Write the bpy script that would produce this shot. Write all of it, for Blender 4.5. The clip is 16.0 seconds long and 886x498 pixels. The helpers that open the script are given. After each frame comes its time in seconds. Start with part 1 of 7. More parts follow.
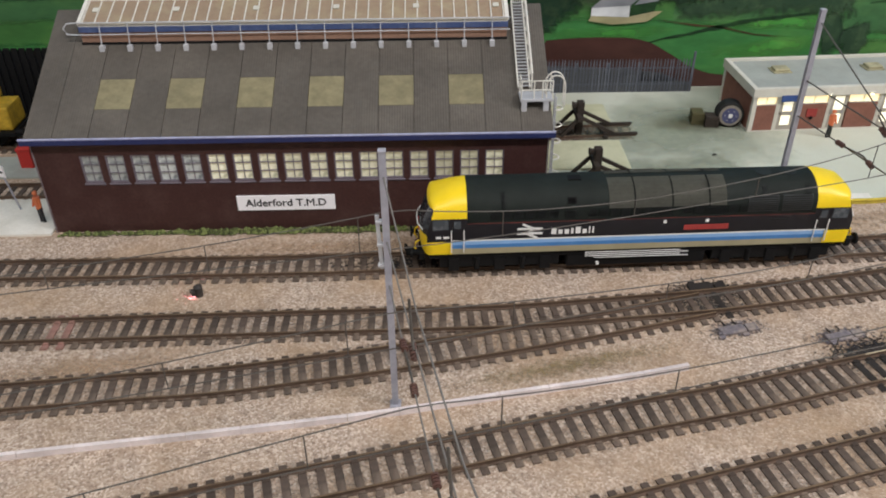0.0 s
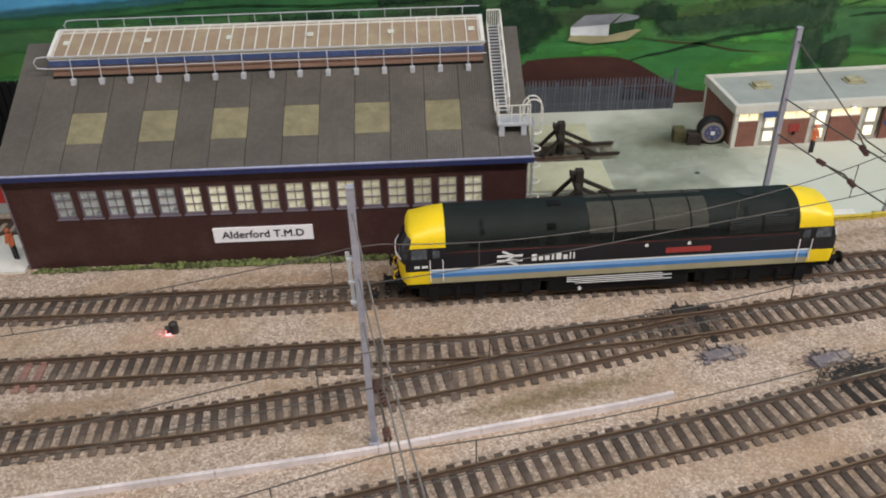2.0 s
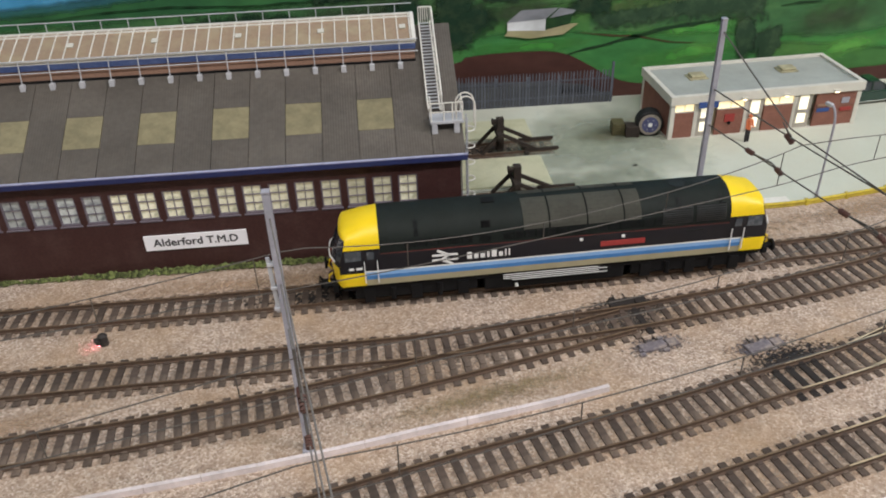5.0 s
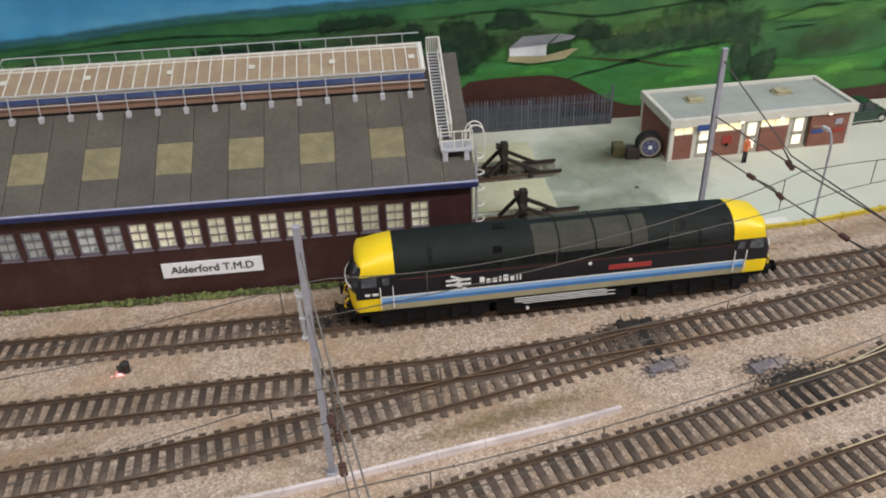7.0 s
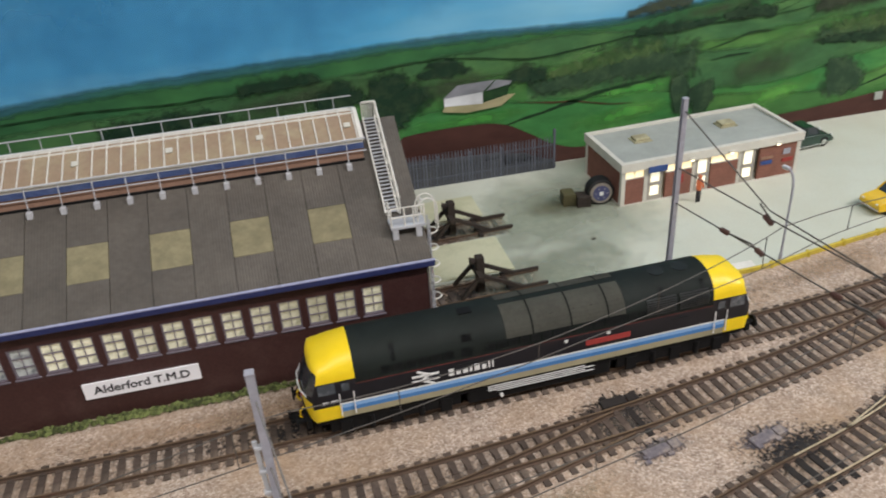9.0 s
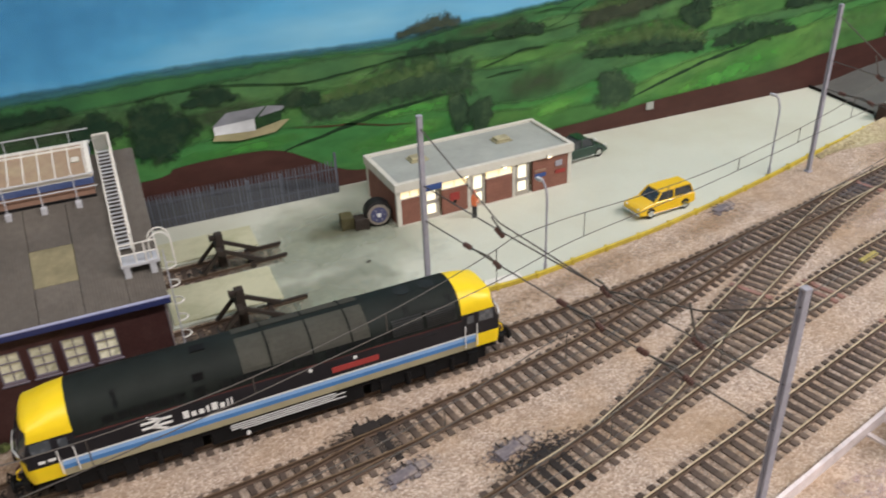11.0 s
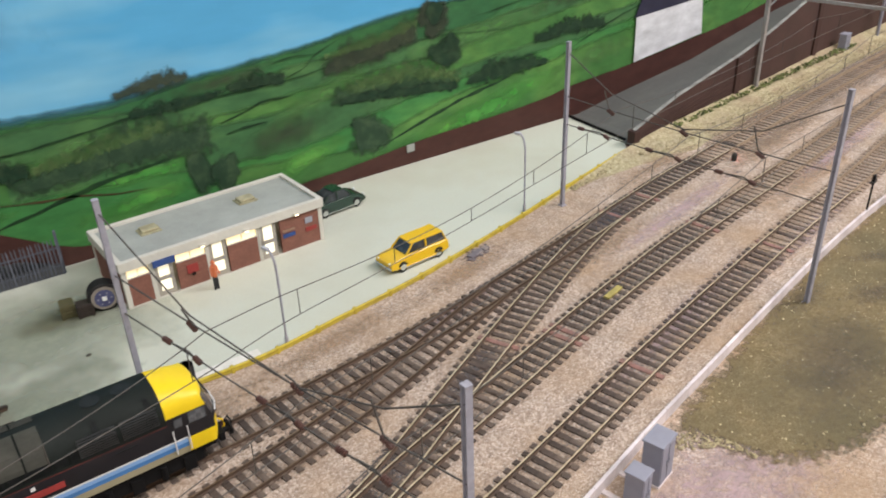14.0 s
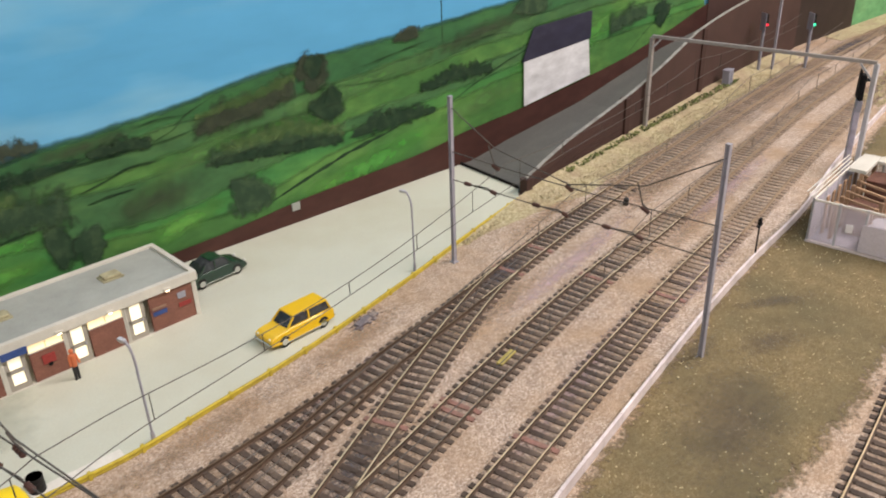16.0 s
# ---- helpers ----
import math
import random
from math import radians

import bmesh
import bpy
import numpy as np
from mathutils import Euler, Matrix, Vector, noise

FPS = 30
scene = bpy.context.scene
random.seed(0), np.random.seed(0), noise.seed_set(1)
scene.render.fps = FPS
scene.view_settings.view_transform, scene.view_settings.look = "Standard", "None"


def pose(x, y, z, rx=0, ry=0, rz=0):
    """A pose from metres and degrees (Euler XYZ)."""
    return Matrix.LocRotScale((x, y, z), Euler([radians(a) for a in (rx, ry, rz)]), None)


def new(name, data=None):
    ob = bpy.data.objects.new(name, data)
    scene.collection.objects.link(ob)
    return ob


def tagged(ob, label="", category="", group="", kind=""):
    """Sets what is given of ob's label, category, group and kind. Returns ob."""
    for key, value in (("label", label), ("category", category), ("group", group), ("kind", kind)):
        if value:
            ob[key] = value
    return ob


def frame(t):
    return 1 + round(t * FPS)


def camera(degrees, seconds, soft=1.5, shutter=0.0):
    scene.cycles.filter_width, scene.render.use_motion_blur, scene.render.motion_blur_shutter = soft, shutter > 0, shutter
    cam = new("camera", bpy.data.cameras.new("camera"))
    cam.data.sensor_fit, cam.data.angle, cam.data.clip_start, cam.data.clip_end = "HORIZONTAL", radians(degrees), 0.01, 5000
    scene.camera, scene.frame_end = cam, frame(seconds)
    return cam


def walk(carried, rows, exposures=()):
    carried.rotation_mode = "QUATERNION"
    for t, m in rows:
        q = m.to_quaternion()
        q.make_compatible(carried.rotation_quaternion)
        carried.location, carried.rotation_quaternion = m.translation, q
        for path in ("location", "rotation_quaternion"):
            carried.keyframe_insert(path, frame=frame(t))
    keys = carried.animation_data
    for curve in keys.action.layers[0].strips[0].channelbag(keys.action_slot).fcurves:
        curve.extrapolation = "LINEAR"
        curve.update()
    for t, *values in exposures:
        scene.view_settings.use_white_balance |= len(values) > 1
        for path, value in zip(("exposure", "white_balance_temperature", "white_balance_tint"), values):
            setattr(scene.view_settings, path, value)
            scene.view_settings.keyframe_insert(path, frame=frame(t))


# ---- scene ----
cam = camera(57.31, 16.0, soft=1.9, shutter=0.4)
ROWS = [
    (0.0, 0.0008, -0.0053, 0.2721, -0.85, -33.78, -0.53),
    (0.5, 0.0011, -0.0040, 0.2752, -0.89, -33.57, -0.84),
    (1.0, 0.0009, -0.0025, 0.2776, -1.15, -33.01, -1.10),
    (1.5, 0.0020, 0.0012, 0.2758, -1.11, -32.76, -1.47),
    (2.0, 0.0099, 0.0052, 0.2751, -1.31, -32.83, -1.69),
    (2.5, 0.0143, 0.0093, 0.2772, -2.83, -32.44, -2.16),
    (3.0, 0.0176, 0.0158, 0.2805, -3.71, -32.40, -2.64),
    (3.5, 0.0228, 0.0171, 0.2766, -4.22, -32.75, -2.30),
    (4.0, 0.0297, 0.0182, 0.2715, -4.54, -33.12, -1.95),
    (6.5, 0.0158, -0.0097, 0.2838, -4.08, -32.72, -2.01),
    (7.0, 0.0128, 0.0031, 0.2871, -5.24, -32.27, -2.09),
    (7.5, 0.0007, 0.0281, 0.2817, -7.24, -32.66, -2.42),
    (8.0, -0.0162, 0.0661, 0.2899, -8.53, -32.58, -2.97),
    (8.5, -0.0091, 0.0649, 0.2957, -9.87, -31.72, -3.55),
    (11.0, 0.0731, 0.0494, 0.2857, -21.94, -29.90, -2.57),
    (11.5, 0.0900, 0.0548, 0.2864, -24.88, -29.44, -2.34),
    (12.0, 0.1036, 0.0560, 0.2879, -27.12, -29.31, -2.20),
    (12.5, 0.1156, 0.0517, 0.2888, -29.28, -29.47, -1.98),
    (13.0, 0.1274, 0.0459, 0.2895, -30.60, -29.29, -2.09),
    (13.5, 0.1404, 0.0442, 0.2885, -32.33, -28.86, -2.13),
    (14.0, 0.1538, 0.0549, 0.2886, -34.56, -28.56, -2.09),
    (14.5, 0.1631, 0.0626, 0.2870, -36.52, -28.81, -2.19),
    (15.0, 0.1844, 0.0669, 0.2907, -38.80, -28.27, -2.11),
    (15.5, 0.1893, 0.0692, 0.2944, -40.11, -27.62, -1.97),
    (16.0, 0.1946, 0.0700, 0.2967, -41.16, -26.70, -1.95),
]


def eye_pose(x, y, z, yaw, pitch, roll):
    """The pose of an eye from its place, its heading, its tilt and its lean."""
    return pose(x, y, z, 0, 0, yaw) @ pose(0, 0, 0, 90 + pitch) @ pose(0, 0, 0, 0, 0, roll)


walk(cam, [(t, eye_pose(x, y, z, yaw, pitch, roll)) for t, x, y, z, yaw, pitch, roll in ROWS],
     exposures=[(0.0, -0.05, 6400, 10), (8.5, -0.03, 6400, 10), (11.0, 0.03, 6600, 13), (14.0, 0.08, 6500, 12), (15.0, 0.06, 6550, 13), (16.0, 0.02, 6950, 15)])

scene.cycles.transparent_max_bounces = 24

# ---- light: a closed hobby room; its ceiling tube lamps are assumed and unseen ----
world = bpy.data.worlds.new("room_air")
scene.world = world
world.use_nodes = True
world.node_tree.nodes["Background"].inputs[0].default_value = (0.9, 0.95, 1.0, 1)
world.node_tree.nodes["Background"].inputs[1].default_value = 0.05


def tube_lamp(x, y, z, rz, power, colour, long=1.5):
    lamp = bpy.data.lights.new("tube_light", "AREA")
    lamp.shape, lamp.size, lamp.size_y = "RECTANGLE", long, 0.14
    lamp.energy, lamp.color = power, colour
    ob = new("tube_light", lamp)
    ob.matrix_world = pose(x, y, z, 0, 0, rz)
    return ob


# unseen lamps, placed and powered for the brightness of each end
tube_lamp(0.10, -0.45, 1.42, 0, 17.8, (1.0, 0.98, 0.96))
tube_lamp(1.75, -0.35, 1.42, 0, 42.0, (1.0, 0.95, 0.96))
tube_lamp(-1.10, -0.20, 1.42, 90, 5.5, (1.0, 0.98, 0.96))

# ---- helpers of this scene; lengths in millimetres until part() ----
MM = 0.001


def thing(name, x=0.0, y=0.0, z=0.0, rz=0.0, label="", category="", group="", kind=""):
    ob = new(name)
    ob.empty_display_size = 0.01
    ob.matrix_world = pose(x * MM, y * MM, z * MM, 0, 0, rz)
    return tagged(ob, label, category, group, kind)


def mesh_of(name, bm, material, smooth=False):
    me = bpy.data.meshes.new(name)
    bm.transform(Matrix.Scale(MM, 4))
    bm.normal_update()
    bm.to_mesh(me)
    bm.free()
    for m in material if isinstance(material, (list, tuple)) else [material]:
        me.materials.append(m)
    if smooth:
        me.polygons.foreach_set("use_smooth", [True] * len(me.polygons))
    return me


def part(name, bm, material, parent=None, label="", smooth=False):
    ob = new(name, mesh_of(name, bm, material, smooth))
    if parent is not None:
        ob.parent = parent
    return tagged(ob, label)


def solid(name, bm, material, label="", category="", group="", kind="", smooth=False):
    return tagged(part(name, bm, material, None, label, smooth), "", category, group, kind)


def B():
    return bmesh.new()


def box(bm, x0, x1, y0, y1, z0, z1, m=None, bevel=0.0, mi=0):
    v = [bm.verts.new(p) for p in ((x0, y0, z0), (x1, y0, z0), (x1, y1, z0), (x0, y1, z0), (x0, y0, z1), (x1, y0, z1), (x1, y1, z1), (x0, y1, z1))]
    fs = [bm.faces.new([v[i] for i in q]) for q in ((0, 3, 2, 1), (4, 5, 6, 7), (0, 1, 5, 4), (1, 2, 6, 5), (2, 3, 7, 6), (3, 0, 4, 7))]
    for f in fs:
        f.material_index = mi
    if m is not None:
        bmesh.ops.transform(bm, matrix=m, verts=v)
    if bevel:
        bmesh.ops.bevel(bm, geom=list({e for f in fs for e in f.edges}), offset=bevel, segments=2, affect="EDGES", profile=0.6)
    return bm


def frame_of(a, b):
    d = Vector(b) - Vector(a)
    return Matrix.Translation(a) @ d.to_track_quat("Z", "Y").to_matrix().to_4x4(), d.length


def rod(bm, a, b, r, seg=8, r2=None):
    m, n = frame_of(a, b)
    bmesh.ops.create_cone(bm, cap_ends=True, segments=seg, radius1=r, radius2=r if r2 is None else r2, depth=n, matrix=m @ Matrix.Translation((0, 0, n / 2)))
    return bm


def bar(bm, a, b, w, h):
    """A bar of rectangular section from a to b: w across, h the other way."""
    m, n = frame_of(a, b)
    return box(bm, -w / 2, w / 2, -h / 2, h / 2, 0, n, m)


def pipe(bm, pts, r, seg=6):
    """A round tube along points."""
    pts = [Vector(p) for p in pts]
    rings = []
    for i, p in enumerate(pts):
        d = (pts[min(i + 1, len(pts) - 1)] - pts[max(i - 1, 0)]).normalized()
        side = d.cross(Vector((0, 0, 1)))
        side = (side if side.length > 1e-3 else Vector((1, 0, 0))).normalized()
        up = side.cross(d)
        rings.append([bm.verts.new(p + r * (math.cos(a) * side + math.sin(a) * up)) for a in (2 * math.pi * k / seg for k in range(seg))])
    for a, b in zip(rings, rings[1:]):
        for k in range(seg):
            bm.faces.new((a[k], a[(k + 1) % seg], b[(k + 1) % seg], b[k]))
    bm.faces.new(rings[0][::-1])
    bm.faces.new(rings[-1])
    return bm


def prism(bm, outline, a, b, axis="y"):
    """An outline in two axes drawn out along the third from a to b."""
    def at(p, q, s):
        return {"x": (s, p, q), "y": (p, s, q), "z": (p, q, s)}[axis]
    lo = [bm.verts.new(at(p, q, a)) for p, q in outline]
    hi = [bm.verts.new(at(p, q, b)) for p, q in outline]
    n = len(outline)
    for k in range(n):
        bm.faces.new((lo[k], lo[(k + 1) % n], hi[(k + 1) % n], hi[k]))
    bm.faces.new(lo[::-1])
    bm.faces.new(hi)
    bmesh.ops.recalc_face_normals(bm, faces=bm.faces[:])
    return bm


def curve_pts(ctrl, step=5.0):
    """Points along a smooth curve through the control points, evenly spaced."""
    c = [Vector(p) for p in ctrl]
    c = [2 * c[0] - c[1], *c, 2 * c[-1] - c[-2]]
    fine = []
    for i in range(1, len(c) - 2):
        a, b, d, e = c[i - 1 : i + 3]
        for k in range(24):
            t = k / 24
            fine.append(0.5 * (2 * b + (d - a) * t + (2 * a - 5 * b + 4 * d - e) * t * t + (3 * b - a - 3 * d + e) * t**3))
    fine.append(c[-2])
    out, rest = [fine[0]], step
    for p, q in zip(fine, fine[1:]):
        n = (q - p).length
        while rest <= n and n > 0:
            out.append(p.lerp(q, rest / n))
            p, n = out[-1], (q - out[-1]).length
            rest = step
        rest -= n
    return out


def words(name, text, size, material, parent, m, depth=0.15):
    """Raised lettering with the built-in font, as a mesh under its thing."""
    cu = bpy.data.curves.new(name, "FONT")
    cu.body, cu.size, cu.extrude, cu.resolution_u = text, size * MM, depth * MM, 3
    cu.align_x, cu.align_y = "CENTER", "CENTER"
    tmp = new(name, cu)
    me = bpy.data.meshes.new_from_object(tmp.evaluated_get(bpy.context.evaluated_depsgraph_get()))
    bpy.data.objects.remove(tmp)
    me.materials.clear()
    me.materials.append(material)
    ob = new(name, me)
    ob.parent = parent
    ob.matrix_basis = m
    return ob


# ---- materials ----
def shader(name, colour, rough=0.6, metal=0.0, grain=0.0, grain_mm=1.0, stain=0.0, stain_mm=30.0, stain_colour=None, bump=0.0, bump_mm=None, per_object=0.0, per_island=0.0, spec=0.4, stretch=(1, 1, 1), emit=None, power=0.0, coat=0.0):
    """A surface with a base colour, a fine grain, wide stains and fine relief."""
    m = bpy.data.materials.new(name)
    m.use_nodes = True
    nt = m.node_tree
    n, l = nt.nodes, nt.links
    p = n["Principled BSDF"]
    p.inputs["Roughness"].default_value, p.inputs["Metallic"].default_value = rough, metal
    p.inputs["Specular IOR Level"].default_value = spec
    p.inputs["Coat Weight"].default_value = coat
    tc = n.new("ShaderNodeTexCoord")
    mp = n.new("ShaderNodeMapping")
    mp.inputs["Scale"].default_value = stretch
    l.new(tc.outputs["Object"], mp.inputs["Vector"])
    out = None
    rgb = n.new("ShaderNodeRGB")
    rgb.outputs[0].default_value = (*colour, 1)
    out = rgb.outputs[0]

    def tex(size_mm, detail):
        t = n.new("ShaderNodeTexNoise")
        t.inputs["Scale"].default_value = 1000.0 / size_mm
        t.inputs["Detail"].default_value = detail
        t.inputs["Roughness"].default_value = 0.62
        l.new(mp.outputs[0], t.inputs["Vector"])
        return t.outputs["Fac"]

    def value_shift(src, fac, amount):
        """Lightens and darkens src by +-amount along fac (0..1)."""
        r = n.new("ShaderNodeMapRange")
        r.inputs["From Min"].default_value, r.inputs["From Max"].default_value = 0.25, 0.75
        r.inputs["To Min"].default_value, r.inputs["To Max"].default_value = 1 - amount, 1 + amount
        l.new(fac, r.inputs["Value"])
        h = n.new("ShaderNodeHueSaturation")
        l.new(r.outputs[0], h.inputs["Value"])
        l.new(src, h.inputs["Color"])
        return h.outputs[0]

    if stain:
        f = tex(stain_mm, 4)
        if stain_colour is None:
            out = value_shift(out, f, stain)
        else:
            r = n.new("ShaderNodeMapRange")
            r.inputs["From Min"].default_value, r.inputs["From Max"].default_value = 0.46, 0.68
            r.inputs["To Max"].default_value = stain
            l.new(f, r.inputs["Value"])
            mx = n.new("ShaderNodeMix")
            mx.data_type = "RGBA"
            l.new(r.outputs[0], mx.inputs["Factor"])
            l.new(out, mx.inputs["A"])
            mx.inputs["B"].default_value = (*stain_colour, 1)
            out = mx.outputs["Result"]
    if grain:
        out = value_shift(out, tex(grain_mm, 3), grain)
    if per_object:
        o = n.new("ShaderNodeObjectInfo")
        out = value_shift(out, o.outputs["Random"], per_object)
    if per_island:
        g = n.new("ShaderNodeNewGeometry")
        out = value_shift(out, g.outputs["Random Per Island"], per_island)
    l.new(out, p.inputs["Base Color"])
    if bump:
        b = n.new("ShaderNodeBump")
        b.inputs["Strength"].default_value = min(1.0, bump)
        b.inputs["Distance"].default_value = 0.0004
        l.new(tex(bump_mm or grain_mm, 3), b.inputs["Height"])
        l.new(b.outputs[0], p.inputs["Normal"])
    if emit:
        p.inputs["Emission Color"].default_value = (*emit, 1)
        p.inputs["Emission Strength"].default_value = power
    return m


def soften(m, size_mm=3.0, sharp=4.0, most=1.0, rag=0.7):
    """Lets a thin skin of paint or dirt fade out raggedly where its "edge" attribute falls to nought."""
    nt = m.node_tree
    n, l = nt.nodes, nt.links
    at = n.new("ShaderNodeAttribute")
    at.attribute_name = "edge"
    tc = n.new("ShaderNodeTexCoord")
    tx = n.new("ShaderNodeTexNoise")
    tx.inputs["Scale"].default_value, tx.inputs["Detail"].default_value = 1000.0 / size_mm, 4
    tx.inputs["Roughness"].default_value = 0.65
    l.new(tc.outputs["Object"], tx.inputs["Vector"])
    r = n.new("ShaderNodeMapRange")
    r.inputs["From Min"].default_value, r.inputs["From Max"].default_value = 0.25, 0.75
    r.inputs["To Min"].default_value, r.inputs["To Max"].default_value = -rag, rag
    l.new(tx.outputs["Fac"], r.inputs["Value"])
    add = n.new("ShaderNodeMath")
    l.new(at.outputs["Fac"], add.inputs[0])
    l.new(r.outputs[0], add.inputs[1])
    k = n.new("ShaderNodeMapRange")
    k.inputs["From Min"].default_value, k.inputs["From Max"].default_value = 0.5 - 0.5 / sharp, 0.5 + 0.5 / sharp
    k.inputs["To Max"].default_value = most
    l.new(add.outputs[0], k.inputs["Value"])
    tr = n.new("ShaderNodeBsdfTransparent")
    mix = n.new("ShaderNodeMixShader")
    l.new(k.outputs[0], mix.inputs[0])
    l.new(tr.outputs[0], mix.inputs[1])
    l.new(n["Principled BSDF"].outputs[0], mix.inputs[2])
    l.new(mix.outputs[0], n["Material Output"].inputs["Surface"])
    return m


def granules(name, colours, size_mm, stain_colour, stain=0.5, stain_mm=60.0, bump=0.9, blotch=0.16):
    """Loose grains of a few colours: cells of one grain each, with relief and wide stains."""
    m = bpy.data.materials.new(name)
    m.use_nodes = True
    nt = m.node_tree
    n, l = nt.nodes, nt.links
    p = n["Principled BSDF"]
    p.inputs["Roughness"].default_value, p.inputs["Specular IOR Level"].default_value = 0.85, 0.25
    tc = n.new("ShaderNodeTexCoord")
    v = n.new("ShaderNodeTexVoronoi")
    v.inputs["Scale"].default_value = 1000.0 / size_mm
    l.new(tc.outputs["Object"], v.inputs["Vector"])
    bw = n.new("ShaderNodeSeparateColor")
    l.new(v.outputs["Color"], bw.inputs[0])
    ramp = n.new("ShaderNodeValToRGB")
    ramp.color_ramp.interpolation = "LINEAR"
    while len(ramp.color_ramp.elements) < len(colours):
        ramp.color_ramp.elements.new(0.5)
    for k, c in enumerate(colours):
        e = ramp.color_ramp.elements[k]
        e.position, e.color = k / (len(colours) - 1), (*c, 1)
    l.new(bw.outputs[0], ramp.inputs[0])
    t = n.new("ShaderNodeTexNoise")
    t.inputs["Scale"].default_value, t.inputs["Detail"].default_value = 1000.0 / stain_mm, 5
    l.new(tc.outputs["Object"], t.inputs["Vector"])
    r = n.new("ShaderNodeMapRange")
    r.inputs["From Min"].default_value, r.inputs["From Max"].default_value, r.inputs["To Max"].default_value = 0.42, 0.68, stain
    l.new(t.outputs["Fac"], r.inputs["Value"])
    mx = n.new("ShaderNodeMix")
    mx.data_type, mx.blend_type = "RGBA", "MIX"
    l.new(r.outputs[0], mx.inputs["Factor"])
    l.new(ramp.outputs[0], mx.inputs["A"])
    mx.inputs["B"].default_value = (*stain_colour, 1)
    t2 = n.new("ShaderNodeTexNoise")
    t2.inputs["Scale"].default_value, t2.inputs["Detail"].default_value, t2.inputs["Roughness"].default_value = 1000.0 / (stain_mm * 0.22), 6, 0.7
    l.new(tc.outputs["Object"], t2.inputs["Vector"])
    r2 = n.new("ShaderNodeMapRange")
    r2.inputs["From Min"].default_value, r2.inputs["From Max"].default_value = 0.3, 0.7
    r2.inputs["To Min"].default_value, r2.inputs["To Max"].default_value = 1 - blotch, 1 + blotch
    l.new(t2.outputs["Fac"], r2.inputs["Value"])
    hs = n.new("ShaderNodeHueSaturation")
    l.new(r2.outputs[0], hs.inputs["Value"])
    l.new(mx.outputs["Result"], hs.inputs["Color"])
    l.new(hs.outputs[0], p.inputs["Base Color"])
    b = n.new("ShaderNodeBump")
    b.inputs["Strength"].default_value, b.inputs["Distance"].default_value, b.invert = bump, 0.0006, True
    l.new(v.outputs["Distance"], b.inputs["Height"])
    l.new(b.outputs[0], p.inputs["Normal"])
    return m


BALLAST = granules("ballast_grains", [(0.28, 0.205, 0.155), (0.43, 0.33, 0.26), (0.51, 0.405, 0.325), (0.69, 0.59, 0.50)], 0.95, (0.40, 0.275, 0.17), 0.7, 55, 0.8)
YARD = shader("yard_concrete", (0.565, 0.59, 0.50), 0.8, grain=0.05, grain_mm=1.2, stain=0.6, stain_mm=110, stain_colour=(0.50, 0.50, 0.40), bump=0.25, bump_mm=1.0)
EDGEWHITE = shader("white_edge_paint", (0.74, 0.72, 0.66), 0.7, grain=0.06, grain_mm=2, stain=0.6, stain_mm=22, stain_colour=(0.55, 0.53, 0.46), bump=0.2)
SLAB = shader("painted_slab", (0.56, 0.55, 0.38), 0.8, grain=0.08, grain_mm=1.2, stain=0.75, stain_mm=34, stain_colour=(0.38, 0.39, 0.24), bump=0.25)
EARTH = soften(granules("earth_flock", [(0.150, 0.115, 0.056), (0.19, 0.145, 0.070), (0.215, 0.168, 0.088), (0.27, 0.215, 0.125)], 0.9, (0.13, 0.112, 0.062), 0.8, 60, 0.6), 4.5, 1.0, 1.0, 0.8)
STRAW = granules("straw_flock", [(0.33, 0.28, 0.155), (0.46, 0.40, 0.24), (0.58, 0.52, 0.345)], 1.5, (0.36, 0.27, 0.185), 0.75, 34)
SLEEPER = shader("weathered_sleeper", (0.074, 0.054, 0.043), 0.8, grain=0.28, grain_mm=2.0, stain=0.8, stain_mm=24, stain_colour=(0.165, 0.126, 0.098), bump=0.3, per_object=0.2)
SLEEPER_RED = shader("rust_painted_sleeper", (0.27, 0.145, 0.12), 0.8, grain=0.3, grain_mm=3.0, stain=0.6, stain_mm=8, stain_colour=(0.22, 0.14, 0.11), bump=0.3)
SLEEPER_DUSTY = shader("dust_covered_sleeper", (0.27, 0.20, 0.145), 0.85, grain=0.25, grain_mm=2.0, stain=0.8, stain_mm=16, stain_colour=(0.42, 0.33, 0.25), bump=0.3, per_object=0.15)
RUST = shader("rusty_rail_side", (0.090, 0.057, 0.038), 0.75, grain=0.25, grain_mm=2, stain=0.3, stain_mm=30)
RAILTOP = shader("worn_rail_top", (0.70, 0.57, 0.38), 0.42, 0.4, stain=0.5, stain_mm=60, stain_colour=(0.46, 0.34, 0.20), grain=0.2, grain_mm=3)
DULLTOP = shader("dull_rail_top", (0.15, 0.10, 0.062), 0.5, 0.3, stain=0.5, stain_mm=45, stain_colour=(0.30, 0.22, 0.13), grain=0.2, grain_mm=3)
DUSTYRAIL = shader("dust_covered_rail", (0.27, 0.20, 0.13), 0.7, grain=0.25, grain_mm=2, stain=0.5, stain_mm=25, stain_colour=(0.40, 0.31, 0.21))
MAROON = shader("maroon_brick_card", (0.052, 0.021, 0.019), 0.5, grain=0.22, grain_mm=1.8, stain=0.6, stain_mm=16, stain_colour=(0.078, 0.040, 0.036), bump=0.3)
ROOFGREY = shader("corrugated_roof", (0.100, 0.088, 0.075), 0.62, grain=0.14, grain_mm=3.0, stain=0.24, stain_mm=28, per_object=0.05, bump=0.15)
SKYLIGHT = shader("yellowed_skylight", (0.225, 0.20, 0.118), 0.5, grain=0.12, grain_mm=3, stain=0.25, stain_mm=9, per_object=0.06)
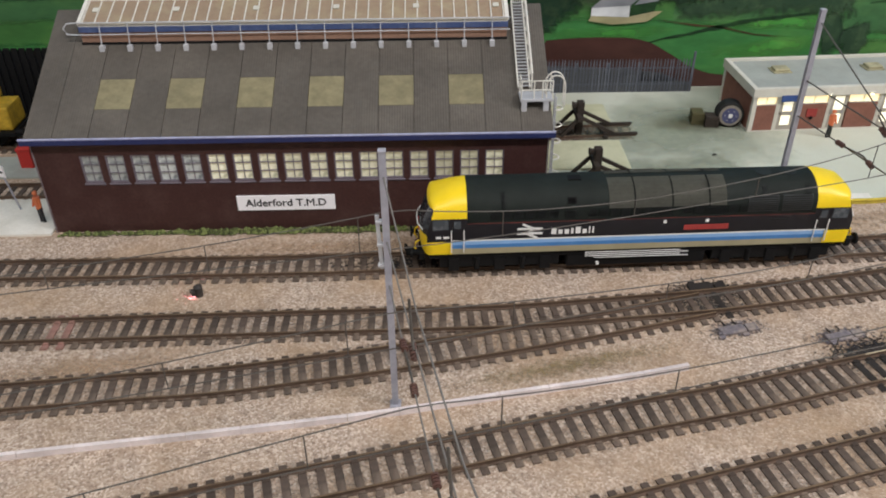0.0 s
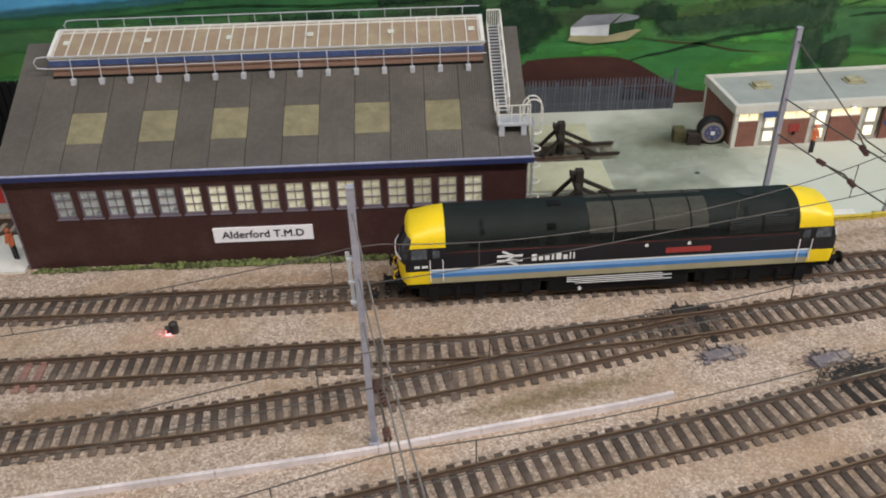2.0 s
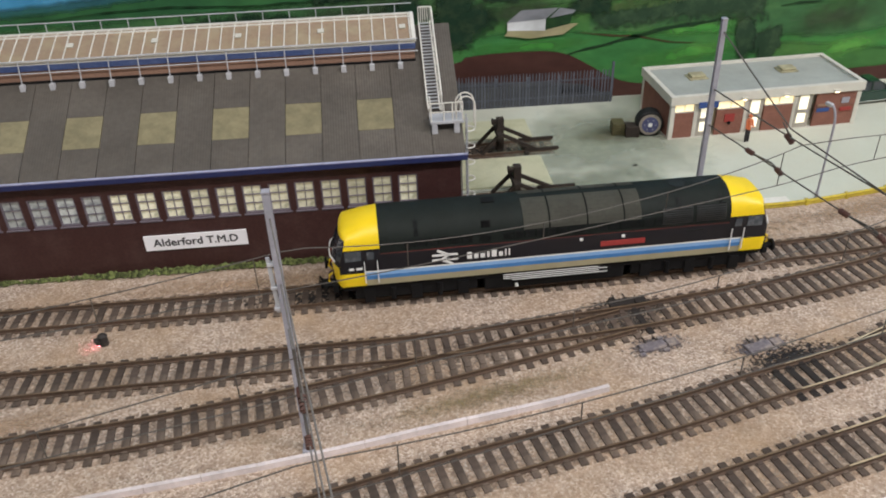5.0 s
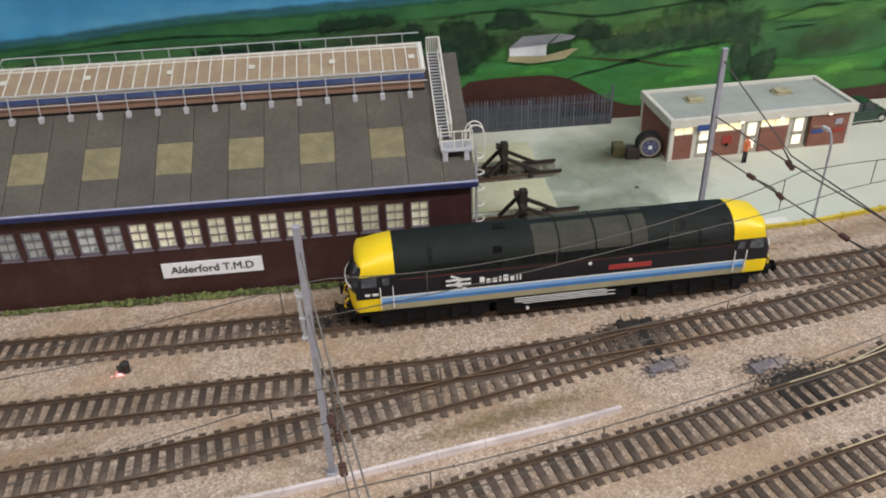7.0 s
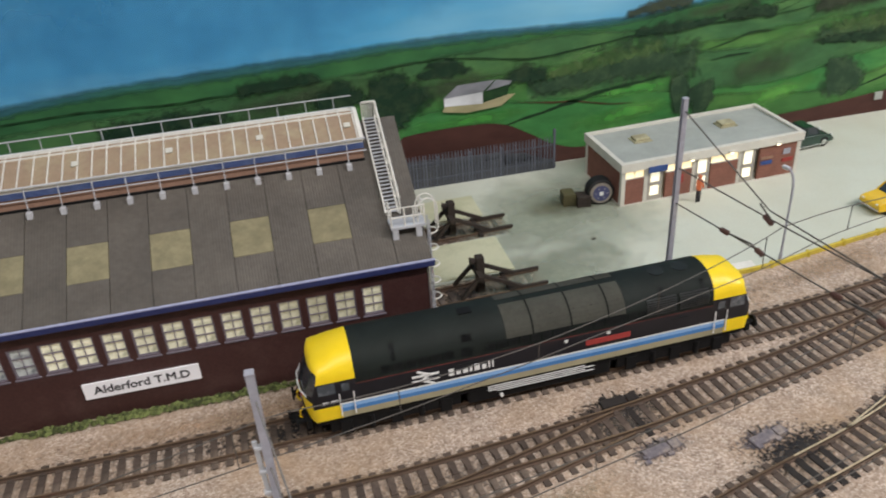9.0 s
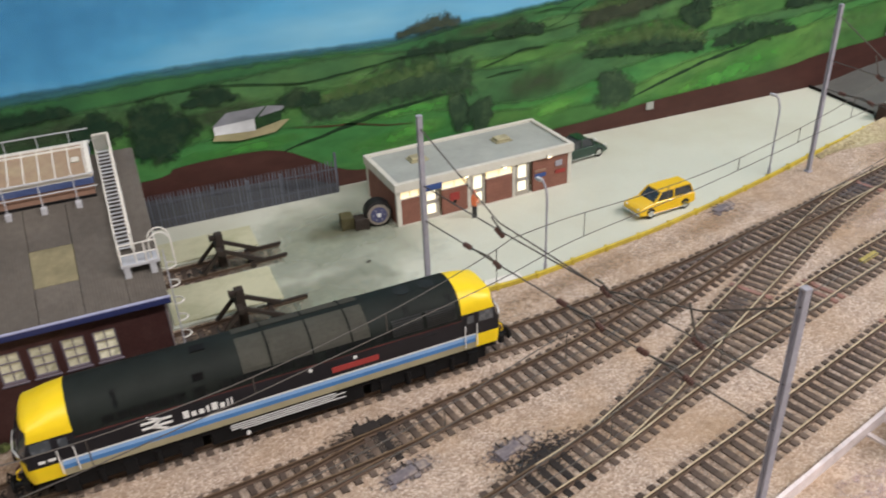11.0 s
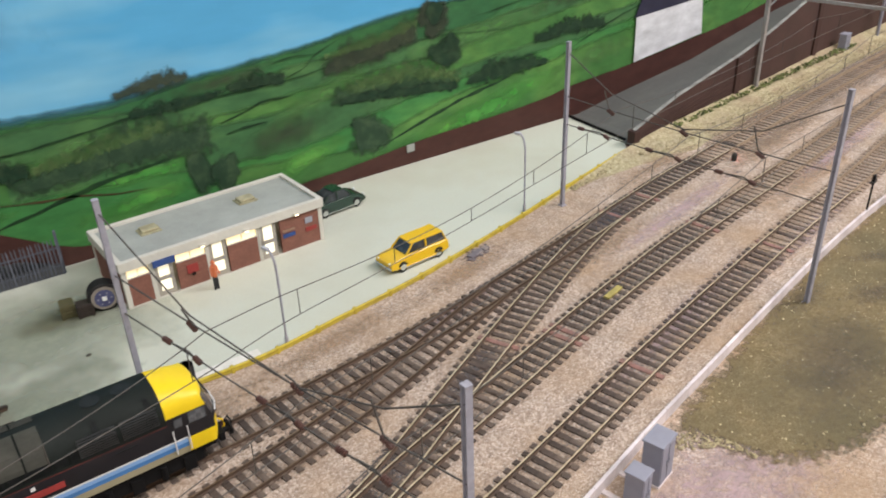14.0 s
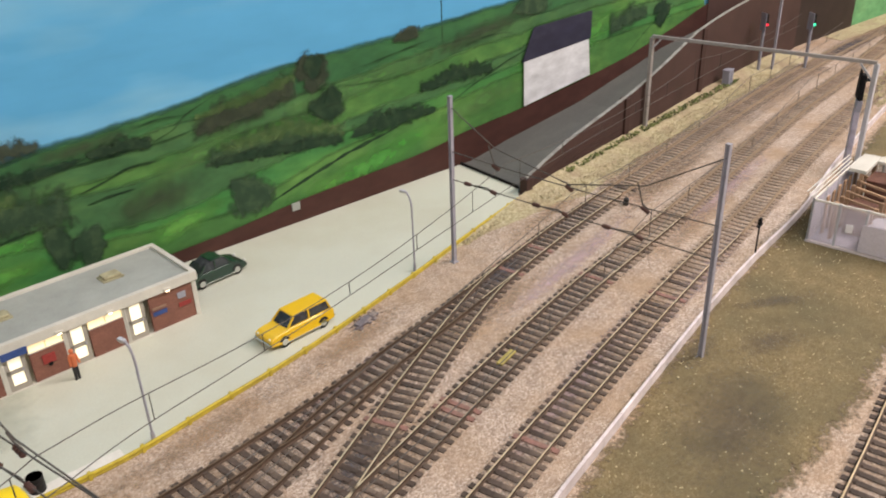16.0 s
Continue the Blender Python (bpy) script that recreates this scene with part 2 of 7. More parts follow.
NAVY = shader("navy_gutter_paint", (0.022, 0.030, 0.105), 0.5, grain=0.15, grain_mm=3)
BLUE = shader("blue_paint", (0.035, 0.075, 0.24), 0.45, grain=0.12, grain_mm=2, stain=0.2, stain_mm=20)
BANDBLUE = shader("faded_blue_band", (0.055, 0.085, 0.205), 0.45, grain=0.15, grain_mm=2, stain=0.5, stain_mm=14, stain_colour=(0.13, 0.17, 0.30))
PALEBLUE = shader("pale_blue_edge", (0.36, 0.38, 0.55), 0.45, grain=0.2, grain_mm=4)
CORNERGREY = shader("dull_corner_trim", (0.20, 0.17, 0.18), 0.6, grain=0.2, grain_mm=3)
ORANGE_BRICK = shader("orange_brick", (0.285, 0.17, 0.12), 0.7, grain=0.15, grain_mm=1.2, stain=0.15, stain_mm=20)
# the glazing's yellowish reflections are mottled into its tan colour
TANGLASS = shader("tan_glazing", (0.33, 0.235, 0.155), 0.22, stain=0.6, stain_mm=16, stain_colour=(0.43, 0.36, 0.22), grain=0.10, grain_mm=3)
WHITE = shader("white_plastic", (0.74, 0.72, 0.66), 0.5, grain=0.05, grain_mm=2, stain=0.1, stain_mm=15)
PALEGREY = shader("pale_grey_plastic", (0.50, 0.51, 0.54), 0.5, grain=0.06, grain_mm=2, stain=0.12, stain_mm=12)
STEELGREY = shader("grey_lineside_paint", (0.34, 0.34, 0.39), 0.45, grain=0.10, grain_mm=2, stain=0.18, stain_mm=12)
WIRE = shader("dark_wire", (0.10, 0.09, 0.08), 0.5, 0.3)
INSULATOR = shader("brown_insulator", (0.10, 0.05, 0.04), 0.4)
BLACK = shader("black_underframe", (0.007, 0.007, 0.0075), 0.75, grain=0.2, grain_mm=2, spec=0.2)
BODYBLACK = shader("dark_grey_livery", (0.012, 0.012, 0.016), 0.36, stain=0.25, stain_mm=18, spec=0.5)
ROOFBLACK = shader("dark_roof", (0.0115, 0.0155, 0.0135), 0.7, spec=0.22, stain=0.35, stain_mm=25, grain=0.08, grain_mm=2)
ROOFPANEL = shader("grey_roof_panel", (0.125, 0.125, 0.105), 0.75, spec=0.2, stain=0.5, stain_mm=14, stain_colour=(0.085, 0.085, 0.072), grain=0.1, grain_mm=2)
YELLOW = shader("warning_yellow", (0.92, 0.66, 0.012), 0.4, stain=0.06, stain_mm=12, spec=0.5)
LBLUE = shader("livery_blue", (0.07, 0.22, 0.50), 0.38, stain=0.12, stain_mm=25)
LWHITE = shader("livery_white", (0.78, 0.78, 0.76), 0.45)
BEIGE = shader("livery_beige", (0.40, 0.36, 0.23), 0.45, stain=0.18, stain_mm=25)
RED = shader("red_paint", (0.50, 0.035, 0.030), 0.5, grain=0.1, grain_mm=2)
REDLINE = shader("thin_red_line", (0.085, 0.024, 0.022), 0.5, stain=0.9, stain_mm=30, stain_colour=(0.20, 0.04, 0.035))
GLASS_DARK = shader("dark_cab_glazing", (0.03, 0.034, 0.04), 0.12, spec=0.6, stain=0.5, stain_mm=5, stain_colour=(0.10, 0.11, 0.12))
LOUVRE = shader("grey_louvre", (0.13, 0.14, 0.145), 0.3, 0.7, grain=0.06, grain_mm=2)
CREAM = shader("cream_frame_paint", (0.62, 0.60, 0.53), 0.6, grain=0.04, grain_mm=2, stain=0.12, stain_mm=20)
FELT = shader("grey_roof_felt", (0.35, 0.37, 0.34), 0.85, grain=0.06, grain_mm=1.5, stain=0.15, stain_mm=25, bump=0.2)
OFFBRICK = shader("office_red_brick", (0.225, 0.098, 0.070), 0.75, grain=0.15, grain_mm=1.2, stain=0.15, stain_mm=12, bump=0.2)
LITPANE = shader("lit_window", (0.9, 0.8, 0.55), 0.5, emit=(1.0, 0.78, 0.42), power=0.95)
LITWHITE = shader("lit_door_glazing", (0.9, 0.9, 0.8), 0.5, emit=(1.0, 0.88, 0.60), power=0.75)
LAMPGLOW = shader("small_lamp_glow", (1, 0.9, 0.7), 0.5, emit=(1.0, 0.85, 0.55), power=4.0)
# shed panes: reflections mottled into the colour, and a faint glow added
PANE = shader("glowing_frosted_pane", (0.64, 0.64, 0.52), 0.22, stain=0.9, stain_mm=5, stain_colour=(0.24, 0.27, 0.20), per_object=0.42, emit=(1.0, 0.86, 0.52), power=0.18)
PANE_DULL = shader("dull_reflection_pane", (0.52, 0.55, 0.53), 0.18, stain=0.95, stain_mm=5, stain_colour=(0.13, 0.15, 0.17), per_object=0.35, emit=(0.95, 0.95, 0.85), power=0.06)
MUNTIN = shader("window_bar_grey_purple", (0.165, 0.145, 0.175), 0.5, grain=0.1, grain_mm=2)
DARKWOOD = shader("dark_timber", (0.035, 0.026, 0.020), 0.8, grain=0.3, grain_mm=2, bump=0.3)
PALLETWOOD = shader("orange_pallet_wood", (0.45, 0.19, 0.09), 0.7, grain=0.15, grain_mm=2, per_object=0.12)
OLIVE = shader("olive_crate_paint", (0.090, 0.080, 0.036), 0.7, grain=0.15, grain_mm=2)
RUBBER = shader("black_rubber", (0.016, 0.015, 0.015), 0.7, grain=0.1, grain_mm=1)
HUBBLUE = shader("blue_grey_hub", (0.075, 0.080, 0.17), 0.5, stain=0.3, stain_mm=5)
GREENCAR = shader("dark_green_car_paint", (0.008, 0.035, 0.022), 0.18, spec=0.6, coat=0.4)
YELLOWCAR = shader("yellow_car_paint", (0.80, 0.50, 0.015), 0.3, spec=0.5, coat=0.3)
CHROME = shader("chrome", (0.7, 0.7, 0.7), 0.2, 1.0)
YPIPE = shader("yellow_kerb_pipe", (0.54, 0.42, 0.045), 0.55, grain=0.2, grain_mm=3, stain=0.4, stain_mm=15, stain_colour=(0.30, 0.22, 0.06))
HIVIS = shader("orange_figurine_paint", (0.62, 0.17, 0.07), 0.6)
SIGNWHITE = shader("white_sign_board", (0.93, 0.92, 0.95), 0.5)
SIGNBLACK = shader("black_lettering", (0.02, 0.02, 0.025), 0.5)
GREENTUFT = shader("green_foam_tuft", (0.105, 0.125, 0.040), 0.9, per_island=0.55)
STRAWTUFT = shader("straw_tuft", (0.42, 0.36, 0.215), 0.9, per_island=0.22)
TROUGHMAT = shader("pale_concrete_trough", (0.70, 0.63, 0.625), 0.75, grain=0.08, grain_mm=2, stain=0.3, stain_mm=25)
BRICKBROWN = shader("brown_brick_paper", (0.062, 0.031, 0.025), 0.75, grain=0.14, grain_mm=1.5, stain=0.2, stain_mm=40, bump=0.15)
ROADGREY = shader("grey_road", (0.098, 0.100, 0.094), 0.8, grain=0.12, grain_mm=1.5, stain=0.5, stain_mm=34, stain_colour=(0.15, 0.15, 0.135), stretch=(0.4, 1, 1))
PLASTER = shader("room_plaster", (0.62, 0.60, 0.56), 0.9, stain=0.06, stain_mm=300, grain=0.03, grain_mm=5)
CARPET = shader("room_floor", (0.20, 0.19, 0.18), 0.9, stain=0.1, stain_mm=200)
BOARD = shader("baseboard_edge", (0.30, 0.22, 0.14), 0.7, stain=0.15, stain_mm=60)
MOTOR = shader("grey_blue_point_motor", (0.17, 0.152, 0.168), 0.8, grain=0.3, grain_mm=2, stain=0.8, stain_mm=6, stain_colour=(0.33, 0.275, 0.235))
OILED = shader("oily_black_timber", (0.024, 0.020, 0.018), 0.85, grain=0.3, grain_mm=2)
BOXGREY = shader("grey_cabinet_paint", (0.28, 0.285, 0.34), 0.5, stain=0.1, stain_mm=12)

# ---- plan of the tracks: centre lines ----
LINE_A = [(-420, 383), (-250, 384), (-100, 384), (0, 386), (100, 388), (200, 391), (300, 397), (400, 410), (500, 430), (600, 452), (684, 470), (790, 489), (890, 506), (991, 522), (1160, 548), (1332, 569), (1460, 582), (1580, 590), (1720, 594)]
LINE_B = [(-420, 322), (-174, 329), (0, 332), (43, 333), (100, 338), (150, 343), (190, 349), (243, 357), (300, 369), (350, 384), (400, 402), (450, 419)]
LINE_C = [(-420, 258), (-300, 270), (-158, 283), (-107, 287), (-62, 294), (-22, 301), (41, 314), (100, 328), (150, 341)]
LINE_D = [(-420, 150), (-200, 190), (-60, 222), (38, 246), (86, 257), (144, 269), (198, 283), (253, 297), (310, 315), (371, 332), (470, 359), (540, 376), (607, 391), (700, 407), (780, 421), (870, 438), (951, 455), (1118, 486), (1323, 514), (1460, 536), (1580, 556), (1720, 575)]
LINE_X = [(253, 297), (300, 317), (330, 332), (388, 361), (450, 391), (510, 419), (560, 440), (600, 452)]
LINE_E = [(-420, 60), (-100, 158), (60, 200), (180, 231), (248, 248), (350, 273), (463, 302), (600, 333), (682, 350), (764, 365), (825, 377), (898, 393), (1027, 418), (1161, 440), (1286, 457), (1460, 476), (1580, 491), (1720, 505)]
LINE_G = [(300, 118), (400, 140), (540, 160), (700, 190), (900, 235), (1100, 280)]
ROAD_1_L = [(-460, 478), (-300, 478), (-236, 478)]
ROAD_2_L = [(-460, 552), (-300, 552), (-236, 552)]
ROAD_1_R = [(71, 477), (158, 480.5)]
ROAD_2_R = [(71, 554.5), (158, 557.5)]

# ---- room round the layout ----
solid("floor", box(B(), -2200, 2800, -1900, 1100, -1060, -1000), CARPET, "dark plain carpeted floor of the hobby room", "floor", kind="structure")
solid("ceiling", box(B(), -2200, 2800, -1900, 1100, 1450, 1510), PLASTER, "plain off-white plaster ceiling of the room", "ceiling", kind="structure")
solid("wall_north", box(B(), -2200, 2800, 1100, 1160, -1000, 1450), PLASTER, "plain off-white plaster wall", "wall", kind="structure")
solid("wall_south", box(B(), -2200, 2800, -1960, -1900, -1000, 1450), PLASTER, "plain off-white plaster wall", "wall", kind="structure")
solid("wall_west", box(B(), -2260, -2200, -1900, 1100, -1000, 1450), PLASTER, "plain off-white plaster wall", "wall", kind="structure")
solid("wall_east", box(B(), 2800, 2860, -1900, 1100, -1000, 1450), PLASTER, "plain off-white plaster wall", "wall", kind="structure")


def ground():
    """One sheet of ballast, slightly uneven, on a thick baseboard."""
    bm = B()
    nx, ny = 224, 84
    x0, x1, y0, y1 = -640, 2050, -60, 660
    grid = []
    for j in range(ny + 1):
        row = []
        for i in range(nx + 1):
            x, y = x0 + (x1 - x0) * i / nx, y0 + (y1 - y0) * j / ny
            z = 0.35 * noise.noise((x / 22, y / 22, 0.3)) - 0.1
            row.append(bm.verts.new((x, y, z)))
        grid.append(row)
    for j in range(ny):
        for i in range(nx):
            bm.faces.new((grid[j][i], grid[j][i + 1], grid[j + 1][i + 1], grid[j + 1][i]))
    return solid("ground", bm, BALLAST, "tan granular model ballast sheet with faint stains", "ground", kind="structure", smooth=True)


ground()
legs = box(B(), -640, 2050, -60, 700, -60, -3)
for x in (-600, 120, 880, 1600, 2020):
    for y in (-20, 660):
        box(legs, x - 22, x + 22, y - 22, y + 22, -1000, -60)
solid("baseboard", legs, BOARD, "plywood baseboard under the model railway", "baseboard", kind="structure")

# yard: pale concrete sheet beside the shed, with a low edge
YARD_FRONT = [(71, 421), (142, 423), (150, 436), (190, 443), (232, 448), (290, 448), (345, 456), (420, 468), (520, 492), (600, 514), (700, 540)]


def yard():
    bm = B()
    prism(bm, [*YARD_FRONT, (716, 556), (722, 642), (71, 642), (71, 571), (154, 573), (154, 543), (71, 541), (71, 492.5), (155, 495.5), (155, 465.5), (71, 462.5)], -2, 1.4, "z")
    bmesh.ops.triangulate(bm, faces=[f for f in bm.faces if len(f.verts) > 4])
    return solid("pavement_yard", bm, YARD, "pale grey-green concrete yard sheet with soft stains", "yard", kind="structure")


yard()
for a, b in ((0, 3), (4, 6)):
    strip = B()
    front = YARD_FRONT[a:b]
    prism(strip, [(x, y + 0.4) for x, y in front] + [(x, y + 8.5) for x, y in front[::-1]], 1.0, 1.9, "z")
    solid("pavement_edge", strip, EDGEWHITE, "worn white painted edge strip of the yard", "kerb", kind="structure")
bm = B()
prism(bm, [(-460, 424), (-237, 424), (-237, 470), (-460, 470)], -2, 1.2, "z")
solid("pavement_walkway", bm, EDGEWHITE, "pale concrete walkway beside the shed wall", "pavement", kind="structure")
solid("pavement_apron", prism(B(), [(-460, 499), (-239, 499), (-239, 531), (-460, 531)], -2, 1.0, "z"), FELT, "grey concrete apron between the shed roads", "pavement", kind="structure")
# strips of slab between the two yard roads
for k, (a, b, c, d) in enumerate([(72, 140, 434, 461.5), (72, 141, 496, 540), (72, 141, 573.5, 606)]):
    solid("pavement_slab", box(B(), a, b, c, d, 0.5, 2.6, None, 0.4), SLAB, "pale yellowish painted concrete slab between yard tracks", "slab", kind="structure")


# ---- track ----
def ribbon(bm, pts, offset, profile):
    """Sweeps a closed profile (across, up, slot) along a centre line, moved sideways by offset."""
    rings = []
    n = len(pts)
    for i, p in enumerate(pts):
        d = (pts[min(i + 1, n - 1)] - pts[max(i - 1, 0)]).normalized()
        s = Vector((-d.y, d.x))
        rings.append([bm.verts.new((p.x + s.x * (offset + a), p.y + s.y * (offset + a), z)) for a, z, _ in profile])
    k = len(profile)
    for a, b in zip(rings, rings[1:]):
        for i in range(k):
            f = bm.faces.new((a[i], a[(i + 1) % k], b[(i + 1) % k], b[i]))
            f.material_index = profile[i][2]
    bm.faces.new(rings[0])
    bm.faces.new(rings[-1][::-1])
    bmesh.ops.recalc_face_normals(bm, faces=bm.faces[:])
    return bm


RAIL_PROFILE = [(-1.2, 0.7, 0), (1.2, 0.7, 0), (1.2, 1.0, 0), (0.4, 1.3, 0), (0.4, 2.3, 0), (0.46, 2.5, 0), (0.46, 3.1, 1), (-0.46, 3.1, 0), (-0.46, 2.5, 0), (-0.4, 2.3, 0), (-0.4, 1.3, 0), (-1.2, 1.0, 0)]


def sleeper_mesh(name, length, material):
    bm = B()
    for a, b, c, d, e, f in ((-1.95, 1.95, -length / 2, length / 2, -1.0, 0.75), (-1.5, 1.5, -10.6, -6.4, 0.75, 1.35), (-1.5, 1.5, 6.4, 10.6, 0.75, 1.35)):
        v = [bm.verts.new(p) for p in ((a, c, e), (b, c, e), (b, d, e), (a, d, e), (a + 0.2, c + 0.2, f), (b - 0.2, c + 0.2, f), (b - 0.2, d - 0.2, f), (a + 0.2, d - 0.2, f))]
        for q in ((4, 5, 6, 7), (0, 1, 5, 4), (1, 2, 6, 5), (2, 3, 7, 6), (3, 0, 4, 7)):
            bm.faces.new([v[i] for i in q])
    return mesh_of(name, bm, material)


SLEEPER_MESH = sleeper_mesh("sleeper", 28, SLEEPER)
SLEEPER_RED_MESH = sleeper_mesh("sleeper", 28, SLEEPER_RED)
SLEEPER_OIL_MESH = sleeper_mesh("sleeper", 28, OILED)
SLEEPER_DUSTY_MESH = sleeper_mesh("sleeper", 28, SLEEPER_DUSTY)
LONG_MESH = {}
rng = random.Random(4)


def nearest(p, pts):
    q = min(pts, key=lambda a: (a - p).length_squared)
    return q, (q - p).length


def track(name, line, label, sides=(), skip=(), lo=-460, hi=1500, red=(), oil=(), top=None, dusty=9999):
    """Rails swept along a centre line, and one sleeper object after another. sides: lines that part from it; skip: the line it joins."""
    t = thing(name, label=label, category="railway track", group="tracks of the layout")
    pts = [p for p in curve_pts(line, 7.6)]
    fine = curve_pts(line, 4.0)
    for side in (-1, 1):
        rail = ribbon(B(), fine, side * 8.85, RAIL_PROFILE)
        for f in rail.faces:
            x = f.calc_center_median().x
            if x > 770:
                f.material_index = 3
            elif f.material_index == 1 and (x < 215 if top is None else not 545 < x):
                f.material_index = 2
        part("rail", rail, [RUST, RAILTOP, DULLTOP, DUSTYRAIL], t)
    others = [curve_pts(s, 3.0) for s in sides]
    main = [curve_pts(s, 3.0) for s in skip]
    for i in range(1, len(pts) - 1):
        p = pts[i]
        if not lo < p.x < hi:
            continue
        if any(nearest(p, m)[1] < 23 for m in main):
            continue
        d = (pts[i + 1] - pts[i - 1]).normalized()
        turn = math.degrees(math.atan2(d.y, d.x)) + rng.uniform(-1.6, 1.6)
        shift, mesh = 0.0, SLEEPER_MESH
        for o in others:
            q, far = nearest(p, o)
            if 0.8 < far < 23 and abs(d.dot(q - p)) < 0.35 * far:
                wide = 28 + 2 * round(far / 2)
                if wide not in LONG_MESH:
                    LONG_MESH[wide] = sleeper_mesh("sleeper", wide, SLEEPER)
                mesh = LONG_MESH[wide]
                shift = far / 2 * (1 if d.cross(q - p) > 0 else -1)
        if mesh is SLEEPER_MESH and p.x + rng.uniform(-60, 60) > dusty:
            mesh = SLEEPER_DUSTY_MESH
        for a in red:
            if abs(p.x - a) < 3.9:
                mesh = SLEEPER_RED_MESH
        for a, b in oil:
            if a < p.x < b and mesh is SLEEPER_MESH:
                mesh = SLEEPER_OIL_MESH
        ob = new("sleeper", mesh)
        ob.parent = t
        ob.matrix_basis = pose((p.x - d.y * shift) * MM, (p.y + d.x * shift) * MM, rng.uniform(-0.15, 0.1) * MM, 0, 0, turn)
    return t


track("railway_track", LINE_A, "weathered model track in front of the shed", top=DULLTOP, sides=[LINE_B, LINE_X], lo=-330, hi=1700, red=(594, 640), dusty=760)
track("railway_track", LINE_B, "weathered model track curving into the shed-side line", top=DULLTOP, sides=[LINE_C], skip=[LINE_A], lo=-330, oil=((128, 160),), red=(-192, -199))
track("railway_track", LINE_C, "weathered model track joining a turnout", top=DULLTOP, skip=[LINE_B], lo=-330)
track("railway_track", LINE_D, "weathered main track with worn bright rail tops", sides=[LINE_X], lo=-330, hi=1700, red=(449, 630), oil=((205, 240),), dusty=660)
track("railway_track", LINE_X, "weathered crossover track between two lines", skip=[LINE_D, LINE_A], red=(409,))
track("railway_track", LINE_E, "weathered main track with worn bright rail tops beside the trough", lo=-330, hi=1700, red=(457, 644), dusty=640)
track("railway_track", LINE_G, "weathered track at the layout's front", lo=-330, hi=1150)
for line in (ROAD_1_L, ROAD_2_L, ROAD_1_R, ROAD_2_R):
    track("railway_track", line, "dark weathered shed road track set in concrete", hi=300, top=DULLTOP)

# ---- engine shed ----
SX0, SX1, SY0, SY1, EAVE, RIDGE_Y, PITCH = -234.0, 70.0, 428.0, 609.0, 60.5, 518.5, 28.0
TAN = math.tan(radians(PITCH))


def roof_z(y):
    return EAVE + 2.1 + (min(y, 2 * RIDGE_Y - y) - 426.0) * TAN


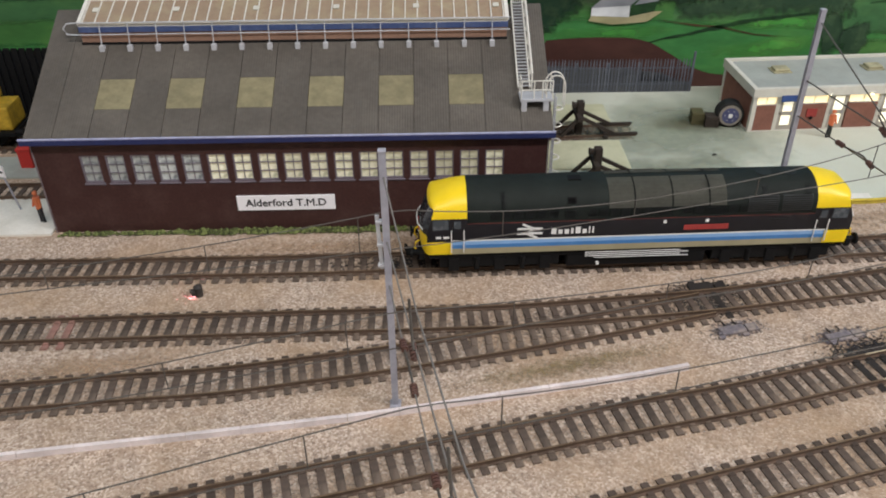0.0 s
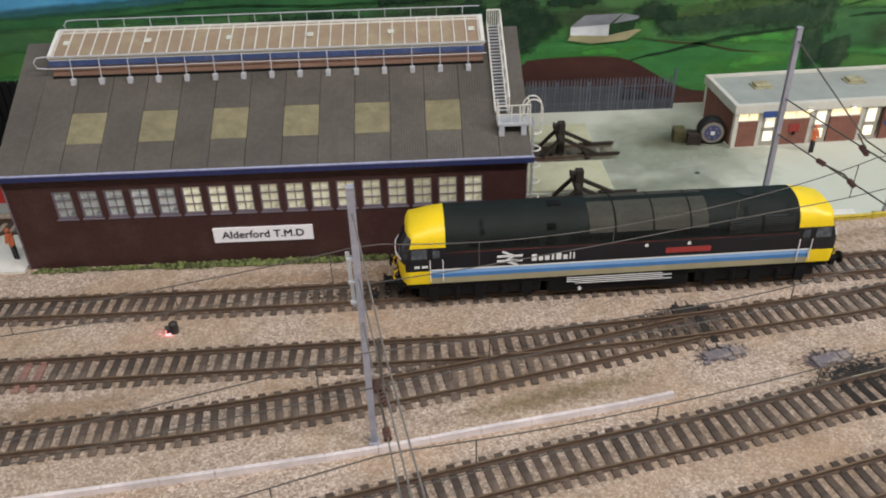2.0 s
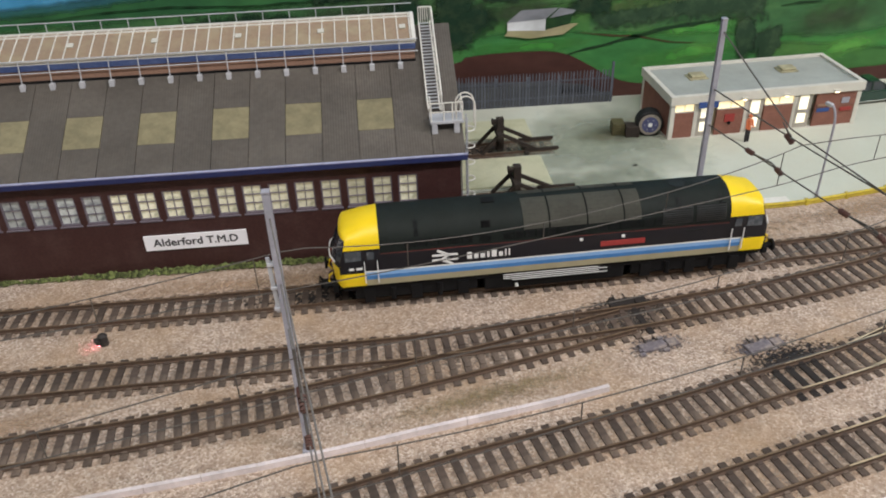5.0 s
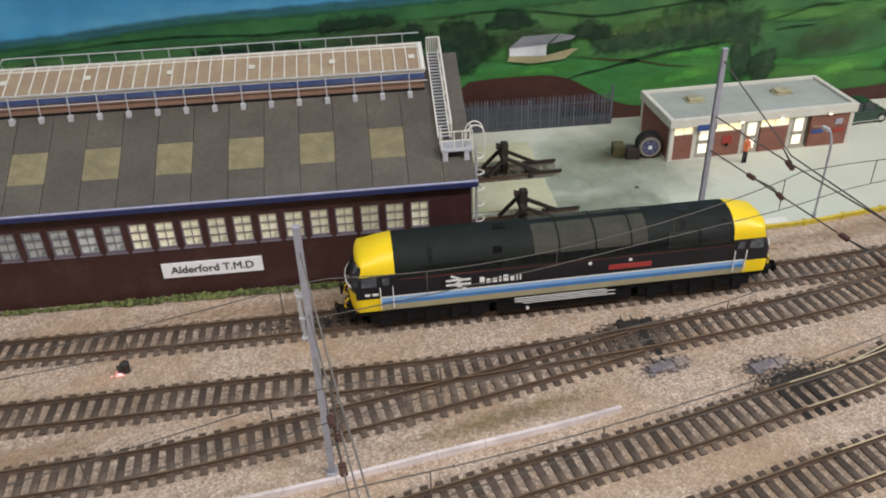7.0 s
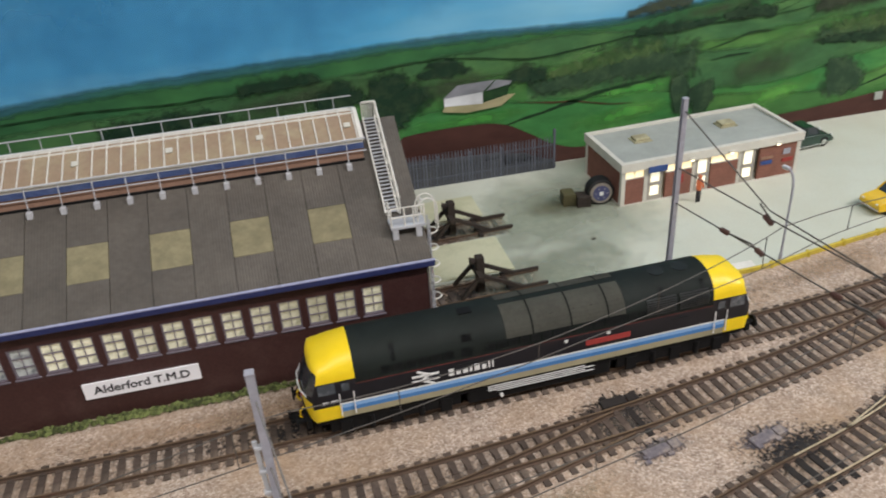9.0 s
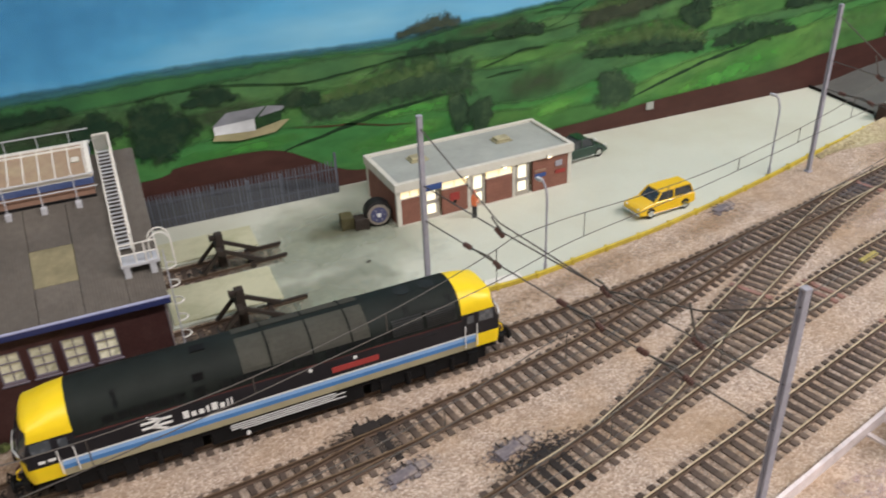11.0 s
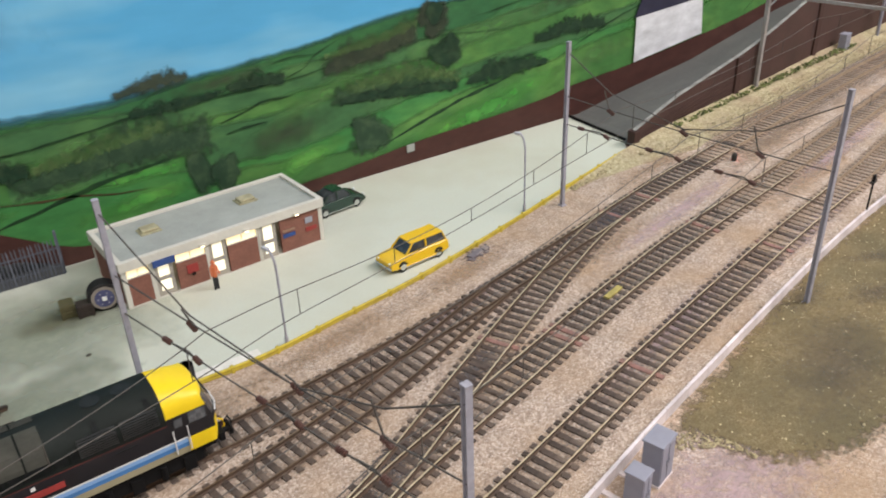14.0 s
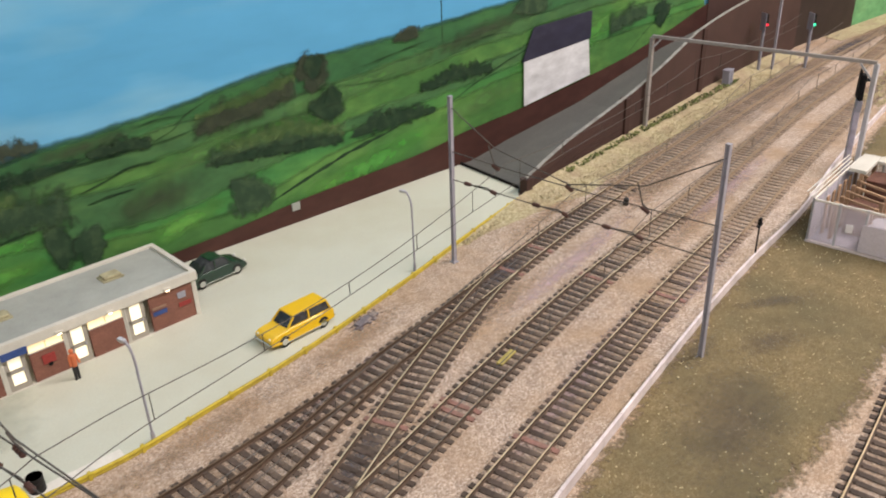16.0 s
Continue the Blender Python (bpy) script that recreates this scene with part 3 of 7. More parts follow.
def shed():
    t = thing("engine_shed", -82, 428, 0, 0, "dark maroon engine shed with corrugated roof and long clerestory", "engine shed")
    ox, oy = -82.0, 428.0

    def bx(bm, x0, x1, y0, y1, z0, z1, bevel=0.0):
        return box(bm, x0 - ox, x1 - ox, y0 - oy, y1 - oy, z0, z1, None, bevel)

    # front wall with window openings
    wall = B()
    wx = [-208.0 + 15.06 * k for k in range(17)]
    bx(wall, SX0, SX1, SY0, SY0 + 4, -1, 34.5)
    bx(wall, SX0, SX1, SY0, SY0 + 4, 53, EAVE + 1.2)
    edges = [SX0, *[e for a in wx for e in (a, a + 11.3)], SX1]
    for a, b in zip(edges[::2], edges[1::2]):
        bx(wall, a, b, SY0, SY0 + 4, 34.5, 53)
    part("wall", wall, MAROON, t, "dark maroon front wall")
    back = B()
    bx(back, SX0, SX1, SY1 - 4, SY1, -1, EAVE + 1.2)
    part("wall", back, MAROON, t)
    # gable walls with two track openings each
    for x0, x1 in ((SX0, SX0 + 4), (SX1 - 4, SX1)):
        bm = B()
        for a, b in ((SY0 + 4, 457), (499, 535), (577, SY1 - 4)):
            bx(bm, x0, x1, a, b, -1, 56)
        bx(bm, x0, x1, SY0 + 4, SY1 - 4, 56, EAVE + 0.5)
        prism(bm, [(SY0 + 4 - oy, EAVE + 0.5), (SY1 - 4 - oy, EAVE + 0.5), (RIDGE_Y - oy, roof_z(RIDGE_Y) - 3.2)], x0 - ox, x1 - ox, "x")
        part("wall", bm, MAROON, t, "dark maroon gable wall with track openings")
    # inside floor and dim bay
    part("shed_floor", bx(B(), SX0 + 4, SX1 - 4, SY0 + 4, SY1 - 4, 0.2, 0.9), SLAB, t)
    # windows: frame, sill, bars, panes
    for k, a in enumerate(wx):
        w = thing("window")
        w.parent = t
        w.matrix_basis = pose((a - ox) * MM, 0, 34.5 * MM)
        fr = B()
        box(fr, 0, 11.3, 0.4, 1.6, 0, 0.9)
        box(fr, 0, 11.3, 0.4, 1.6, 17.6, 18.5)
        box(fr, 0, 0.8, 0.4, 1.6, 0.9, 17.6)
        box(fr, 10.5, 11.3, 0.4, 1.6, 0.9, 17.6)
        thin = 0.14 if k < 5 else 0.22
        box(fr, 5.65 - thin, 5.65 + thin, 0.6, 1.4, 0.9, 17.6)
        for zz in (6.4, 12.0):
            box(fr, 0.8, 10.5, 0.7, 1.5, zz - thin, zz + thin)
        part("window_frame", fr, MUNTIN, w)
        part("window_sill", box(B(), -0.8, 12.1, -0.7, 1.4, -1.0, -0.02, None, 0.2), MUNTIN, w)
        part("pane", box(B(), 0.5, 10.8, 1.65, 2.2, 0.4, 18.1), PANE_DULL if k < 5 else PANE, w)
    # roof slopes: one sheet after another, corrugated
    def sheet(x0, x1, front, y_lo, y_hi, name, material, lift=0.0, waves=True):
        bm = B()
        n = max(2, int((x1 - x0) / 0.75)) if waves else 2
        rows = []
        for y in (y_lo, y_hi):
            row = []
            for i in range(n + 1):
                x = x0 + (x1 - x0) * i / n
                h = (0.11 if i % 2 else 0.0) if waves else 0.1
                yy = y if front else 2 * RIDGE_Y - y
                row.append((x - ox, yy - oy, roof_z(y) + h + lift))
            rows.append(row)
        top = [[bm.verts.new(p) for p in r] for r in rows]
        low = [[bm.verts.new((p[0], p[1], p[2] - 1.0)) for p in r] for r in rows]
        for i in range(n):
            bm.faces.new((top[0][i], top[0][i + 1], top[1][i + 1], top[1][i]))
            bm.faces.new((low[1][i], low[1][i + 1], low[0][i + 1], low[0][i]))
            bm.faces.new((low[0][i], low[0][i + 1], top[0][i + 1], top[0][i]))
            bm.faces.new((top[1][i], top[1][i + 1], low[1][i + 1], low[1][i]))
        for s in (0, n):
            bm.faces.new((low[0][s], top[0][s], top[1][s], low[1][s]))
        bmesh.ops.recalc_face_normals(bm, faces=bm.faces[:])
        part(name, bm, material, t)

    step = 21.2
    xs = [-238.0] + [-221.2 + step * k for k in range(14)] + [73.2]
    for k, (a, b) in enumerate(zip(xs, xs[1:])):
        lit = k >= 2 and k % 2 == 0 and k <= 12
        if lit:
            sheet(a + 0.13, b - 0.13, True, 426.0, 447.0, "roof_sheet", ROOFGREY)
            sheet(a + 0.13, b - 0.13, True, 447.2, 467.3, "skylight", SKYLIGHT, -0.05, False)
            sheet(a + 0.13, b - 0.13, True, 467.5, RIDGE_Y, "roof_sheet", ROOFGREY)
        else:
            sheet(a + 0.13, b - 0.13, True, 426.0, RIDGE_Y, "roof_sheet", ROOFGREY)
        sheet(a + 0.13, b - 0.13, False, 426.0, RIDGE_Y, "roof_sheet", ROOFGREY, 0, False)
    under = B()
    prism(under, [(426.5 - oy, roof_z(426.5) - 1.3), (RIDGE_Y - oy, roof_z(RIDGE_Y) - 1.3), (610 - oy, roof_z(610) - 1.3), (610 - oy, roof_z(610) - 1.9), (RIDGE_Y - oy, roof_z(RIDGE_Y) - 1.9), (426.5 - oy, roof_z(426.5) - 1.9)], -237 - ox, 72.6 - ox, "x")
    part("roof_deck", under, BLACK, t)
    # blue gutter with a pale lip
    part("gutter", bx(B(), -238.6, 73.8, 423.7, 425.8, 61.7, 64.9, 0.3), NAVY, t, "navy blue painted gutter")
    part("gutter_lip", pipe(B(), [(-238.6 - ox, 424.3 - oy, 65.4), (73.8 - ox, 424.3 - oy, 65.4)], 0.72, 8), PALEBLUE, t, "pale gutter lip")
    part("corner_trim", bx(B(), SX1 + 0.1, SX1 + 0.7, SY0 - 0.6, SY0 + 0.2, 0, 60.5), CORNERGREY, t)
    part("corner_trim", bx(B(), SX0 - 0.7, SX0 - 0.1, SY0 - 0.6, SY0 + 0.2, 0, 60.5), CORNERGREY, t)

    # clerestory along the ridge
    c0, c1, cy0, cy1 = -216.0, 49.4, 493.0, 544.0
    zb = roof_z(cy0)
    part("clerestory_wall", bx(B(), c0, c1, cy0, cy1, zb - 6, zb + 7.2), ORANGE_BRICK, t, "orange brick clerestory wall")
    # black strip added for the shadow line between brick foot and roof
    part("flashing", bx(B(), c0 - 0.4, c1 + 0.4, cy0 - 1.1, cy0 - 0.05, zb - 1.8, zb + 0.9, 0.2), BLACK, t, "black strip standing for the shade at the clerestory foot")
    part("clerestory_band", bx(B(), c0 - 0.6, c1 + 0.6, cy0 - 0.7, cy1 + 0.7, zb + 7.2, zb + 10.7), BANDBLUE, t, "blue fascia band")
    part("clerestory_eave", bx(B(), c0 - 0.3, c1 + 0.3, cy0 - 0.3, cy1 + 0.3, zb + 10.7, zb + 12.5), CREAM, t, "pale eave strip")
    apex = zb + 20.8
    prof = [(cy0 + 0.4 - oy, zb + 12.6), (RIDGE_Y - 3.5 - oy, apex - 0.5), (RIDGE_Y - oy, apex), (RIDGE_Y + 3.5 - oy, apex - 0.5), (cy1 - 0.4 - oy, zb + 12.6)]
    part("clerestory_glazing", prism(B(), prof, c0 + 0.8 - ox, c1 - 0.8 - ox, "x"), TANGLASS, t, "tan glazed clerestory roof")
    bars = 35
    for k in range(bars):
        x = c0 + 2 + (c1 - c0 - 4) * k / (bars - 1) - ox
        bm = B()
        for p, q in zip(prof, prof[1:]):
            bar(bm, (x, p[0], p[1] + 0.35), (x, q[0], q[1] + 0.35), 0.6, 0.6)
        part("glazing_bar", bm, WHITE, t)
    for p in prof:
        part("purlin", bar(B(), (c0 - ox, p[0], p[1] + 0.2), (c1 - ox, p[0], p[1] + 0.2), 0.9, 0.8), WHITE, t)
    for x in (c0, c1):
        bm = B()
        prism(bm, [(p[0], p[1] + 0.9) for p in prof] + [(p[0], p[1] - 1.2) for p in prof[::-1]], x - 1.2 - ox, x + 1.2 - ox, "x")
        part("clerestory_end", bm, WHITE, t)
    for k in range(6):
        x = -208 + 50.2 * k - ox
        y = 505.0 - oy
        m = Matrix.Translation((x, y, zb + 17.0)) @ Matrix.Rotation(radians(19), 4, "X")
        part("roof_vent", box(B(), -1.9, 1.9, -1.9, 1.9, 0, 0.9, m, 0.2), CREAM, t)
    # hand rails either side, on short posts
    for y, z0 in ((cy0 - 4.5, roof_z(cy0 - 4.5)), (cy1 + 4.5, roof_z(cy1 + 4.5))):
        yy = y - oy
        front = y < RIDGE_Y
        tall = 16.0 if front else 21.3
        for k in range(15):
            x = -203 + 17.36 * k - ox
            foot = B()
            box(foot, x - 1.5, x + 1.5, yy - 1.8, yy + 1.4, z0 - 1.0, z0 + 2.8, None, 0.3)
            part("rail_foot", foot, PALEGREY, t)
            part("rail_post", rod(B(), (x, yy, z0 + 2), (x, yy + (3.0 if front else 0), z0 + tall), 0.33, 6), PALEGREY, t)
        yr = yy + (3.0 if front else 0)
        part("hand_rail", pipe(B(), [(c0 - 4 - ox, yr, z0 + tall), (c1 + 2 - ox, yr, z0 + tall)], 0.4), PALEGREY, t)
        loop = [(c0 - 2 - ox, yr, z0 + tall), (c0 - 7 - ox, yr, z0 + tall - 0.5), (c0 - 9.5 - ox, yr, z0 + tall - 3.5), (c0 - 8 - ox, yr, z0 + tall - 7), (c0 - 2 - ox, yr, z0 + tall - 7.5)]
        part("hand_rail", pipe(B(), loop, 0.5), PALEGREY, t)
        part("hand_rail", pipe(B(), [(c0 - 2 - ox, yr, z0 + tall - 7.5), (c1 + 2 - ox, yr, z0 + tall - 7.5)], 0.35), PALEGREY, t)

    # roof ladder with a platform and a hooped ladder down the gable
    lx0, lx1 = 54.0 - ox, 61.0 - ox
    ya, yb = 455.0 - oy, 517.5 - oy

    def rz(y):
        return roof_z(y + oy) + 2.6

    for x in (lx0, lx1):
        part("ladder_stringer", bar(B(), (x, ya, rz(ya)), (x, yb, rz(yb)), 0.8, 1.6), WHITE, t)
    for k in range(27):
        y = ya + (yb - ya) * (k + 0.5) / 27
        part("rung", box(B(), lx0 + 0.4, lx1 - 0.4, y - 0.45, y + 0.45, rz(y) - 0.3, rz(y) + 0.3), PALEGREY, t)
    for x in (lx1 + 1.0,):
        part("hand_rail", pipe(B(), [(x, ya - 1, rz(ya) + 9), (x, yb, rz(yb) + 9)], 0.55), WHITE, t)
        part("hand_rail", pipe(B(), [(x, ya - 1, rz(ya) + 5), (x, yb, rz(yb) + 5)], 0.45), WHITE, t)
        for k in range(7):
            y = ya + (yb - ya) * k / 6
            part("rail_post", rod(B(), (x, y, rz(y) - 1), (x, y, rz(y) + 9), 0.5, 6), WHITE, t)
    for k in range(6):
        x = lx0 + (lx1 - lx0) * k / 5
        part("rail_post", rod(B(), (x, yb + 1, rz(yb) - 1), (x, yb + 1, rz(yb) + 9), 0.35, 6), WHITE, t)
    part("hand_rail", pipe(B(), [(lx0, yb + 1, rz(yb) + 9), (lx1 + 1, yb + 1, rz(yb) + 9)], 0.5), WHITE, t)
    p0, p1, q0, q1 = 54.0 - ox, 73.5 - ox, 441.0 - oy, 453.0 - oy
    pz = roof_z(453) + 0.2
    part("platform", box(B(), p0, p1, q0, q1, pz, pz + 1.8, None, 0.3), PALEGREY, t, "pale grey roof platform")
    for x, y in ((p0 + 2.5, q0 + 1.5), (p1 - 4, q0 + 1.5)):
        part("platform_leg", box(B(), x - 1.6, x + 1.6, y - 1.2, y + 1.2, roof_z(y + oy) - 0.5, pz, None, 0.3), PALEGREY, t)
    for x, y in ((p0 + 0.6, q0 + 0.6), (p0 + 8, q0 + 0.6), (p1 - 6.5, q0 + 0.6), (p1 - 0.6, q0 + 0.6), (p1 - 0.6, q1 - 1), (p0 + 0.6, q1 - 1)):
        part("rail_post", rod(B(), (x, y, pz + 1.6), (x, y, pz + 13), 0.45, 6), WHITE, t)
    for h in (7.2, 12.8):
        part("hand_rail", pipe(B(), [(p0 + 0.6, q1 - 1, pz + h), (p0 + 0.6, q0 + 0.6, pz + h), (p1 - 0.6, q0 + 0.6, pz + h), (p1 - 0.6, q1 - 1, pz + h)], 0.4), WHITE, t)
    # two hooped stiles at the ladder head
    for y in (q0 + 2.0, q0 + 8.0):
        arc = [(p1 - 4 + 5.5 * (1 - math.cos(a)), y, pz + 9 + 6.5 * math.sin(a)) for a in (math.pi * k / 8 for k in range(9))]
        part("ladder_hoop", pipe(B(), [(p1 - 4, y, pz + 1.5), *arc, (p1 + 7, y, pz - 4)], 0.45), WHITE, t)
    ly0, ly1, lxx = q0 + 2.0, q0 + 8.0, SX1 + 5.6 - ox
    for y in (ly0, ly1):
        part("ladder_stringer", bar(B(), (lxx, y, 1), (lxx, y, pz + 2), 0.7, 0.9), PALEGREY, t)
    for k in range(17):
        part("rung", rod(B(), (lxx, ly0, 3 + 4.2 * k), (lxx, ly1, 3 + 4.2 * k), 0.35, 6), PALEGREY, t)
    for k in range(6):
        z = 16 + 11.0 * k
        hoop = [(lxx + 4.8 * math.sin(a), (ly0 + ly1) / 2 - 3.8 * math.cos(a), z) for a in (math.pi * i / 8 for i in range(9))]
        part("safety_hoop", pipe(B(), hoop, 0.45), WHITE, t)
    return t


shed()

# name board on the shed wall
nb = thing("name_board", -89, 427.4, 19.2, 0, "white name board with black lettering on the shed wall", "sign")
part("board", box(B(), -30, 30, -0.5, 0.5, -5.0, 5.0), SIGNWHITE, nb)
for dx, dz, dy in ((-0.13, 0.0, -0.60), (0.13, 0.0, -0.62), (0.0, 0.12, -0.64), (0.0, -0.12, -0.66)):
    words("lettering", "Alderford T.M.D", 7.0, SIGNBLACK, nb, Matrix.Translation((dx * MM, dy * MM, dz * MM)) @ pose(0, 0, 0, 90) @ Matrix.Diagonal((1.04, 1, 1, 1)), 0.06)


def tuft_strip(name, pts, wide, count, size, material, label, seed, z=0.0):
    """Many small rough clumps of foam along a line."""
    r = random.Random(seed)
    bm = B()
    line = curve_pts(pts, 1.0)
    for _ in range(count):
        p = r.choice(line)
        c = Vector((p.x + r.uniform(-1, 1), p.y + r.uniform(-wide, wide), z))
        s = size * r.uniform(0.5, 1.5)
        v = [bm.verts.new(c + s * Vector((d[0] * r.uniform(0.6, 1.4), d[1] * r.uniform(0.6, 1.4), 0.55 + 0.75 * d[2] * r.uniform(0.6, 1.4)))) for d in ((1, 0, 0), (0, 1, 0), (-1, 0, 0), (0, -1, 0), (0, 0, 1), (0, 0, -0.6))]
        for k in range(4):
            bm.faces.new((v[k], v[(k + 1) % 4], v[4]))
            bm.faces.new((v[(k + 1) % 4], v[k], v[5]))
    return solid(name, bm, material, label, "tufts", kind="stuff")


tuft_strip("foam_tufts", [(-230, 424), (-150, 424.3), (-60, 424)], 1.8, 620, 1.2, GREENTUFT, "green foam tufts along the foot of the shed wall", 3)
tuft_strip("foam_tufts", [(-150, 423.5), (-110, 424.0), (-20, 424)], 2.6, 460, 1.5, GREENTUFT, "green foam tufts along the foot of the shed wall", 4)
tuft_strip("foam_tufts", [(-70, 424), (-10, 424.5), (38, 424)], 2.0, 380, 1.1, GREENTUFT, "green foam tufts along the foot of the shed wall", 6)
tuft_strip("foam_tufts", [(50, 424), (62, 425)], 1.5, 70, 1.0, GREENTUFT, "green foam tufts along the foot of the shed wall", 5)

SKYBLUE = shader("livery_light_blue", (0.24, 0.43, 0.72), 0.38, stain=0.12, stain_mm=25)
GRILLE = shader("dark_body_grille", (0.017, 0.020, 0.020), 0.65, spec=0.25, stain=0.4, stain_mm=4)
PLATE = shader("dark_red_nameplate", (0.34, 0.045, 0.040), 0.5, grain=0.15, grain_mm=1.5)

GLASS_CAB = shader("cab_side_glazing", (0.07, 0.08, 0.09), 0.10, spec=0.7, stain=0.6, stain_mm=4, stain_colour=(0.20, 0.22, 0.24))

# ---- diesel locomotive on the shed-side track ----
def locomotive():
    t = thing("diesel_locomotive", 116, 389.9, 3.1, 1.5, "dark grey model diesel locomotive with yellow ends and blue stripe", "locomotive")
    half, w0, shoulder, top = 123.0, 17.4, 37.0, 52.0

    def width(z):
        if z <= 19:
            return w0 - 0.5 * (19 - z) / 5
        if z <= shoulder:
            return w0 - 0.6 * (z - 19) / (shoulder - 19)
        q = (z - shoulder) / (top - shoulder)
        return (w0 - 0.6) * math.sqrt(max(0.0, 1 - q**2.3))

    def tip(y, z):
        """How far the end reaches at a height and a place across."""
        if z < 29:
            e = half - 0.8 * (1 - min(1, (z - 14) / 8)) ** 2
        elif z < 43:
            e = half - 5.0 * (z - 29) / 14
        else:
            e = half - 5.0 - 2.2 * ((z - 43) / 9) ** 2
        return e - 4.2 * abs(y / w0) ** 3.2

    levels = [14.0, 18.0, 20.4, 22.6, 23.5, 27.0, 29.0, 30.4, 33.4, 34.0, 37.0, 40.0, 42.6, 45.0, 47.2, 49.0, 50.4, 51.4, 52.0]
    stations = [-1, -0.97, -0.9, -0.868, -0.80, -0.6, -0.4, -0.2, 0.0, 0.2, 0.4, 0.6, 0.80, 0.868, 0.9, 0.97, 1]
    bms = {}

    def face(key, pts):
        bm = bms.setdefault(key, B())
        bm.faces.new([bm.verts.new(p) for p in pts])

    def at(s, y, z):
        q = abs(s)
        x = q * 121.0 if q <= 0.868 else 105.0 + (q - 0.868) / 0.132 * (tip(y, z) - 105.0)
        if q > 0.8 and z > 42.6:
            z = 42.6 + (z - 42.6) * (1 - 0.62 * ((q - 0.8) / 0.2) ** 1.3)
        return (math.copysign(x, s), y, z)

    for a, b in zip(stations, stations[1:]):
        mid = (a + b) / 2
        for lo, hi in zip(levels, levels[1:]):
            z = (lo + hi) / 2
            end = "a" if mid < 0 else "b"
            if z < 22.6:
                key = "cab_lower_" + end if abs(mid) > 0.868 else ("beige" if z < 18 else "blue")
                if abs(mid) <= 0.868 and z > 20.4:
                    key = "pale"
            elif z < 23.5:
                key = "white" if abs(mid) <= 0.868 else "body"
            elif z < 33.4:
                key = "body"
            elif z < 34.0:
                key = "redline" if abs(mid) <= 0.80 else "body"
            elif abs(mid) > 0.80 and z > 37:
                key = "cab_roof_" + end
            elif z > 34 and abs(mid) <= 0.80:
                key = "roof"
            else:
                key = "body"
            for side in (-1, 1):
                quad = [at(a, side * width(lo), lo), at(b, side * width(lo), lo), at(b, side * width(hi), hi), at(a, side * width(hi), hi)]
                face(key, quad if side < 0 else quad[::-1])
    cols = 8
    for s, end in ((-1, "a"), (1, "b")):
        for lo, hi in zip(levels, levels[1:]):
            z = (lo + hi) / 2
            key = "cab_lower_" + end if z < 27 else ("body" if z < 30.4 else ("windscreen_" + end if z < 42.6 else "cab_roof_" + end))
            for k in range(cols):
                u0, u1 = -1 + 2 * k / cols, -1 + 2 * (k + 1) / cols
                quad = [at(s, u0 * width(lo), lo), at(s, u1 * width(lo), lo), at(s, u1 * width(hi), hi), at(s, u0 * width(hi), hi)]
                face(key, quad[::-1] if s < 0 else quad)
    looks = {"body": (BODYBLACK, "body", "dark grey bodyside"), "beige": (BEIGE, "lower_stripe", "beige lower stripe"), "blue": (LBLUE, "stripe", "mid blue stripe"), "pale": (SKYBLUE, "stripe", "light blue stripe"), "white": (LWHITE, "stripe", "thin white stripe"), "redline": (REDLINE, "stripe", "thin red line"), "roof": (ROOFBLACK, "roof", "dark curved roof")}
    for key, bm in bms.items():
        bmesh.ops.remove_doubles(bm, verts=bm.verts[:], dist=0.01)
        if key in looks:
            m, name, label = looks[key]
        elif key.startswith("cab_roof"):
            m, name, label = YELLOW, "cab_roof", "bright yellow cab roof"
        elif key.startswith("cab_lower"):
            m, name, label = YELLOW, "cab_front", "bright yellow lower cab front"
        else:
            m, name, label = GLASS_DARK, "windscreen", "dark cab windscreen"
        part(name, bm, m, t, label, smooth=True)
    part("underframe", box(B(), -118, 118, -15.5, 15.5, 10.5, 14.2), BLACK, t)

    def side_panel(name, x0, x1, z0, z1, m, out=0.25, sides=(-1, 1), label=""):
        for s in sides:
            bm = B()
            for (za, zb) in ((z0, z1),):
                ya, yb = s * (width(za) + out), s * (width(zb) + out)
                pts = [(x0, ya, za), (x1, ya, za), (x1, yb, zb), (x0, yb, zb)]
                inner = [(x, y - s * 0.6, z) for x, y, z in pts]
                v = [bm.verts.new(p) for p in pts + inner]
                for q in ((0, 1, 2, 3), (7, 6, 5, 4), (0, 4, 5, 1), (1, 5, 6, 2), (2, 6, 7, 3), (3, 7, 4, 0)):
                    bm.faces.new([v[i] for i in q])
                bmesh.ops.recalc_face_normals(bm, faces=bm.faces[:])
            part(name, bm, m, t, label)

    def roof_panel(name, x0, x1, z0, z1, m, out=0.3, sides=(-1, 1), label="", steps=9):
        """A panel that follows the roof's curve between two heights."""
        for s in sides:
            bm = B()
            rows = []
            for k in range(steps + 1):
                z = z0 + (z1 - z0) * math.sin(math.pi / 2 * k / steps)
                rows.append([bm.verts.new((x, s * (width(z) + out * 0.6), z + out * (0.3 + 0.7 * (z - 36) / 16))) for x in (x0, x1)])
            for a, b in zip(rows, rows[1:]):
                q = (a[0], a[1], b[1], b[0])
                bm.faces.new(q if s < 0 else q[::-1])
            bmesh.ops.solidify(bm, geom=bm.faces[:], thickness=0.35)
            part(name, bm, m, t, label, smooth=False)

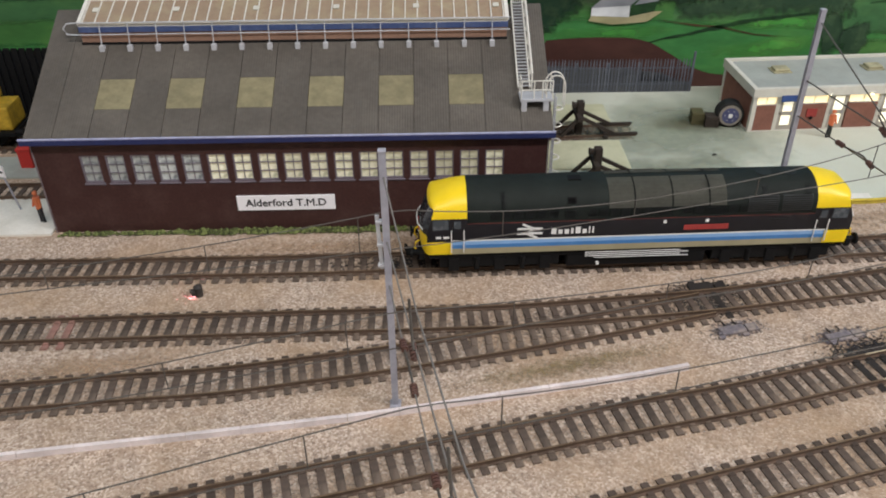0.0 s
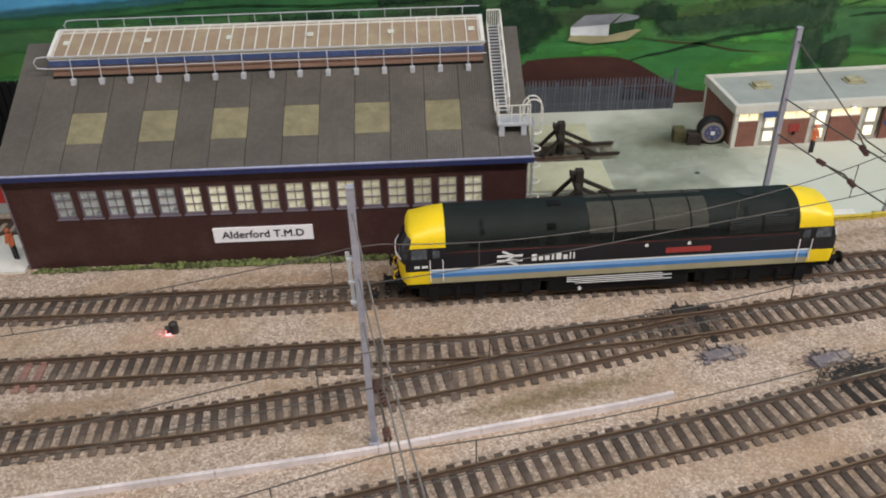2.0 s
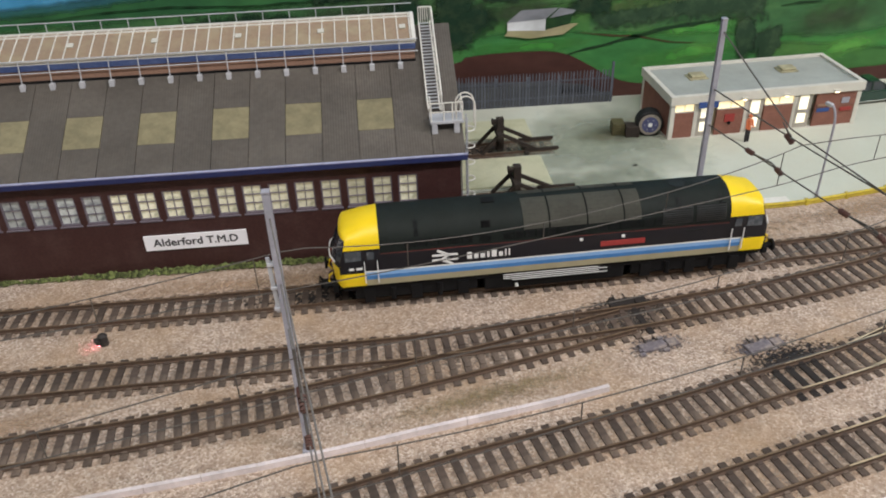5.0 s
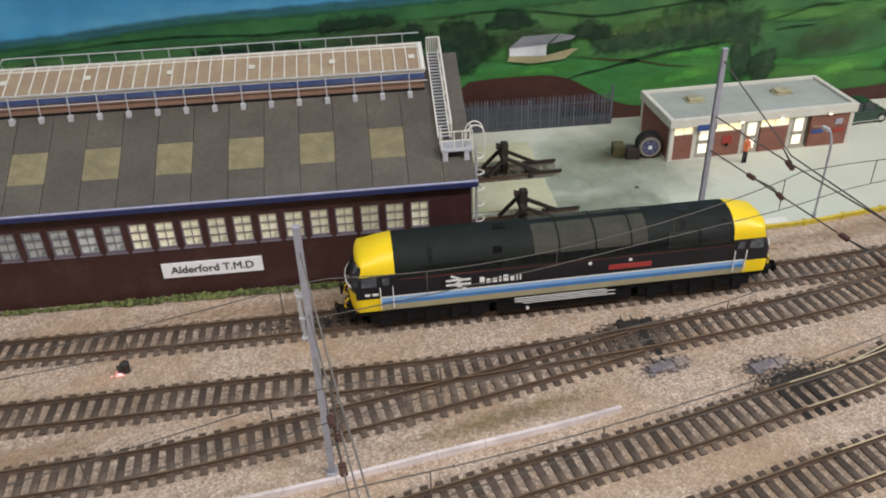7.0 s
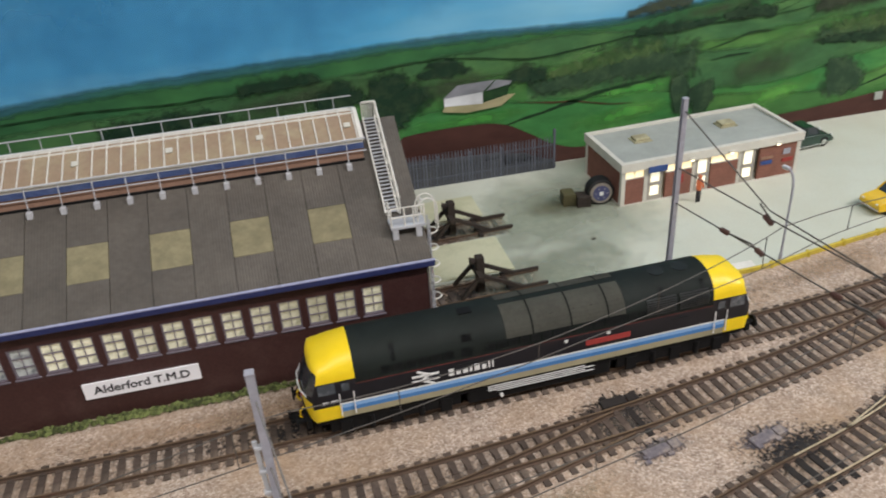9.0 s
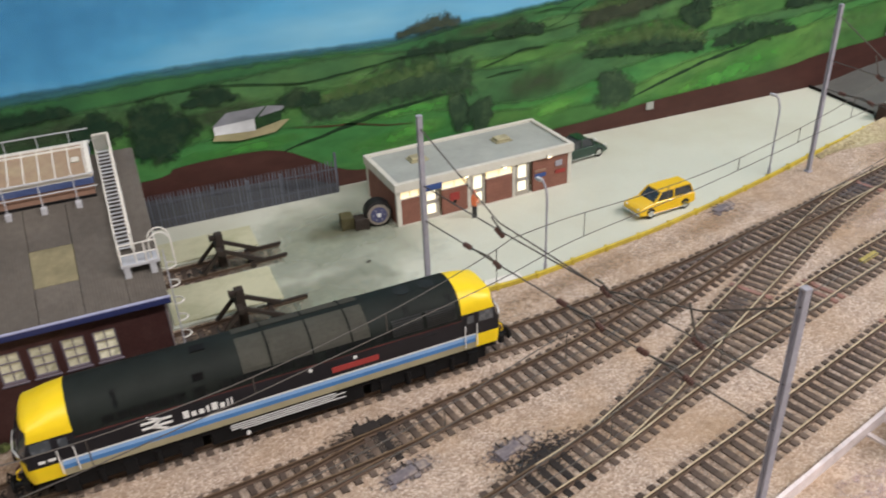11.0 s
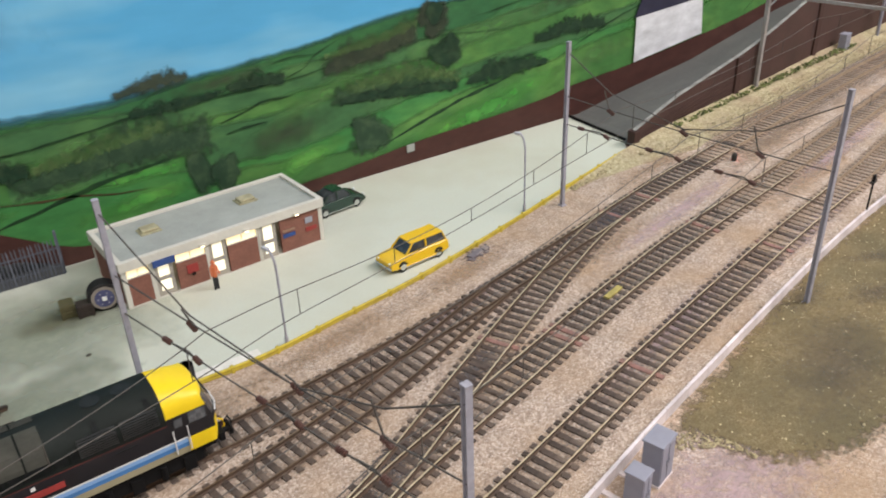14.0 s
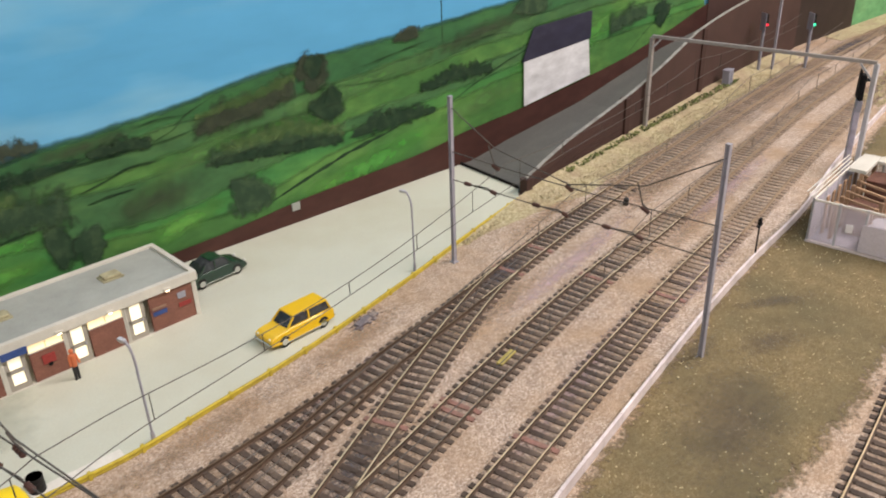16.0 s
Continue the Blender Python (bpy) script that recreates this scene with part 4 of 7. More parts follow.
    # cab side windows, doors, hand rails
    for e in (-1, 1):
        for a, b in ((115.6, 107.0),):
            x0, x1 = sorted((e * a, e * b))
            side_panel("cab_window", x0, x1, 30.4, 36.4, GLASS_CAB)
        for s in (-1, 1):
            for x in (e * 105.5, e * 98.5):
                part("hand_rail", rod(B(), (x, s * (w0 + 0.5), 16.0), (x, s * (w0 + 0.5), 30.0), 0.33, 6), LWHITE, t, "white cab door hand rail")
        x0, x1 = sorted((e * 104.8, e * 99.2))
        side_panel("cab_door", x0, x1, 23.8, 36.2, BODYBLACK, 0.10)
        side_panel("door_window", x0 + 0.9, x1 - 0.9, 30.8, 35.4, GLASS_CAB, 0.2)
    # number bars by the cab and a white emblem with a plain bar for the name
    for k in range(2):
        side_panel("number_bar", -114 + 4.0 * k, -111.2 + 4.0 * k + 0.6 * k, 24.7, 26.1, LWHITE, 0.2, (-1,))
    for s in (-1, 1):
        o = -62.0 * (1 if s < 0 else -1)
        y = s * (w0 - 0.05)
        bm = B()
        k = 1 if s < 0 else -1
        for z in (26.6, 29.6):
            box(bm, o - 7.0, o + 7.0, y - 0.22, y + 0.22, z - 0.55, z + 0.55)
        zig = [(-4.2, 32.6), (2.2, 29.6), (-2.2, 26.6), (4.2, 23.6)]
        for (xa, za), (xb, zb) in zip(zig, zig[1:]):
            bar(bm, (o + xa * k, y, za), (o + xb * k, y, zb), 0.44, 1.15)
        part("emblem", bm, LWHITE, t, "white double-arrow shaped emblem")
        q = o + (24 if s < 0 else -24)
        widths = (2.7, 2.3, 2.5, 1.3, 2.8, 2.3, 0.8, 0.8)
        x = q - 12
        for k, wd in enumerate(widths):
            tall = 29.8 if k in (0, 4, 6, 7) else (29.2 if k == 3 else 28.4)
            side_panel("name_bar", x, x + wd, 25.7, tall, LWHITE, 0.2, (s,))
            x += wd + 1.15
    side_panel("nameplate", 24, 49, 25.9, 29.0, PLATE, 0.35, (-1,), "red nameplate")
    side_panel("nameplate", -49, -24, 25.9, 29.0, PLATE, 0.35, (1,), "red nameplate")
    for x in (13.0, 36.5):
        side_panel("side_lamp", x - 0.9, x + 0.9, 30.5, 32.2, LWHITE, 0.3)
    side_panel("grille", -45, -33, 31.0, 31.5, GRILLE, 0.2)
    side_panel("grille", 72, 82, 30.6, 31.1, GRILLE, 0.2)
    # rows of small body-side windows and grilles on the roof shoulder
    for x0, n, wd in ((-84, 6, 5.4), (-30, 7, 5.0), (22, 6, 5.4)):
        for k in range(n):
            roof_panel("grille", x0 + k * (wd + 1.0), x0 + k * (wd + 1.0) + wd, 36.0, 40.5, GRILLE, 0.25, steps=2)
    for x in (-43.0, 10.0, 40.0):
        roof_panel("hatch", x, x + 6, 35.4, 40.6, GRILLE, 0.3, steps=2)
    roof_panel("roof_section", -19, -5, 40.6, 51.9, ROOFPANEL, 0.22, label="lighter grey roof section")
    roof_panel("roof_section", -4.4, 36, 40.6, 51.9, ROOFPANEL, 0.26, label="lighter grey roof section")
    roof_panel("roof_section", 36.6, 46, 40.6, 51.9, ROOFPANEL, 0.22, label="lighter grey roof section")
    for x in (-5.0, 15.8, 36.2):
        roof_panel("roof_rib", x - 0.3, x + 0.6, 40.4, 51.95, ROOFBLACK, 0.5)
    for x in (6, 18, 28):
        for s in (-1, 1):
            part("roof_catch", box(B(), x - 0.8, x + 0.8, s * 12 - 0.6, s * 12 + 0.6, 46.6, 47.9), ROOFBLACK, t)
    # silver louvres near one end
    for a, b in ((58, 75), (77, 94)):
        for k in range(8):
            z = 36.0 + k * 1.15
            roof_panel("louvre", a, b, z, z + 0.85, LOUVRE, 0.45, steps=1, label="silver grey louvre" if k == 0 else "")
    roof_panel("dark_vent", -42, -37, 43.6, 46.6, BLACK, 0.4, steps=2)
    part("exhaust_port", box(B(), -40, -33, -3.5, 1.5, 51.0, 52.3), BLACK, t)
    for x in (70.0, 84.0):
        part("fan_grille", rod(B(), (x, 0, 51.4), (x, 0, 52.03), 4.5, 20), GRILLE, t)
    for x, y in ((-78, 5), (66, -6), (90, -5)):
        roof_panel("roof_strip", x, x + 2.2, 42, 49, GRILLE, 0.25, (-1,), steps=3)
    # ends: buffers, hoses, coupling, headcode panel, white rail
    for s in (-1, 1):
        for y in (-11.2, 11.2):
            bf = part("buffer", rod(B(), (s * 122, y, 12.6), (s * 127, y, 12.6), 1.5, 12), BLACK, t)
            part("buffer_head", rod(B(), (s * 127, y, 12.6), (s * 128.1, y, 12.6), 3.4, 16), BLACK, bf)
        part("buffer_beam", box(B(), s * 122 - 1.5, s * 122 + 1.5, -15, 15, 9.6, 14.4, None, 0.4), BLACK, t)
        part("coupling", box(B(), s * 126 - 5, s * 126 + 5, -3.4, 3.4, 4.8, 7.2, None, 0.6), BLACK, t)
        part("coupling_hook", pipe(B(), [(s * 130, -3, 7), (s * 131.4, -3, 9), (s * 131.4, 3, 9), (s * 130, 3, 7)], 0.5), BLACK, t)
        for y in (-7.5, 7.5):
            for k in range(2):
                yy = y + (k - 0.5) * 2.6
                part("brake_hose", pipe(B(), [(s * 123.2, yy, 19), (s * 125.2, yy, 17.5), (s * 125.8, yy, 14), (s * 124.2, yy, 11)], 0.5), INSULATOR if k else YELLOW, t)
        part("front_rail", pipe(B(), [(s * 121.2, -13.5, 29.0), (s * 123.7, -7, 29.2), (s * 124.1, 0, 29.2), (s * 123.7, 7, 29.2), (s * 121.2, 13.5, 29.0)], 0.4), LWHITE, t, "white front hand rail")
        part("windscreen_post", bar(B(), (s * 123.3, 0, 30), (s * 118.4, 0, 43), 1.0, 0.9), BODYBLACK, t)
        part("headlight", rod(B(), (s * 122.6, 0, 20.5), (s * 123.6, 0, 20.5), 1.3, 12), LWHITE, t)
        for y in (-5.5, 5.5):
            part("marker_lamp", rod(B(), (s * 122.8, y, 25), (s * 123.6, y, 25), 0.9, 10), RED, t)
    # bogies
    for c in (-78.0, 78.0):
        bo = thing("bogie")
        bo.parent = t
        bo.matrix_basis = pose(c * MM, 0, 0)
        for s in (-1, 1):
            fr = B()
            box(fr, -34, 34, s * 13.6 - 1, s * 13.6 + 1, 3.6, 10.6, None, 0.4)
            for x in (-26, 0, 26):
                box(fr, x - 3, x + 3, s * 14.8 - 0.9, s * 14.8 + 0.9, 1.6, 10.0, None, 0.3)
            for x in (-13, 13):
                rod(fr, (x, s * 14.8, 2.6), (x, s * 14.8, 10.4), 1.6, 8)
            part("bogie_frame", fr, BLACK, bo)
        for x in (-26, 0, 26):
            for s in (-1, 1):
                part("wheel", rod(B(), (x, s * 7.6, 7.4), (x, s * 10.2, 7.4), 7.3, 20), BLACK, bo)
    part("fuel_tank", box(B(), -40, 40, -15.0, 15.0, 2.0, 10.6, None, 1.2), BLACK, t)
    for s in (-1, 1):
        for k in range(4):
            part("white_rod", rod(B(), (-30 + 5 * (k == 3), s * (17.3 + 0.15 * k), 12.8 - 1.15 * k), (24 + 5 * (k % 2), s * (17.3 + 0.15 * k), 12.8 - 1.15 * k), 0.22, 6), LWHITE, t)
        part("white_tap", rod(B(), (-22, s * 15.0, 4.2), (-22, s * 16.4, 4.2), 1.0, 8), LWHITE, t)
    return t


locomotive()


# ---- overhead line ----
def mast(x, y, tall, rz=0.0, label="grey H-section overhead line mast with square cap", group="overhead line masts"):
    t = thing("overhead_mast", x, y, 0, rz, label, "mast", group)
    bm = B()
    box(bm, -1.4, 1.4, -1.4, -0.9, 0, tall)
    box(bm, -1.4, 1.4, 0.9, 1.4, 0, tall)
    box(bm, -0.35, 0.35, -0.9, 0.9, 0, tall)
    part("column", bm, STEELGREY, t)
    part("cap", box(B(), -1.6, 1.6, -1.6, 1.6, tall, tall + 1.0, None, 0.3), STEELGREY, t)
    part("base_plate", box(B(), -2.6, 2.6, -2.6, 2.6, -0.3, 1.0, None, 0.3), STEELGREY, t)
    return t


MASTS = {"near_west": (-18, 271, 132), "north": (217, 432.5, 132), "south": (270.5, 214.5, 133), "north_far": (574, 491, 133), "south_far": (594.5, 284, 141.5)}
for x, y, h in MASTS.values():
    mast(x, y, h)


bk = thing("mast_bracket", -20.4, 271, 0, 0, "pale chipped bracket strip on the side of a mast", "bracket")
part("strip", bar(B(), (0, 0, 78), (-1.0, 0, 104), 0.9, 1.6), PALEGREY, bk)
for z in (80, 90, 101):
    part("clamp", box(B(), -1.6, 1.0, -1.1, 1.1, z - 0.7, z + 0.7, None, 0.2), PALEGREY, bk)


def cable(bm, a, b, r=0.42, sag=0.0, n=8):
    a, b = Vector(a), Vector(b)
    return pipe(bm, [a.lerp(b, k / n) - Vector((0, 0, 4 * sag * (k / n) * (1 - k / n))) for k in range(n + 1)], r, 5)


def insulator(parent, a, b):
    """A ribbed insulator between two points of a wire."""
    a, b = Vector(a), Vector(b)
    bm = B()
    rod(bm, a, b, 0.85, 8)
    for k in range(4):
        p = a.lerp(b, 0.15 + 0.23 * k)
        d = (b - a).normalized()
        rod(bm, p - d * 0.45, p + d * 0.45, 1.5, 10)
    part("insulator", bm, INSULATOR, parent)


def headspan(a, b, crossings, top_a, top_b, sag, label, splay=0.0, wire=WIRE, r=0.42):
    """A sagging top wire and two cross wires from mast to mast; over each track a hook, two insulators and a registration arm."""
    t = thing("headspan", label=label, category="overhead wires")
    A, C = Vector((*a, 0)), Vector((*b, 0))
    d = (C - A).normalized()
    side = Vector((-d.y, d.x, 0)) * splay
    end = C + side * 2
    stops = [(0.0, top_a), *[(f, top_a + (top_b - top_a) * f - 4 * sag * f * (1 - f)) for f in crossings], (1.0, top_b)]
    part("cross_wire", pipe(B(), [A.lerp(end, f) + Vector((0, 0, z)) for f, z in stops], r, 5), wire, t)
    part("cross_wire", cable(B(), (*a, 92), C + side + Vector((0, 0, 92)), r, 2), wire, t)
    part("cross_wire", cable(B(), (*a, 70), (*b, 70), r, 0), wire, t)

    def up(p, z):
        return p + Vector((0, 0, z))

    for f in crossings:
        p = A.lerp(C, f)
        hang = top_a + (top_b - top_a) * f - 4 * sag * f * (1 - f)
        part("hook", pipe(B(), [up(p - d * 6, max(93.0, hang + 1)), up(p - d * 1.5, 92.5), up(p + d * 1.5, 91.0)], 0.5), WIRE, t)
        insulator(t, up(p - d * 2.5, 90.6), up(p + d * 3.5, 88.0))
        insulator(t, up(p - d * 29, 70.0), up(p - d * 23, 70.0))
        part("registration_arm", pipe(B(), [up(p - d * 23, 70.0), up(p - d * 8, 71.5), up(p - d * 1, 69.4)], 0.5), WIRE, t)
        insulator(t, up(p - d * 4, 70.2), up(p + d * 1, 68.8))
    return t


headspan((217, 432), (270.5, 214.5), (0.29, 0.61, 0.83), 126, 126, 38, "dark headspan wires with brown insulators between two masts")
headspan((574, 491), (594.5, 284), (0.2, 0.5, 0.77), 126, 134, 38, "dark headspan wires with brown insulators between two far masts")
headspan((-18, 271), (19, 60), (0.31, 0.62), 122, 126, 20, "dark headspan wires with brown insulators over the near tracks", 2.5, shader("grey_wire", (0.17, 0.16, 0.15), 0.6), 0.34)


def catenary(line, x0, x1, spans, label, low=59.0, high=68.0, swing=9.0):
    """A contact wire and a carrier wire over a track, with droppers between."""
    t = thing("catenary", label=label, category="overhead wires")
    pts = [p for p in curve_pts(line, 11.0) if x0 <= p.x <= x1]

    def carrier(x):
        for a, b in zip(spans, spans[1:]):
            if a <= x <= b:
                q = (x - a) / (b - a)
                return high + swing * (2 * q - 1) ** 2
        return high + 4

    part("contact_wire", pipe(B(), [(p.x, p.y, low) for p in pts], 0.27, 5), WIRE, t)
    part("carrier_wire", pipe(B(), [(p.x, p.y, carrier(p.x)) for p in pts], 0.27, 5), WIRE, t)
    for p in pts[3::6]:
        part("dropper", rod(B(), (p.x, p.y, low), (p.x, p.y, carrier(p.x)), 0.27, 5), WIRE, t)
    return t


CATENARY_LINE = [(-420, 218), (-200, 266), (0, 302), (77, 319), (136, 334), (222, 356), (276, 374), (337, 387), (400, 401), (513, 430), (600, 452), (684, 470), (790, 489), (890, 506), (991, 522), (1160, 548), (1332, 569)]
catenary(CATENARY_LINE, -330, 1250, (-420, -15, 236, 588, 940, 1300), "thin dark catenary wires over the curved inner tracks", 69.0, 77.5, 12.0)
catenary(LINE_D, -330, 1250, (-420, -15, 250, 590, 930, 1300), "thin dark catenary wires over a main track", 67.0, 76.0)
catenary(LINE_E, -330, 1250, (-420, -5, 262, 597, 960, 1300), "thin dark catenary wires over a main track", 67.0, 76.0)

# ---- painted backdrop: a board with layers of paint ----
def paint(name, colour, second, size=60, mix=0.9, stretch=(0.45, 1, 1)):
    return shader(name, colour, 0.6, stain=mix, stain_mm=size, stain_colour=second, grain=0.22, grain_mm=11, stretch=stretch, spec=0.25)


SKYPAINT = shader("sky_paint", (0.095, 0.39, 0.66), 0.6, stain=0.95, stain_mm=140, stain_colour=(0.27, 0.58, 0.75), grain=0.07, grain_mm=30, stretch=(0.35, 1, 1.4), spec=0.25)
TEAL = soften(paint("far_hill_paint", (0.037, 0.134, 0.162), (0.042, 0.175, 0.112), 60), 9.0, 1.0, 1.0, 0.22)
HILL = soften(paint("hill_paint", (0.036, 0.134, 0.052), (0.054, 0.184, 0.058), 45), 9.0, 1.0, 1.0, 0.22)
MIDGREEN = soften(paint("mid_field_paint", (0.053, 0.148, 0.056), (0.092, 0.212, 0.068), 32), 9.0, 1.0, 1.0, 0.22)
FIELD = soften(paint("bright_field_paint", (0.060, 0.180, 0.048), (0.122, 0.273, 0.067), 38), 9.0, 1.0, 1.0, 0.22)
NEARFIELD = soften(paint("near_field_paint", (0.050, 0.20, 0.056), (0.092, 0.27, 0.066), 38), 9.0, 1.0, 1.0, 0.22)
HEDGE = paint("hedge_paint", (0.012, 0.040, 0.016), (0.024, 0.070, 0.022), 10)
LANE = paint("lane_paint", (0.075, 0.045, 0.022), (0.03, 0.05, 0.02), 14)
TREEDARK = soften(paint("dark_tree_paint", (0.012, 0.038, 0.020), (0.036, 0.066, 0.032), 9, 0.9, (1, 1, 1)), 4.6, 1.2, 0.95, 0.6)
TREEMID = soften(paint("mid_tree_paint", (0.030, 0.068, 0.036), (0.062, 0.106, 0.052), 11, 0.9, (1, 1, 1)), 4.6, 1.2, 0.92, 0.6)
TREEBROWN = soften(paint("brown_tree_paint", (0.034, 0.048, 0.030), (0.062, 0.076, 0.044), 10, 0.9, (1, 1, 1)), 4.6, 1.2, 0.92, 0.6)
TREELIGHT = soften(paint("light_tree_paint", (0.07, 0.15, 0.045), (0.15, 0.23, 0.08), 5, 0.9, (1, 1, 1)), 3.4, 2.2, 0.6, 1.3)
TREEROW = soften(paint("dark_bush_paint", (0.014, 0.040, 0.020), (0.034, 0.070, 0.034), 7, 0.9, (1, 1, 1)), 4.0, 1.8, 0.95, 0.7)
WASHBRIGHT = soften(paint("bright_green_wash", (0.080, 0.32, 0.062), (0.17, 0.44, 0.090), 30), 14.0, 0.8, 0.85, 0.5)
WASHLIGHT = soften(paint("light_green_wash", (0.10, 0.25, 0.075), (0.15, 0.31, 0.10), 30), 14.0, 0.8, 0.7, 0.5)
WASHOLIVE = soften(paint("olive_green_wash", (0.052, 0.082, 0.044), (0.072, 0.113, 0.054), 30), 14.0, 0.8, 0.75, 0.5)
BANDPAINT = soften(paint("brown_band_paint", (0.062, 0.025, 0.020), (0.082, 0.038, 0.030), 70), 9.0, 1.0, 1.0, 0.22)
BARNWHITE = paint("barn_white_paint", (0.66, 0.68, 0.70), (0.60, 0.62, 0.64), 30, 0.6)
BARNROOF = paint("barn_roof_paint", (0.25, 0.26, 0.29), (0.18, 0.19, 0.21), 16)
BARNYARD = paint("barn_yard_paint", (0.38, 0.34, 0.20), (0.28, 0.27, 0.14), 12)
HOUSEROOF = paint("house_roof_paint", (0.030, 0.030, 0.055), (0.045, 0.045, 0.07), 20)

BACK = 646.0
backdrop = thing("backdrop", 0, BACK, 0, 0, "hand-painted backdrop board of green hills under blue sky", "backdrop", kind="structure")


def layer(name, top, bottom, depth, material, wobble=1.0, seed=0.0, label="", fade=4.5):
    """A painted area on the board: a thin skin whose upper edge runs through the points and fades out."""
    pts = curve_pts(top, 7.0)
    bm = B()
    soft = bm.verts.layers.float.new("edge")
    y0 = -0.18 * depth
    prev = None
    for p in pts:
        z = p.y + wobble * noise.noise((p.x / 13, seed, 0.7)) + 1.6 * wobble * noise.noise((p.x / 60, seed, 2.1))
        ring = [bm.verts.new((p.x, y0, h)) for h in (bottom, z - 3 * fade, z - fade, z, z + fade)]
        for v, e in zip(ring, (2, 2, 1.2, 0.5, -0.6)):
            v[soft] = e
        if prev:
            for a in range(4):
                bm.faces.new((prev[a], ring[a], ring[a + 1], prev[a + 1]))
        prev = ring
    return part(name, bm, material, backdrop, label)


def stroke(name, pts, thick, depth, material, seed=0.0):
    """A brush stroke of uneven width along a line."""
    line = curve_pts(pts, 4.0)
    bm = B()
    y = -0.18 * depth
    prev = None
    n = len(line)
    for i, p in enumerate(line):
        taper = min(1.0, 0.25 + 3.0 * min(i, n - 1 - i) / n)
        w = thick * taper * (0.75 + 0.6 * noise.noise((p.x / 9, seed, 4.2)))
        zc = p.y + 0.8 * noise.noise((p.x / 17, seed, 9.1))
        pair = (bm.verts.new((p.x, y, zc - w / 2)), bm.verts.new((p.x, y, zc + w / 2)))
        if prev:
            bm.faces.new((prev[0], pair[0], pair[1], prev[1]))
        prev = pair
    return part(name, bm, material, backdrop)


def foliage(name, x0, x1, z0, z1, depth, material, seed, shape="oval"):
    """Painted foliage: a skin of scumbled paint that thins out raggedly round its lumps."""
    r = random.Random(seed)
    bm = B()
    soft = bm.verts.layers.float.new("edge")
    cx, cz, wx, wz = (x0 + x1) / 2, (z0 + z1) / 2, (x1 - x0) / 2, (z1 - z0) / 2
    lumps = [(r.uniform(-0.6, 0.6), r.uniform(-0.5, 0.45), r.uniform(0.35, 0.6)) for _ in range(6)] + [(0, -0.35, 0.6), (0, 0.2, 0.5)]
    nx, nz = max(8, int(wx / 1.6)), max(8, int(wz / 1.2))
    grid = []
    for a in range(nz + 1):
        row = []
        for b in range(nx + 1):
            u, v = 1.3 * (2 * b / nx - 1), 1.3 * (2 * a / nz - 1)
            if shape == "row":
                lim = 0.62 + 0.75 * noise.noise((u * 0.05 * wx + seed, 1.3, 0.2))
                e = min((lim - v) * 1.6, (0.75 + v) * 2.0, (1.05 - abs(u)) * 5)
            else:
                e = max((c - math.hypot(u - p, v - q)) / c for p, q, c in lumps) * 1.8 + 0.25
            if max(abs(u), abs(v)) > 1.29:
                e = -1
            vert = bm.verts.new((cx + u * wx, -0.18 * depth, cz + v * wz))
            vert[soft] = max(-1.0, min(2.0, e))
            row.append(vert)
        grid.append(row)
    for lo, hi in zip(grid, grid[1:]):
        for b in range(nx):
            q = (lo[b], lo[b + 1], hi[b + 1], hi[b])
            if max(v[soft] for v in q) > -0.55:
                bm.faces.new(q)
    bmesh.ops.delete(bm, geom=[v for v in bm.verts if not v.link_faces], context="VERTS")
    return part(name, bm, material, backdrop)


def tree_row(name, foot, top, depth, material, seed):
    """A painted row of bushes between a foot line and a top line, with a lumpy top."""
    bm = B()
    soft = bm.verts.layers.float.new("edge")
    x0, x1 = foot[0][0], foot[-1][0]
    n = max(10, int((x1 - x0) / 2.0))
    cols = []
    for a in range(n + 1):
        u = -0.06 + 1.12 * a / n
        x = x0 + (x1 - x0) * u
        lo = float(np.interp(x, [p[0] for p in foot], [p[1] for p in foot]))
        hi = float(np.interp(x, [p[0] for p in top], [p[1] for p in top]))
        hi += 0.28 * (hi - lo) * noise.noise((x / 8, seed, 0.4))
        col = []
        for b in range(9):
            v = -0.35 + 1.7 * b / 8
            e = min(0.5 + 1.5 * (1 - v), 0.5 + 2.2 * v, 0.5 + 14 * min(u, 1 - u))
            vert = bm.verts.new((x, -0.18 * depth, lo + (hi - lo) * v))
            vert[soft] = max(-1.0, min(2.0, e))
            col.append(vert)
        cols.append(col)
    for p, q in zip(cols, cols[1:]):
        for b in range(8):
            bm.faces.new((p[b], q[b], q[b + 1], p[b + 1]))
    return part(name, bm, material, backdrop)


def wash(x, z, rx, rz, tilt, material, depth):
    """A soft-edged wash of thin paint."""
    bm = B()
    soft = bm.verts.layers.float.new("edge")
    c, s = math.cos(radians(tilt)), math.sin(radians(tilt))
    rows = []
    for a in range(11):
        row = []
        for b in range(11):
            u, v = b / 5 - 1, a / 5 - 1
            vert = bm.verts.new((x + c * u * rx - s * v * rz, -0.18 * depth, z + s * u * rx + c * v * rz))
            vert[soft] = 1.3 - 1.6 * math.hypot(u, v)
            row.append(vert)
        rows.append(row)
    for p, q in zip(rows, rows[1:]):
        for b in range(10):
            bm.faces.new((p[b], p[b + 1], q[b + 1], q[b]))
    return part("paint_wash", bm, material, backdrop)


